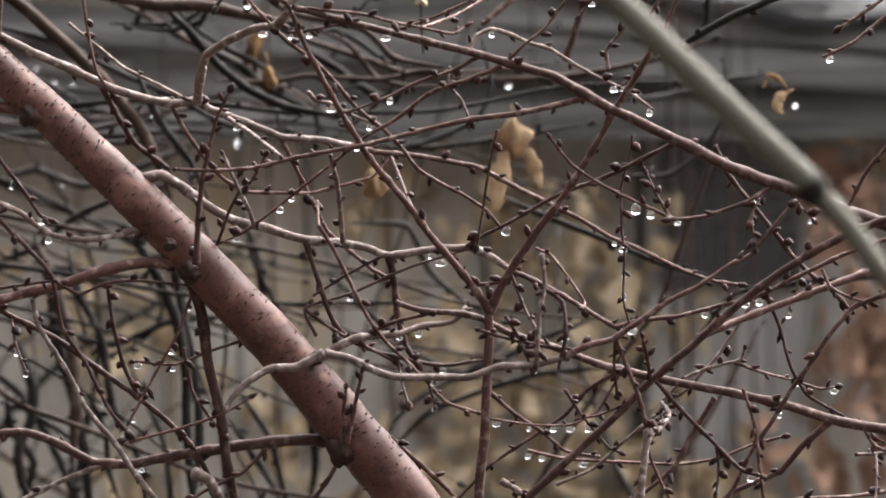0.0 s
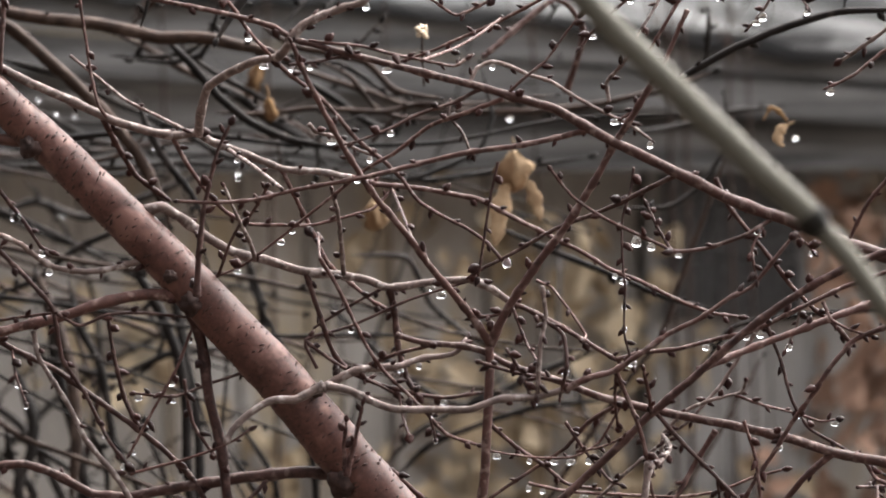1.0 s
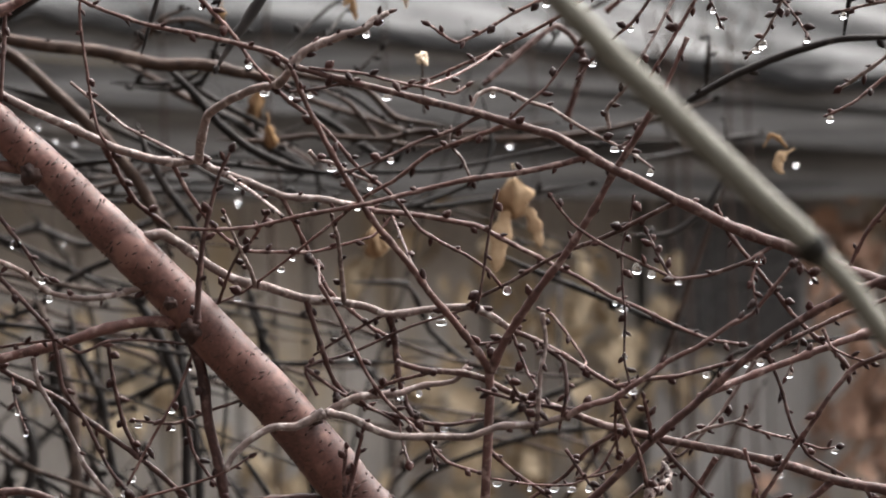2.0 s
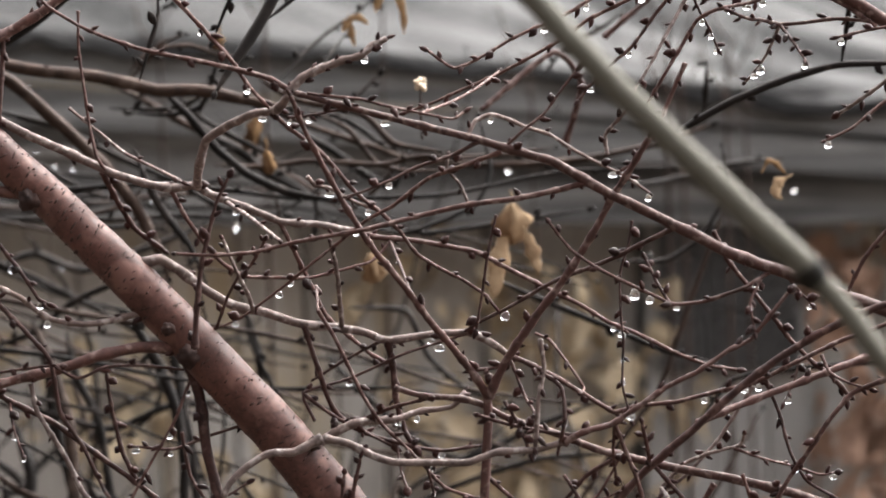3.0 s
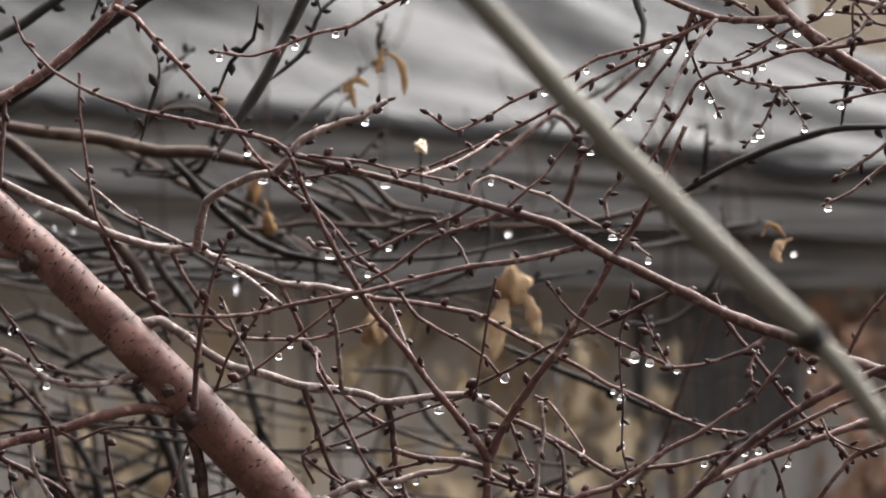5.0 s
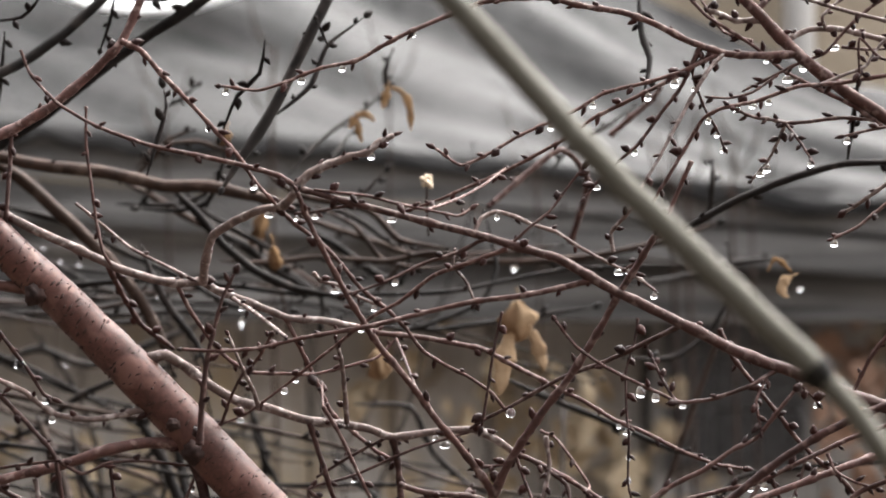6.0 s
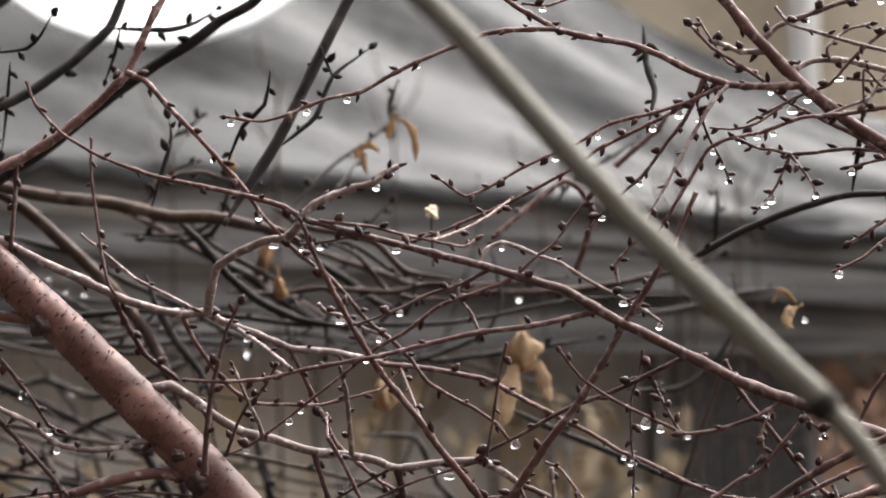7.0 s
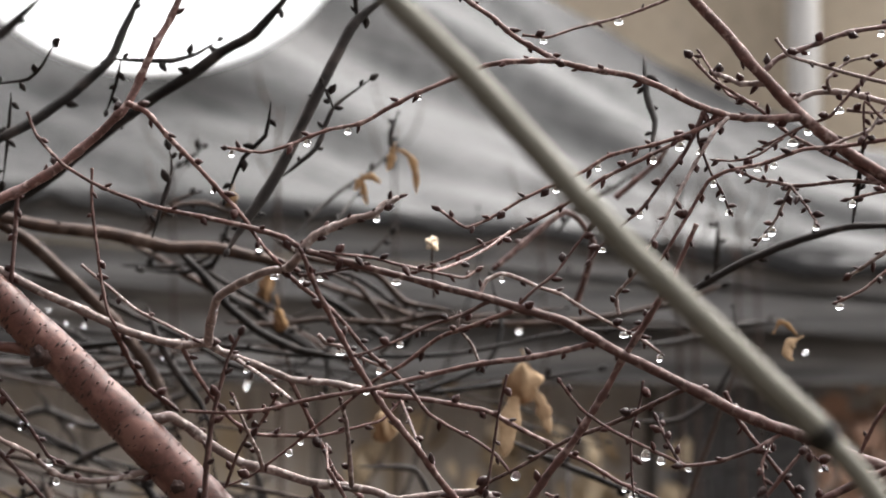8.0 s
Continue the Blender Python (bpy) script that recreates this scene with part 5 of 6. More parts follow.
wood = branch("branch", "thick brown bare branch of the shrub behind", "branch", "bare branches behind")
twig(wood, "stem", [(-0.2156, 1.6500, 1.6848), (-0.1930, 1.6450, 1.6734), (-0.1668, 1.6399, 1.6584), (-0.1334, 1.6349, 1.6435), (-0.0965, 1.6299, 1.6232), (-0.0671, 1.6248, 1.6048)], 2.58, 2.21, BROWN, 3)
twig(wood, "side_branch", [(-0.1049, 1.6500, 1.6586), (-0.0752, 1.6463, 1.6436), (-0.0493, 1.6426, 1.6250), (-0.0308, 1.6388, 1.6175), (-0.0233, 1.6351, 1.6395)], 2.96, 2.22, FAR, 3)
twig(None, "branch", [(-0.1377, 1.6000, 1.6426), (-0.1092, 1.6016, 1.6282), (-0.0806, 1.6032, 1.6083), (-0.0808, 1.6048, 1.5922)], 2.88, 2.52, FAR, 3, "black wet bare branch of the shrub behind", "branch", "bare branches behind")

wood = branch("branch", "black wet bare branch of the shrub behind", "branch", "bare branches behind")
twig(wood, "stem", [(-0.2773, 1.7000, 1.5274), (-0.2654, 1.6952, 1.4969), (-0.2613, 1.6903, 1.4590), (-0.2495, 1.6855, 1.4212), (-0.2416, 1.6806, 1.3836), (-0.2376, 1.6758, 1.3384)], 4.56, 3.80, FAR, 4)
twig(wood, "side_branch", [(-0.2015, 1.6000, 1.5386), (-0.1923, 1.5967, 1.5243), (-0.1777, 1.5935, 1.4993), (-0.1686, 1.5902, 1.4743), (-0.1632, 1.5870, 1.4458), (-0.1631, 1.5837, 1.4102), (-0.1579, 1.5805, 1.3531)], 3.93, 3.22, FAR, 4)

wood = branch("branch", "black wet bare branch of the shrub behind", "branch", "bare branches behind")
twig(wood, "stem", [(-0.3353, 1.8000, 1.4338), (-0.3023, 1.7957, 1.4097), (-0.2817, 1.7914, 1.3775), (-0.2574, 1.7871, 1.3211)], 3.63, 3.23, FAR, 3)
twig(wood, "side_branch", [(-0.1396, 1.7500, 1.5405), (-0.1284, 1.7540, 1.5008), (-0.1249, 1.7580, 1.4688), (-0.0977, 1.7620, 1.4125), (-0.0903, 1.7660, 1.3640), (-0.0987, 1.7700, 1.3232)], 3.17, 2.77, FAR, 3)
twig(None, "branch", [(0.1641, 1.6000, 1.4687), (0.1848, 1.5927, 1.4945), (0.2268, 1.5854, 1.5020), (0.2684, 1.5781, 1.5058), (0.3025, 1.5708, 1.5132)], 2.14, 1.78, FAR, 3, "black wet bare branch of the shrub behind", "branch", "bare branches behind")

wood = branch("branch", "black wet bare branch of the shrub behind", "branch", "bare branches behind")
twig(wood, "stem", [(0.0333, 1.5500, 1.5589), (0.0608, 1.5410, 1.5469), (0.0950, 1.5320, 1.5333), (0.1356, 1.5230, 1.5164), (0.1620, 1.5140, 1.5100)], 2.41, 1.72, FAR, 3)
twig(wood, "twig", [(-0.0446, 1.6000, 1.5921), (-0.0123, 1.6069, 1.5876), (0.0239, 1.6139, 1.5917), (0.0604, 1.6208, 1.5970), (0.0936, 1.6278, 1.6024)], 1.81, 1.81, FAR, 3)

wood = branch("branch", "thick brown bare branch of the shrub behind", "branch", "bare branches behind")
twig(wood, "stem", [(-0.0162, 1.6500, 1.6342), (0.0171, 1.6459, 1.6322), (0.0539, 1.6418, 1.6320), (0.0942, 1.6377, 1.6354), (0.1453, 1.6336, 1.6461), (0.1742, 1.6295, 1.6569)], 2.21, 2.21, BROWN, 3)
twig(wood, "side_branch", [(0.1242, 1.7500, 1.6182), (0.1572, 1.7678, 1.6222), (0.2029, 1.7856, 1.6343), (0.2413, 1.8034, 1.6385)], 2.40, 2.00, FAR, 3)
twig(None, "branch", [(0.1100, 1.6000, 1.5699), (0.1425, 1.6019, 1.5698), (0.1643, 1.6038, 1.5841), (0.1825, 1.6057, 1.6128), (0.1790, 1.6075, 1.6417)], 1.80, 1.44, FAR, 3, "black wet bare branch of the shrub behind", "branch", "bare branches behind")

wood = branch("branch", "black wet bare branch of the shrub behind", "branch", "bare branches behind")
twig(wood, "stem", [(-0.0630, 1.7000, 1.5362), (-0.0248, 1.7067, 1.5339), (-0.0096, 1.7134, 1.5027), (0.0174, 1.7201, 1.4789), (0.0447, 1.7269, 1.4705)], 2.31, 1.93, FAR, 3)
twig(wood, "side_branch", [(-0.0808, 1.7500, 1.5008), (-0.0414, 1.7460, 1.4615), (-0.0100, 1.7419, 1.4381), (0.0175, 1.7379, 1.4305), (0.0683, 1.7338, 1.4542), (0.1072, 1.7298, 1.4701)], 2.35, 2.35, FAR, 3)

wood = branch("branch", "black wet bare branch of the shrub behind", "branch", "bare branches behind")
twig(wood, "stem", [(-0.3256, 1.8000, 1.5597), (-0.2947, 1.8098, 1.5715), (-0.2596, 1.8196, 1.5590), (-0.2156, 1.8294, 1.5750), (-0.1753, 1.8392, 1.5913)], 2.86, 2.86, FAR, 3)
twig(wood, "side_branch", [(-0.2991, 1.6500, 1.5110), (-0.2673, 1.6378, 1.5226), (-0.2358, 1.6255, 1.5451), (-0.1975, 1.6133, 1.5599), (-0.1744, 1.6011, 1.5637)], 2.19, 2.19, FAR, 3)

wood = branch("branch", "black wet bare branch of the shrub behind", "branch", "bare branches behind")
twig(wood, "stem", [(-0.2470, 1.6500, 1.5220), (-0.2386, 1.6414, 1.4927), (-0.2229, 1.6328, 1.4637), (-0.2148, 1.6241, 1.4203), (-0.1958, 1.6155, 1.3845), (-0.1915, 1.6069, 1.3491)], 2.93, 2.56, FAR, 3)
twig(wood, "side_branch", [(-0.3086, 1.7000, 1.4738), (-0.2684, 1.6878, 1.4669), (-0.2213, 1.6757, 1.4563), (-0.1820, 1.6635, 1.4723), (-0.1359, 1.6513, 1.4768)], 2.64, 2.26, FAR, 3)

wood = branch("branch", "black wet bare branch of the shrub behind", "branch", "bare branches behind")
twig(wood, "stem", [(-0.3064, 1.7500, 1.4185), (-0.3041, 1.7571, 1.3899), (-0.2896, 1.7642, 1.3649), (-0.3033, 1.7713, 1.3237)], 3.56, 3.17, FAR, 3)
twig(wood, "side_branch", [(-0.1321, 1.6000, 1.4336), (-0.1112, 1.6083, 1.3998), (-0.1047, 1.6167, 1.3693), (-0.0980, 1.6250, 1.3422)], 2.18, 1.81, FAR, 3)
twig(None, "branch", [(-0.0330, 1.7000, 1.3842), (-0.0098, 1.6904, 1.4084), (0.0282, 1.6808, 1.4246), (0.0658, 1.6712, 1.4368), (0.1142, 1.6616, 1.4413)], 2.27, 1.89, FAR, 3, "black wet bare branch of the shrub behind", "branch", "bare branches behind")

wood = branch("branch", "black wet bare branch of the shrub behind", "branch", "bare branches behind")
twig(wood, "stem", [(-0.2926, 1.6000, 1.6001), (-0.2526, 1.5971, 1.6018), (-0.2128, 1.5941, 1.5962), (-0.1659, 1.5912, 1.5989), (-0.1299, 1.5883, 1.5960)], 1.79, 1.43, FAR, 3)
twig(wood, "twig", [(-0.3106, 1.7000, 1.6268), (-0.2778, 1.7101, 1.6345), (-0.2410, 1.7202, 1.6153), (-0.2036, 1.7303, 1.6055), (-0.1737, 1.7404, 1.5937)], 1.93, 1.55, FAR, 3)

wood = branch("branch", "black wet bare branch of the shrub behind", "branch", "bare branches behind")
twig(wood, "stem", [(-0.1534, 1.2771, 1.6680), (-0.1495, 1.2800, 1.6826), (-0.1442, 1.2829, 1.7031), (-0.1462, 1.2857, 1.7136)], 1.87, 1.25, FAR, 4)
twig(wood, "twig", [(-0.1863, 1.6500, 1.7327), (-0.1736, 1.6254, 1.7363), (-0.1602, 1.6008, 1.7433)], 1.83, 1.10, FAR, 3)
twig(wood, "twig", [(-0.2029, 1.6000, 1.6816), (-0.1873, 1.5891, 1.6954), (-0.1755, 1.5781, 1.7073), (-0.1602, 1.5672, 1.7119)], 1.78, 1.42, BROWN, 3)

wood = branch("branch", "black wet bare branch of the shrub behind", "branch", "bare branches behind")
twig(wood, "stem", [(0.0998, 1.3158, 1.7665), (0.1005, 1.3052, 1.7445), (0.1041, 1.2946, 1.7301), (0.1004, 1.2840, 1.7130)], 2.22, 1.91, FAR, 5)
twig(wood, "side_branch", [(0.1717, 1.6500, 1.6598), (0.1712, 1.6274, 1.6810), (0.1688, 1.6049, 1.6943)], 2.20, 1.83, FAR, 5)

wood = branch("branch", "pair of thin brown bare twigs with dark buds", "branch", "budded branches")
twig(wood, "stem", [(0.0970, 1.5000, 1.7048), (0.1202, 1.4944, 1.7248), (0.1264, 1.4888, 1.7328)], 1.68, 1.34, BARK, 2)
twig(wood, "twig", [(0.0734, 1.5000, 1.6405), (0.0826, 1.4829, 1.6768), (0.0651, 1.4658, 1.6940), (0.0252, 1.4487, 1.6617)], 1.99, 1.66, BARK, 2)

wood = branch("branch", "thick brown bare branch of the shrub behind", "branch", "bare branches behind")
twig(wood, "stem", [(-0.1235, 1.6000, 1.6729), (-0.0879, 1.6101, 1.6572), (-0.0446, 1.6202, 1.6432), (-0.0228, 1.6303, 1.6362), (0.0213, 1.6404, 1.6366), (0.0734, 1.6505, 1.6427)], 2.19, 1.83, BROWN, 2)
twig(wood, "side_branch", [(-0.1704, 1.6000, 1.6781), (-0.1519, 1.5971, 1.6601), (-0.1192, 1.5942, 1.6422), (-0.0938, 1.5912, 1.6279)], 2.15, 1.79, FAR, 2)
twig(None, "branch", [(-0.2983, 1.6500, 1.6689), (-0.2536, 1.6503, 1.6579), (-0.2088, 1.6506, 1.6358), (-0.1752, 1.6508, 1.6211), (-0.1417, 1.6511, 1.6028), (-0.1045, 1.6514, 1.5992)], 2.23, 2.23, FAR, 2, "black wet bare branch of the shrub behind", "branch", "bare branches behind")
twig(None, "twig", [(0.0539, 1.1978, 1.4292), (0.0713, 1.1945, 1.4372), (0.0842, 1.1867, 1.4503), (0.0998, 1.1807, 1.4644)], 0.80, 0.80, PALE, 4, "pale grey-brown crooked twig with buds", "twig", "budded twigs")
twig(None, "twig", [(0.0265, 1.1517, 1.4374), (0.0336, 1.1524, 1.4331), (0.0399, 1.1481, 1.4279)], 1.29, 1.04, PALE, 4, "pale grey-brown crooked twig with buds", "twig", "budded twigs")
twig(None, "twig", [(-0.2186, 1.1900, 1.5237), (-0.1951, 1.1782, 1.5276), (-0.1828, 1.1710, 1.5293)], 0.80, 0.66, DARK, 4, "dark wet twig with swollen buds", "twig", "budded twigs")
twig(None, "twig", [(-0.1172, 1.1752, 1.4383), (-0.1113, 1.1823, 1.4341), (-0.1062, 1.1904, 1.4221), (-0.1045, 1.1951, 1.4105)], 2.40, 2.13, PALE, 0, "pale grey-brown crooked twig with buds", "twig", "budded twigs")
twig(None, "twig", [(-0.0624, 1.1648, 1.6170), (-0.0587, 1.1684, 1.6132), (-0.0507, 1.1654, 1.6113), (-0.0417, 1.1683, 1.6060), (-0.0334, 1.1719, 1.6026)], 0.92, 0.66, PALE, 5, "pale grey-brown crooked twig with buds", "twig", "budded twigs")
twig(None, "twig", [(0.1618, 1.1946, 1.4211), (0.1775, 1.1998, 1.4219), (0.1945, 1.2043, 1.4217), (0.2144, 1.2122, 1.4232), (0.2401, 1.2149, 1.4255)], 0.95, 1.08, BARK, 4, "thin brown bare twig with dark buds", "twig", "budded twigs")

wood = branch("branch", "pair of dark wet twigs with swollen buds", "branch", "budded branches")
twig(wood, "stem", [(0.1972, 1.1968, 1.4435), (0.2092, 1.2037, 1.4428), (0.2335, 1.2094, 1.4434)], 0.81, 0.81, DARK, 4)
twig(wood, "twig", [(0.2078, 1.2030, 1.4429), (0.2060, 1.1896, 1.4347), (0.2027, 1.1761, 1.4218)], 0.67, 0.67, DARK, 5)

wood = branch("branch", "black wet bare branch of the shrub behind", "branch", "bare branches behind")
twig(wood, "stem", [(-0.0502, 1.5500, 1.5923), (-0.0225, 1.5592, 1.5880), (0.0197, 1.5683, 1.6043), (0.0305, 1.5775, 1.6273), (0.0237, 1.5866, 1.6594)], 1.76, 1.41, FAR, 3)
twig(wood, "twig", [(0.1243, 1.6000, 1.6596), (0.1413, 1.5889, 1.6484), (0.1616, 1.5777, 1.6374), (0.1675, 1.5666, 1.6161)], 1.42, 1.07, FAR, 3)
twig(None, "branch", [(-0.0395, 1.6500, 1.3981), (-0.0171, 1.6599, 1.4213), (0.0205, 1.6697, 1.4409), (0.0435, 1.6796, 1.4589)], 1.87, 1.50, FAR, 3, "black wet bare branch of the shrub behind", "branch", "bare branches behind")

wood = branch("branch", "black wet bare branch of the shrub behind", "branch", "bare branches behind")
twig(wood, "stem", [(-0.0934, 1.2771, 1.7376), (-0.0964, 1.2792, 1.7204), (-0.1080, 1.2812, 1.7090), (-0.1166, 1.2833, 1.6888)], 1.56, 1.25, FAR, 4)
twig(wood, "twig", [(-0.2331, 1.3158, 1.7457), (-0.2377, 1.3345, 1.7281), (-0.2437, 1.3532, 1.7023)], 1.30, 0.97, FAR, 4)
twig(None, "branch", [(-0.2452, 1.3158, 1.7501), (-0.2222, 1.3034, 1.7517), (-0.2128, 1.2910, 1.7577), (-0.2051, 1.2785, 1.7664)], 1.27, 0.95, FAR, 4, "black wet bare branch of the shrub behind", "branch", "bare branches behind")

wood = branch("branch", "black wet bare branch of the shrub behind", "branch", "bare branches behind")
twig(wood, "stem", [(0.0638, 1.6000, 1.6864), (0.0788, 1.6117, 1.7053), (0.1049, 1.6234, 1.7208), (0.1204, 1.6351, 1.7328)], 1.82, 1.46, FAR, 4)
twig(wood, "twig", [(-0.0385, 1.6500, 1.7333), (-0.0417, 1.6274, 1.7536), (-0.0358, 1.6049, 1.7660)], 1.83, 1.46, FAR, 3)

wood = branch("branch", "black wet bare branch of the shrub behind", "branch", "bare branches behind")
twig(wood, "stem", [(-0.2113, 1.6000, 1.6674), (-0.1948, 1.5940, 1.6664), (-0.1772, 1.5880, 1.6661), (-0.1598, 1.5820, 1.6690), (-0.1508, 1.5760, 1.6747), (-0.1455, 1.5700, 1.6839)], 2.20, 1.60, FAR, 3)
twig(wood, "side_branch", [(-0.1967, 1.5800, 1.6880), (-0.1878, 1.5860, 1.7004), (-0.1752, 1.5920, 1.7056), (-0.1589, 1.5980, 1.7072), (-0.1425, 1.6040, 1.7015), (-0.1260, 1.6100, 1.7007)], 1.60, 1.20, BROWN, 3)

wood = branch("branch", "black wet bare branch of the shrub behind", "branch", "bare branches behind")
twig(wood, "stem", [(-0.1734, 1.6200, 1.6694), (-0.1606, 1.6140, 1.6618), (-0.1454, 1.6080, 1.6482), (-0.1303, 1.6020, 1.6408), (-0.1129, 1.5960, 1.6273), (-0.1004, 1.5900, 1.6200), (-0.0856, 1.5840, 1.6127)], 3.20, 2.60, FAR, 3)
twig(wood, "side_branch", [(-0.1132, 1.6000, 1.6274), (-0.1063, 1.6060, 1.6104), (-0.1030, 1.6120, 1.5909)], 1.70, 1.30, BROWN, 2)

wood = branch("branch", "black wet bare branch of the shrub behind", "branch", "bare branches behind")
twig(wood, "stem", [(-0.1333, 1.5800, 1.6761), (-0.1089, 1.5740, 1.6639), (-0.0871, 1.5680, 1.6613), (-0.0655, 1.5620, 1.6610), (-0.0487, 1.5560, 1.6514), (-0.0345, 1.5500, 1.6406), (-0.0226, 1.5440, 1.6381)], 2.00, 1.70, FAR, 3)
twig(wood, "side_branch", [(-0.0232, 1.5800, 1.6390), (-0.0329, 1.5860, 1.6247), (-0.0475, 1.5920, 1.6103), (-0.0670, 1.5980, 1.5959)], 1.80, 1.40, BROWN, 2)
twig(wood, "side_branch", [(-0.0662, 1.5800, 1.6617), (-0.0541, 1.5740, 1.6722), (-0.0396, 1.5680, 1.6862)], 1.50, 1.20, BROWN, 2)

wood = branch("branch", "black wet bare branch of the shrub behind", "branch", "bare branches behind")
twig(wood, "stem", [(-0.1401, 1.5500, 1.6300), (-0.1092, 1.5440, 1.6287), (-0.0831, 1.5380, 1.6321), (-0.0596, 1.5320, 1.6308), (-0.0362, 1.5260, 1.6296), (-0.0131, 1.5200, 1.6347), (0.0053, 1.5140, 1.6339)], 1.80, 1.60, BROWN, 3)
twig(wood, "side_branch", [(-0.1026, 1.5500, 1.5995), (-0.0841, 1.5560, 1.6101), (-0.0655, 1.5620, 1.6232), (-0.0467, 1.5680, 1.6292)], 1.50, 1.20, FAR, 2)

wood = branch("branch", "black wet bare branch of the shrub behind", "branch", "bare branches behind")
twig(wood, "stem", [(-0.2960, 1.6600, 1.5995), (-0.2749, 1.6540, 1.5962), (-0.2514, 1.6480, 1.5952), (-0.2231, 1.6420, 1.5908), (-0.1975, 1.6360, 1.5920), (-0.1746, 1.6300, 1.5884)], 1.80, 1.50, FAR, 3)
twig(wood, "side_branch", [(-0.2960, 1.6600, 1.6108), (-0.2769, 1.6660, 1.6071), (-0.2576, 1.6720, 1.6121), (-0.2331, 1.6780, 1.6071), (-0.2110, 1.6840, 1.6084)], 1.60, 1.20, FAR, 2)

wood = branch("branch", "black wet bare branch of the shrub behind", "branch", "bare branches behind")
twig(wood, "stem", [(-0.2621, 1.6200, 1.5275), (-0.2554, 1.6140, 1.5117), (-0.2467, 1.6080, 1.4901), (-0.2391, 1.6020, 1.4666), (-0.2355, 1.5960, 1.4453), (-0.2339, 1.5900, 1.4181), (-0.2363, 1.5840, 1.3872)], 4.60, 4.00, BROWN, 2)
twig(wood, "side_branch", [(-0.2390, 1.6200, 1.4389), (-0.2280, 1.6260, 1.4221), (-0.2209, 1.6320, 1.4010), (-0.2199, 1.6380, 1.3758), (-0.2128, 1.6440, 1.3523)], 2.40, 1.80, FAR, 2)

wood = branch("branch", "black wet bare branch of the shrub behind", "branch", "bare branches behind")
twig(wood, "stem", [(-0.1814, 1.6600, 1.5254), (-0.1748, 1.6540, 1.4969), (-0.1693, 1.6480, 1.4687), (-0.1638, 1.6420, 1.4426), (-0.1604, 1.6360, 1.4167), (-0.1600, 1.6300, 1.3889), (-0.1638, 1.6240, 1.3552)], 3.80, 3.20, FAR, 2)
twig(wood, "side_branch", [(-0.2051, 1.6600, 1.5070), (-0.1936, 1.6660, 1.4962), (-0.1872, 1.6720, 1.4813), (-0.1953, 1.6780, 1.4643), (-0.2107, 1.6840, 1.4534), (-0.2220, 1.6900, 1.4476)], 1.80, 1.20, FAR, 2)

wood = branch("branch", "black wet bare branch of the shrub behind", "branch", "bare branches behind")
twig(wood, "stem", [(-0.1425, 1.6400, 1.4121), (-0.1319, 1.6340, 1.3984), (-0.1205, 1.6280, 1.3829), (-0.1130, 1.6220, 1.3715), (-0.1047, 1.6160, 1.3562)], 3.00, 2.60, FAR, 2)
twig(wood, "side_branch", [(-0.1295, 1.6400, 1.5261), (-0.1219, 1.6460, 1.5075), (-0.1143, 1.6520, 1.4907), (-0.1066, 1.6580, 1.4779), (-0.0967, 1.6640, 1.4712)], 2.20, 1.60, FAR, 2)

wood = branch("branch", "black wet bare branch of the shrub behind", "branch", "bare branches behind")
twig(wood, "stem", [(-0.2906, 1.7000, 1.4607), (-0.2824, 1.6940, 1.4401), (-0.2764, 1.6880, 1.4217), (-0.2777, 1.6820, 1.4035), (-0.2852, 1.6760, 1.3875), (-0.2824, 1.6700, 1.3632), (-0.2712, 1.6640, 1.3495)], 4.20, 3.60, FAR, 2)
twig(wood, "side_branch", [(-0.3058, 1.7000, 1.4163), (-0.2858, 1.7060, 1.4092), (-0.2657, 1.7120, 1.3957), (-0.2476, 1.7180, 1.3820), (-0.2335, 1.7240, 1.3758)], 2.40, 2.00, FAR, 2)
twig(wood, "side_branch", [(-0.2554, 1.7000, 1.5007), (-0.2463, 1.6940, 1.4779), (-0.2394, 1.6880, 1.4573), (-0.2313, 1.6820, 1.4494), (-0.2097, 1.6760, 1.4520)], 2.00, 1.60, BROWN, 2)

wood = branch("branch", "black wet bare branch of the shrub behind", "branch", "bare branches behind")
twig(wood, "stem", [(-0.1678, 1.5000, 1.6754), (-0.1518, 1.4940, 1.6600), (-0.1327, 1.4880, 1.6380), (-0.1137, 1.4820, 1.6229), (-0.0916, 1.4760, 1.6129), (-0.0648, 1.4700, 1.6080)], 3.00, 2.40, FAR, 2)
twig(wood, "side_branch", [(-0.1334, 1.5000, 1.6941), (-0.1386, 1.5060, 1.6758), (-0.1452, 1.5120, 1.6642), (-0.1628, 1.5180, 1.6599), (-0.1875, 1.5240, 1.6611)], 2.00, 1.50, FAR, 2)

wood = branch("branch", "black wet bare branch of the shrub behind", "branch", "bare branches behind")
twig(wood, "stem", [(-0.1133, 1.5400, 1.6845), (-0.0920, 1.5340, 1.6704), (-0.0676, 1.5280, 1.6651), (-0.0467, 1.5220, 1.6597), (-0.0294, 1.5160, 1.6425), (-0.0021, 1.5100, 1.6373)], 2.60, 2.00, BROWN, 2)
twig(wood, "side_branch", [(-0.0820, 1.5400, 1.6638), (-0.0579, 1.5460, 1.6519), (-0.0406, 1.5520, 1.6312), (-0.0197, 1.5580, 1.6261), (0.0013, 1.5640, 1.6270)], 1.80, 1.40, BROWN, 2)

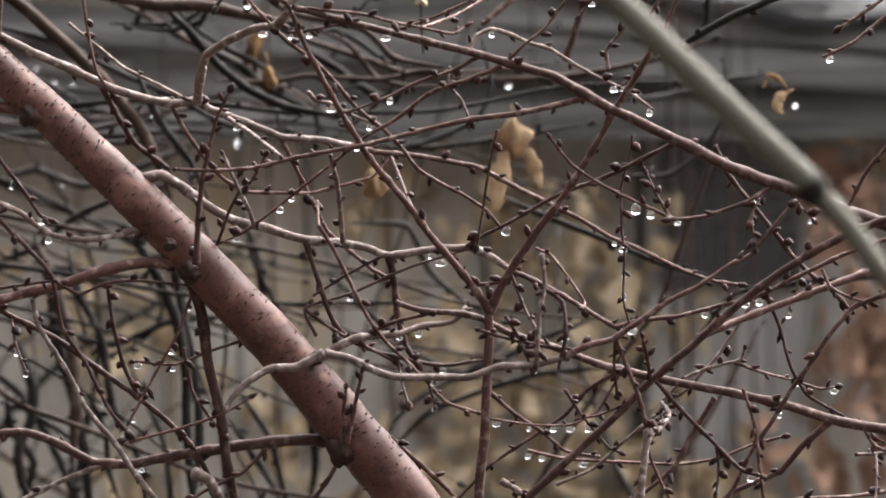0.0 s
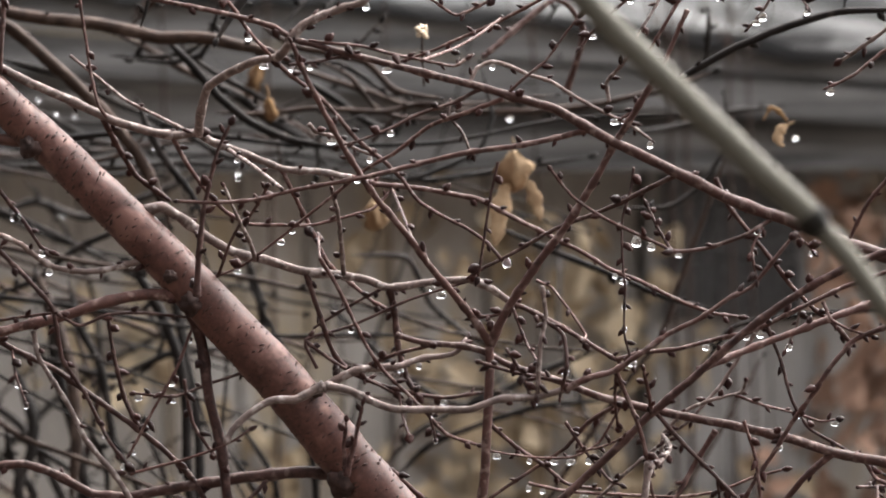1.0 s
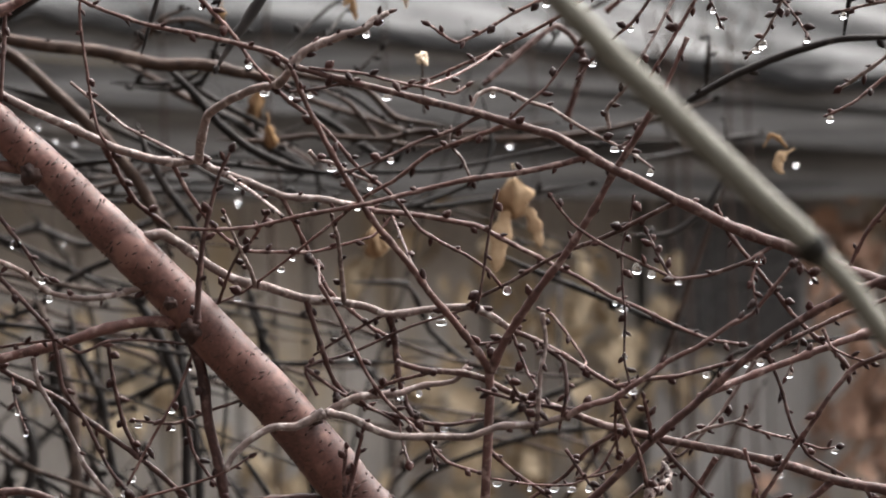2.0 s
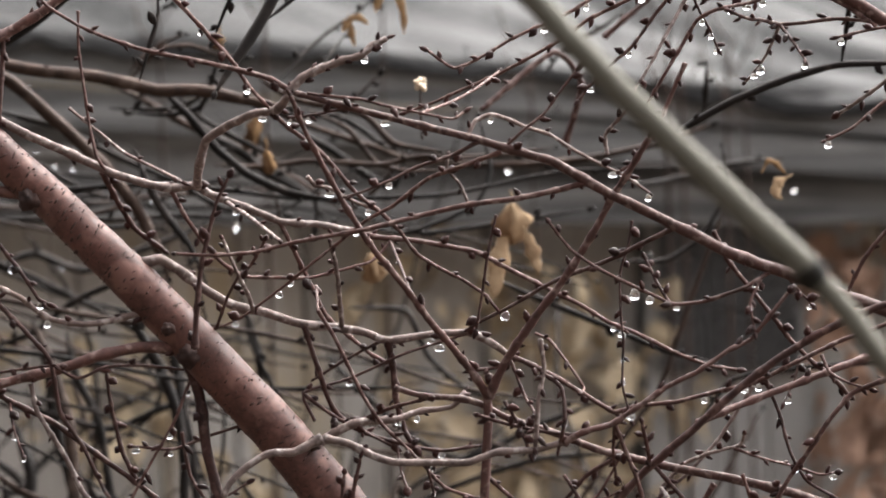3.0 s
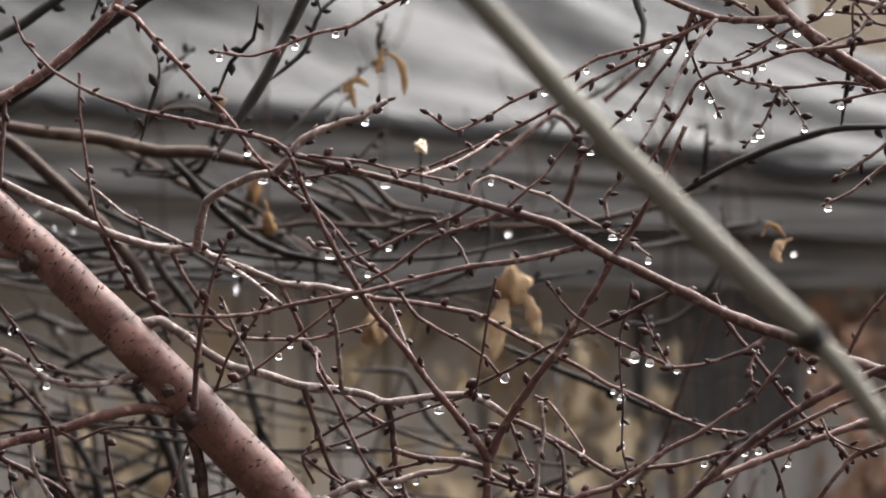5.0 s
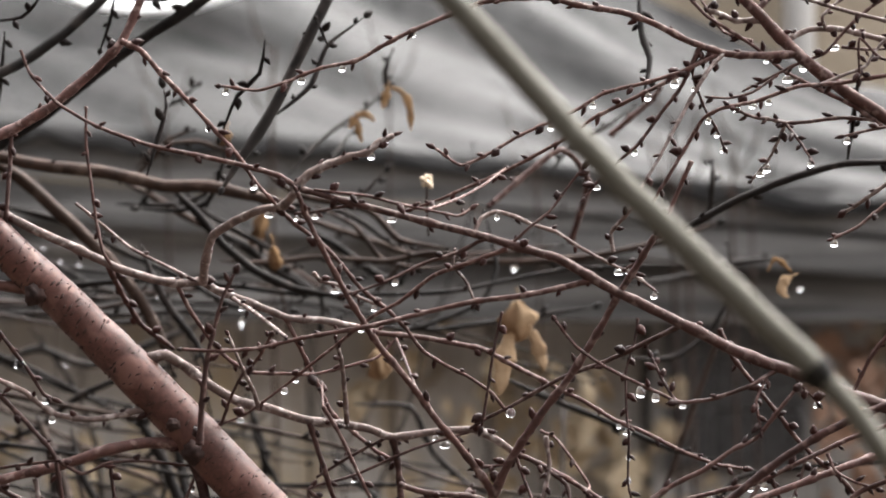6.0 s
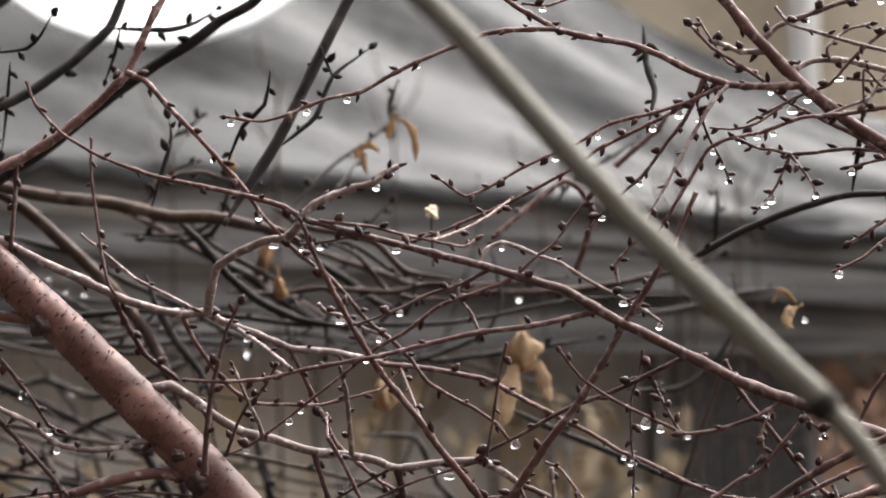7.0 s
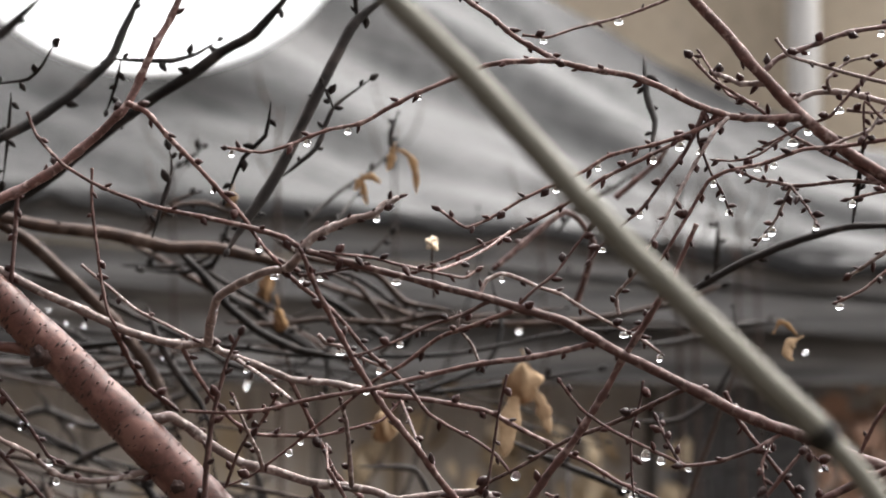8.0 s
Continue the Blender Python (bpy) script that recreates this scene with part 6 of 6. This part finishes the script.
wood = branch("branch", "black wet bare branch of the shrub behind", "branch", "bare branches behind")
twig(wood, "stem", [(-0.1852, 1.5200, 1.6387), (-0.1775, 1.5140, 1.6182), (-0.1648, 1.5080, 1.5978), (-0.1505, 1.5020, 1.5809), (-0.1414, 1.4960, 1.5609)], 2.80, 2.20, FAR, 2)
twig(wood, "side_branch", [(-0.1782, 1.5200, 1.6182), (-0.1943, 1.5260, 1.6045), (-0.2191, 1.5320, 1.5993), (-0.2546, 1.5380, 1.5975)], 1.70, 1.30, BROWN, 2)

wood = branch("stem", "smooth grey-green stem with a black joint", "stem")
part("upper_shoot", stem_mesh([(-0.0356, 0.7224, 1.7283), (-0.0164, 0.7224, 1.7062), (0.0029, 0.7224, 1.6874), (0.0190, 0.7224, 1.6697), (0.0351, 0.7224, 1.6519), (0.0497, 0.7224, 1.6366), (0.0642, 0.7224, 1.6224), (0.0789, 0.7224, 1.6083), (0.0918, 0.7224, 1.5960), (0.1066, 0.7224, 1.5822)], 0.0035, 0.00415, OLIVE, rough=0.03, sides=16, bend=0.1)[0], wood)
part("lower_shoot", stem_mesh([(0.1066, 0.7224, 1.5822), (0.1163, 0.7224, 1.5715), (0.1245, 0.7224, 1.5602), (0.1392, 0.7224, 1.5405), (0.1822, 0.7224, 1.4631), (0.2768, 0.7396, 1.1965), (0.3284, 0.7482, 0.7665), (0.3456, 0.7482, -0.0200)], 0.0033, 0.0035, OLIVE, rough=0.03, sides=16, bend=0.1)[0], wood)
part("joint", stem_mesh([(0.1047, 0.7224, 1.5841), (0.1060, 0.7224, 1.5828), (0.1071, 0.7224, 1.5815), (0.1083, 0.7224, 1.5803)], 0.0043, 0.0041, NODE, [0.5], 0.1, 16, 0.001)[0], wood, "black swollen joint")

# ---- drops hanging from twigs and buds ----
drop(-0.0882, 1.1420, 1.6579, 1.04)
drop(-0.0821, 1.1500, 1.6452, 1.18)
drop(-0.0682, 1.1301, 1.6428, 0.85)
drop(-0.0598, 1.1313, 1.6438, 0.94)
drop(-0.0253, 1.1348, 1.6427, 1.23)
drop(0.0222, 1.1412, 1.6441, 0.96)
drop(0.0831, 1.1580, 1.6194, 0.87)
drop(0.0786, 1.1580, 1.6193, 1.16)
drop(0.0954, 1.1601, 1.6090, 1.14)
drop(-0.0239, 1.1361, 1.6143, 0.99)
drop(-0.0519, 1.1658, 1.6110, 1.27)
drop(-0.0345, 1.1714, 1.6026, 1.06)
drop(-0.0401, 1.1672, 1.5924, 0.89)
drop(-0.0992, 1.2111, 1.6018, 0.93)
drop(-0.0743, 1.2330, 1.5680, 1.16)
drop(-0.0767, 1.1828, 1.5638, 1.05)
drop(-0.0984, 1.1945, 1.5490, 1.02)
drop(-0.1866, 1.1870, 1.5504, 1.27)
drop(-0.1930, 1.2068, 1.5582, 1.19)
drop(-0.2043, 1.1994, 1.5756, 1.54)
drop(-0.1993, 1.1927, 1.4854, 0.97)
drop(-0.2042, 1.1997, 1.4949, 0.95)
drop(-0.1071, 1.2000, 1.5182, 1.70)
drop(-0.1299, 1.1967, 1.4967, 1.24)
drop(-0.1307, 1.2076, 1.4864, 0.92)
drop(-0.1480, 1.2116, 1.4873, 1.14)
drop(-0.1481, 1.1919, 1.4638, 1.03)
drop(-0.1455, 1.2021, 1.4384, 1.02)
drop(-0.0209, 1.2025, 1.5009, 0.92)
drop(-0.0121, 1.2063, 1.5034, 1.16)
drop(0.0302, 1.2022, 1.5535, 1.47)
drop(-0.0016, 1.2189, 1.5368, 1.43)
drop(-0.0057, 1.2207, 1.5400, 1.14)
drop(-0.0452, 1.2165, 1.5196, 0.92)
drop(-0.0004, 1.2186, 1.4843, 1.16)
drop(-0.0044, 1.1554, 1.4723, 0.87)
drop(-0.0044, 1.1324, 1.4865, 0.89)
drop(0.0244, 1.1703, 1.4634, 1.10)
drop(0.0403, 1.1838, 1.4597, 0.96)
drop(0.0522, 1.1889, 1.4595, 1.20)
drop(0.0594, 1.1730, 1.4605, 1.15)
drop(0.0675, 1.1728, 1.4615, 1.23)
drop(0.0857, 1.2567, 1.5438, 0.90)
drop(0.0830, 1.1575, 1.5457, 1.11)
drop(0.0872, 1.1368, 1.5661, 1.70)
drop(0.0941, 1.1377, 1.5628, 1.21)
drop(0.1063, 1.1388, 1.5581, 0.88)
drop(0.0832, 1.1560, 1.5342, 0.95)
drop(0.0829, 1.1551, 1.5238, 0.98)
drop(0.0851, 1.1289, 1.5100, 1.15)
drop(0.1306, 1.2604, 1.5241, 1.00)
drop(0.1246, 1.1939, 1.5127, 1.02)
drop(0.1371, 1.1387, 1.5208, 0.93)
drop(0.1496, 1.1860, 1.5200, 1.32)
drop(0.1639, 1.1917, 1.5130, 1.15)
drop(0.1699, 1.1574, 1.5579, 0.98)
drop(0.1595, 1.1866, 1.5036, 1.13)
drop(0.1671, 1.1845, 1.4813, 1.16)
drop(0.1573, 1.1747, 1.4667, 1.14)
drop(0.1268, 1.1614, 1.4333, 0.93)
drop(0.1415, 1.1518, 1.4404, 1.10)
drop(0.0673, 1.2104, 1.4390, 1.17)
drop(0.0410, 1.2165, 1.4426, 1.08)
drop(0.0476, 1.2146, 1.4414, 0.95)
drop(0.1862, 1.1930, 1.4759, 1.07)
drop(0.0410, 1.1315, 1.4923, 0.88)
drop(0.1856, 1.2075, 1.6347, 1.19)
drop(0.1430, 1.1421, 1.5687, 1.11)
drop(0.1395, 1.1367, 1.5589, 1.03)
drop(-0.1505, 1.1759, 1.4590, 1.04)
drop(-0.1595, 1.1753, 1.4723, 0.87)
drop(-0.1130, 1.1943, 1.6300, 1.06)
drop(-0.0488, 1.2172, 1.5451, 0.97)
drop(0.0549, 1.1280, 1.5061, 0.94)
drop(-0.0604, 1.2118, 1.5261, 1.14)
drop(-0.1221, 1.2012, 1.5158, 0.88)
drop(-0.1348, 1.2000, 1.5475, 1.13)
drop(-0.1033, 1.1666, 1.7033, 1.11)
drop(-0.0497, 1.1742, 1.7147, 1.05)
drop(-0.0170, 1.1754, 1.7302, 0.95)
drop(-0.0347, 1.1288, 1.6715, 1.28)
drop(0.0487, 1.1853, 1.6889, 1.24)
drop(0.0793, 1.2037, 1.7707, 1.16)
drop(0.2076, 1.2158, 1.7679, 1.20)
drop(0.1704, 1.2078, 1.7567, 0.86)
drop(0.0425, 1.1935, 1.7598, 1.01)
drop(0.0953, 1.1972, 1.7043, 1.33)
drop(0.1080, 1.1977, 1.7108, 1.35)
drop(0.1185, 1.1992, 1.7079, 1.19)
drop(0.1220, 1.1781, 1.6910, 1.02)
drop(0.1291, 1.2055, 1.6861, 0.91)
drop(0.1329, 1.2114, 1.6791, 1.04)
drop(0.0884, 1.1863, 1.6769, 1.08)
drop(0.1503, 1.1776, 1.6998, 1.04)
drop(0.1625, 1.2008, 1.7130, 1.42)
drop(0.1689, 1.1952, 1.7185, 1.43)
drop(0.1355, 1.1769, 1.6960, 1.03)
drop(0.1431, 1.1782, 1.6976, 1.03)
drop(0.1699, 1.1757, 1.6709, 1.15)
drop(0.1530, 1.2091, 1.6712, 1.52)
drop(0.0701, 1.1869, 1.6597, 1.03)
drop(0.1857, 1.1680, 1.6814, 1.18)
drop(0.1525, 1.2031, 1.7216, 0.91)
drop(0.1836, 1.1929, 1.7273, 1.32)
drop(0.0684, 1.1884, 1.6991, 1.03)
drop(-0.0882, 1.1420, 1.6579, 1.06)
drop(-0.0285, 1.1297, 1.6761, 0.93)
drop(-0.1091, 1.1393, 1.6840, 1.00)
drop(-0.0687, 1.1731, 1.7091, 1.12)
drop(0.1504, 1.2100, 1.6675, 1.13)
drop(0.0432, 1.6430, 1.6306, 1.53)
drop(-0.1299, 1.5883, 1.5950, 1.33)
drop(-0.1282, 1.7542, 1.4972, 1.42)
drop(-0.2495, 1.6830, 1.4610, 1.33)
drop(-0.2749, 1.8153, 1.5626, 0.9)
drop(-0.2742, 1.7000, 1.6427, 0.9)
drop(-0.2619, 1.7000, 1.6342, 0.9)
drop(-0.2495, 1.7000, 1.6322, 0.9)
drop(-0.1840, 1.6000, 1.6099, 0.9)
drop(-0.1314, 1.6000, 1.5910, 0.9)
drop(-0.0562, 1.6000, 1.6334, 0.9)

# ---- dry leaves on the shrub behind ----
dry_leaf((-0.042, 1.5, 1.577), 0.024, 0.015, 0.6, 0.2, 2, 12, (0, -12, 15), "small pale-brown dry leaf", mat=TAN)
dry_leaf((-0.1049, 1.5, 1.6372), 0.015, 0.010, 0.4, 0.4, 1, 15, (0, -8, 0), "small orange-brown dry leaf")
dry_leaf((-0.1178, 1.6, 1.6622), 0.026, 0.012, 0.6, 0.3, 2, 18, (0, 5, 30), "narrow rusty dry leaf")
dry_leaf((-0.1420, 1.6, 1.7150), 0.012, 0.010, 0.5, 0.2, 2, 36, (0, 5, 20), "small rusty dry leaf", 0.006)


def total_step(points):
    return max(0.0006, sum((Vector(b) - Vector(a)).length for a, b in zip(points, points[1:])) / 24)


dry_leaf((0.0415, 1.5, 1.6060), 0.027, 0.023, 0.5, 0.25, 2, 3, (-8, -6, 12), "large curled light-brown dry leaf", mat=TAN)


def curled_leaf(points, width, label, mat, full=0.45):
    """A dry leaf rolled into a narrow curling strip along the points, widest at the share full; thin but solid, with a midrib groove."""
    line, share, total = glide(points, total_step(points))
    verts, faces, n = [], [], 6
    for (t, a, b), q, s in zip(frames_of(line), line, share):
        across = Vector((-t.z, 0, t.x)).normalized()
        away = t.cross(across)
        w = 0.6 * width * (math.sin(math.pi * min(1.0, 0.05 + 0.93 * s ** (0.69 / -math.log(full)))) ** 0.8) * (1 + 0.18 * math.sin(17 * s + width * 900)) / 2
        for side in (0, 1):
            for k in range(n + 1):
                u = 2 * k / n - 1
                verts.append(q + across * w * u + away * (0.22 * w * (1 - u * u) + 0.0004 * side + 0.12 * w * noise.noise(q * 260 + across * u)))
    per = 2 * (n + 1)
    for i in range(len(line) - 1):
        o = i * per
        for k in range(n):
            faces += [(o + k, o + k + 1, o + per + k + 1, o + per + k), (o + n + 1 + k, o + per + n + 1 + k, o + per + n + 2 + k, o + n + 2 + k)]
        faces += [(o, o + per, o + per + n + 1, o + n + 1), (o + n, o + 2 * n + 1, o + per + 2 * n + 1, o + per + n)]
    base = tagged(new("dry_leaf"), label, "leaf", "dry leaves on the twigs")
    part("blade", mesh_of(verts, faces, mat), base)
    part("stalk", stem_mesh([line[0] - (line[1] - line[0]).normalized() * 0.004, line[0], line[2]], 0.0005, 0.0005, mat, sides=6)[0], base)


curled_leaf([(0.0385, 1.505, 1.596), (0.0365, 1.505, 1.583), (0.0330, 1.505, 1.566), (0.0305, 1.505, 1.549)], 0.020, "long ochre dry leaf with ragged edge", TAN, 0.6)
curled_leaf([(0.0500, 1.495, 1.588), (0.0530, 1.495, 1.580), (0.0556, 1.495, 1.572), (0.0576, 1.495, 1.5636)], 0.014, "narrow drooping light-brown dry leaf", TAN)
curled_leaf([(-0.0374, 1.55, 1.7377), (-0.0388, 1.55, 1.7311), (-0.0409, 1.55, 1.7240)], 0.0085, "short ochre dry leaf at a twig tip", LEAF)
curled_leaf([(-0.0360, 1.55, 1.7375), (-0.0305, 1.55, 1.7359), (-0.0256, 1.55, 1.7304), (-0.0235, 1.55, 1.7213), (-0.0232, 1.55, 1.7106)], 0.0078, "long drooping rusty dry leaf", LEAF, 0.55)
curled_leaf([(-0.0570, 1.55, 1.7195), (-0.0507, 1.55, 1.7206), (-0.0452, 1.55, 1.7165)], 0.0070, "ragged ochre dry leaf", LEAF)
curled_leaf([(-0.0570, 1.55, 1.7190), (-0.0590, 1.55, 1.7160), (-0.0612, 1.55, 1.7120)], 0.0075, "ragged rusty dry leaf", LEAF)
curled_leaf([(-0.0569, 1.552, 1.7190), (-0.0556, 1.552, 1.7109), (-0.0535, 1.552, 1.7030)], 0.0070, "narrow ochre dry leaf", LEAF)
curled_leaf([(0.1862, 1.45, 1.6262), (0.1885, 1.45, 1.6300), (0.1930, 1.45, 1.6280), (0.1985, 1.45, 1.6220)], 0.0050, "thin dark rim of a curled dry leaf", LEAF)
curled_leaf([(0.1985, 1.45, 1.6200), (0.1950, 1.45, 1.6180), (0.1925, 1.45, 1.6140), (0.1935, 1.45, 1.6095), (0.1965, 1.45, 1.6080)], 0.0105, "curled pale ochre dry leaf", TAN)
drop(0.2030, 1.45, 1.6140, 1.1)


def seed_head(place, size):
    """A round tuft of pale seed lobes on a short stalk."""
    base = tagged(new("seed_head"), "small pale cream seed head on a short stalk", "seed head")
    base.matrix_basis = Matrix.Translation(place)
    stalk, _, _ = stem_mesh([(0.001, 0, -0.03), (0, 0, -0.012), (0, 0, 0)], 0.0007, 0.0007, BROWN, sides=6)
    part("stalk", stalk, base)
    rng = random.Random(2)
    for k in range(7):
        verts, faces = [], []
        g, e = k * 2.4, (k / 6) * 2.2 - 0.9
        d = Vector((math.cos(g) * math.cos(e), math.sin(g) * math.cos(e), math.sin(e)))
        turn = d.to_track_quat("Z", "X").to_matrix()
        for i in range(6):
            s = i / 5
            for j in range(7):
                h = 2 * math.pi * j / 7
                r = size * 0.36 * math.sin(math.pi * (0.08 + 0.9 * s)) ** 0.8
                verts.append(turn @ Vector((r * math.cos(h), r * math.sin(h), size * s)))
            if i:
                o = (i - 1) * 7
                faces += [(o + j, o + (j + 1) % 7, o + 7 + (j + 1) % 7, o + 7 + j) for j in range(7)]
        faces.append(tuple(35 + j for j in range(7)))
        part("lobe", mesh_of(verts, faces, SEED), base)


seed_head((-0.0118, 1.4, 1.6715), 0.0048)

# ---- dry weeds between shrub and shed ----
def weed_stem(points, thick):
    """A dry upright weed stalk with a few short side shoots."""
    base = branch("weed", "dry grey-brown upright weed stalk by the shed", "weed", "weed stalks by the shed")
    twig(base, "stalk", points, thick, thick * 0.6, BROWN, 0)
    tip, low = Vector(points[-1]), Vector(points[-2])
    for k, side in enumerate((-1, 1, -1)):
        q = tip.lerp(low, 0.15 + 0.3 * k)
        twig(base, "shoot", [tuple(q), tuple(q + Vector((0.02 * side, 0, 0.03))), tuple(q + Vector((0.03 * side, 0.01, 0.07)))], thick * 0.5, thick * 0.35, BROWN, 0)


weed_stem([(0.2739, 2.7500, -0.0200), (0.2639, 2.7400, 0.8000), (0.2439, 2.7200, 1.6954), (0.2458, 2.7200, 1.8149)], 4.0)
weed_stem([(0.3382, 2.7500, -0.0200), (0.3282, 2.7400, 0.8000), (0.3082, 2.7200, 1.6955), (0.3156, 2.7200, 1.7924)], 3.0)
weed_stem([(0.3596, 2.7500, -0.0200), (0.3496, 2.7400, 0.8000), (0.3296, 2.7200, 1.6650), (0.3253, 2.7200, 1.7446)], 2.6)
weed_stem([(0.2905, 2.7500, -0.0200), (0.2805, 2.7400, 0.8000), (0.2605, 2.7200, 1.6954), (0.2501, 2.7200, 1.7505)], 3.0)
weed_stem([(-0.1616, 2.7500, -0.0200), (-0.1716, 2.7400, 0.8000), (-0.1916, 2.7200, 1.7678), (-0.1873, 2.7200, 1.8906)], 3.6)
weed_stem([(-0.2743, 2.7500, -0.0200), (-0.2843, 2.7400, 0.8000), (-0.3043, 2.7200, 1.7490), (-0.3140, 2.7200, 1.8411)], 2.6)
weed_stem([(-0.0342, 2.7500, -0.0200), (-0.0442, 2.7400, 0.8000), (-0.0642, 2.7200, 1.7926), (-0.0596, 2.7200, 1.8694)], 2.4)
weed_stem([(0.1271, 2.7500, -0.0200), (0.1171, 2.7400, 0.8000), (0.0971, 2.7200, 1.7072), (0.0878, 2.7200, 1.7746)], 2.4)

# ---- old leaves caught low against the shed ----
# first two spots: pale leaves added only to lighten the shed's lower right
leaf_heap("ochre_leaves", "mass of old ochre leaves caught in low growth", LEAVES, (
    ((0.348, 3.32, 1.132), (0.097, 0.05, 0.045), 60), ((0.236, 3.32, 1.117), (0.090, 0.05, 0.030), 40), ((0.206, 3.32, 1.418), (0.045, 0.05, 0.045), 16), ((0.161, 3.32, 1.456), (0.112, 0.05, 0.082), 40), ((0.131, 3.32, 1.148), (0.247, 0.05, 0.075), 150), ((-0.437, 3.32, 1.376), (0.097, 0.05, 0.082), 60), ((-0.237, 3.32, 1.216), (0.082, 0.05, 0.082), 50), ((0.026, 3.32, 1.322), (0.090, 0.05, 0.082), 60), ((0.302, 3.32, 1.365), (0.067, 0.05, 0.067), 35), ((0.072, 3.32, 1.523), (0.082, 0.05, 0.090), 40), ((-0.093, 3.32, 1.509), (0.045, 0.05, 0.045), 14), ((0.161, 3.32, 1.291), (0.119, 0.05, 0.082), 60), ((-0.417, 3.32, 1.134), (0.060, 0.05, 0.045), 30), ((-0.064, 3.32, 1.133), (0.075, 0.05, 0.037), 35)), 5)
leaf_heap("rusty_leaves", "mass of old rust-red leaves caught in low growth", RUST, (
    ((0.558, 3.32, 1.319), (0.067, 0.05, 0.127), 90), ((0.542, 3.32, 1.522), (0.045, 0.05, 0.067), 35), ((0.520, 3.32, 1.184), (0.082, 0.05, 0.052), 40)), 8)


def thicket():
    """The tangle of black wet shoots of the shrub behind, thicker low on the one side."""
    rng = random.Random(77)
    for k in range(5):
        wood = branch("shrub_branch", "black wet bare shoots of the tangled shrub behind", "branch", "bare branches behind")
        for n in range(6):
            x = -0.40 + 0.95 * rng.random() ** 1.7
            y = rng.uniform(1.5, 2.3)
            z = rng.uniform(1.18, 1.62)
            way = Vector((rng.uniform(-0.55, 0.55), rng.uniform(-0.2, 0.2), rng.uniform(0.4, 1.0))).normalized()
            points = [Vector((x, y, z)) - way * 0.25]
            for i in range(7):
                way = (way + Vector((rng.uniform(-0.35, 0.35), rng.uniform(-0.1, 0.1), rng.uniform(-0.28, 0.25)))).normalized()
                points.append(points[-1] + way * rng.uniform(0.04, 0.08))
            if n == 0:
                points = [Vector((points[0].x * 0.9, y + 0.05, -0.02)), Vector((points[0].x * 0.95, y + 0.03, 0.6))] + points
            thick = rng.choice((1.4, 2.0, 2.8, 3.6, 4.4))
            twig(wood, "shoot", [tuple(q) for q in points], thick, thick * 0.45, rng.choice((FAR, FAR, BROWN)), rng.choice((2, 4, 6)))


thicket()


def crossing_shoots():
    """Flat-lying shoots of the same shrub, crossing below the eaves."""
    rng = random.Random(31)
    for k in range(3):
        wood = branch("shrub_branch", "dark flat-lying bare shoots of the shrub behind", "branch", "bare branches behind")
        for n in range(6):
            way = Vector((rng.uniform(0.6, 1.0), rng.uniform(-0.1, 0.1), rng.uniform(-0.5, 0.05))).normalized()
            points = [Vector((rng.uniform(-0.52, -0.28), rng.uniform(1.5, 1.85), rng.uniform(1.50, 1.655)))]
            for i in range(7):
                way = (way + Vector((0.1, rng.uniform(-0.08, 0.08), rng.uniform(-0.22, 0.20)))).normalized()
                points.append(points[-1] + way * rng.uniform(0.04, 0.085))
            thick = rng.choice((1.3, 1.7, 2.2, 3.2))
            twig(wood, "shoot", [tuple(q) for q in points], thick, thick * 0.45, rng.choice((FAR, FAR, BROWN)), rng.choice((2, 4)))


crossing_shoots()
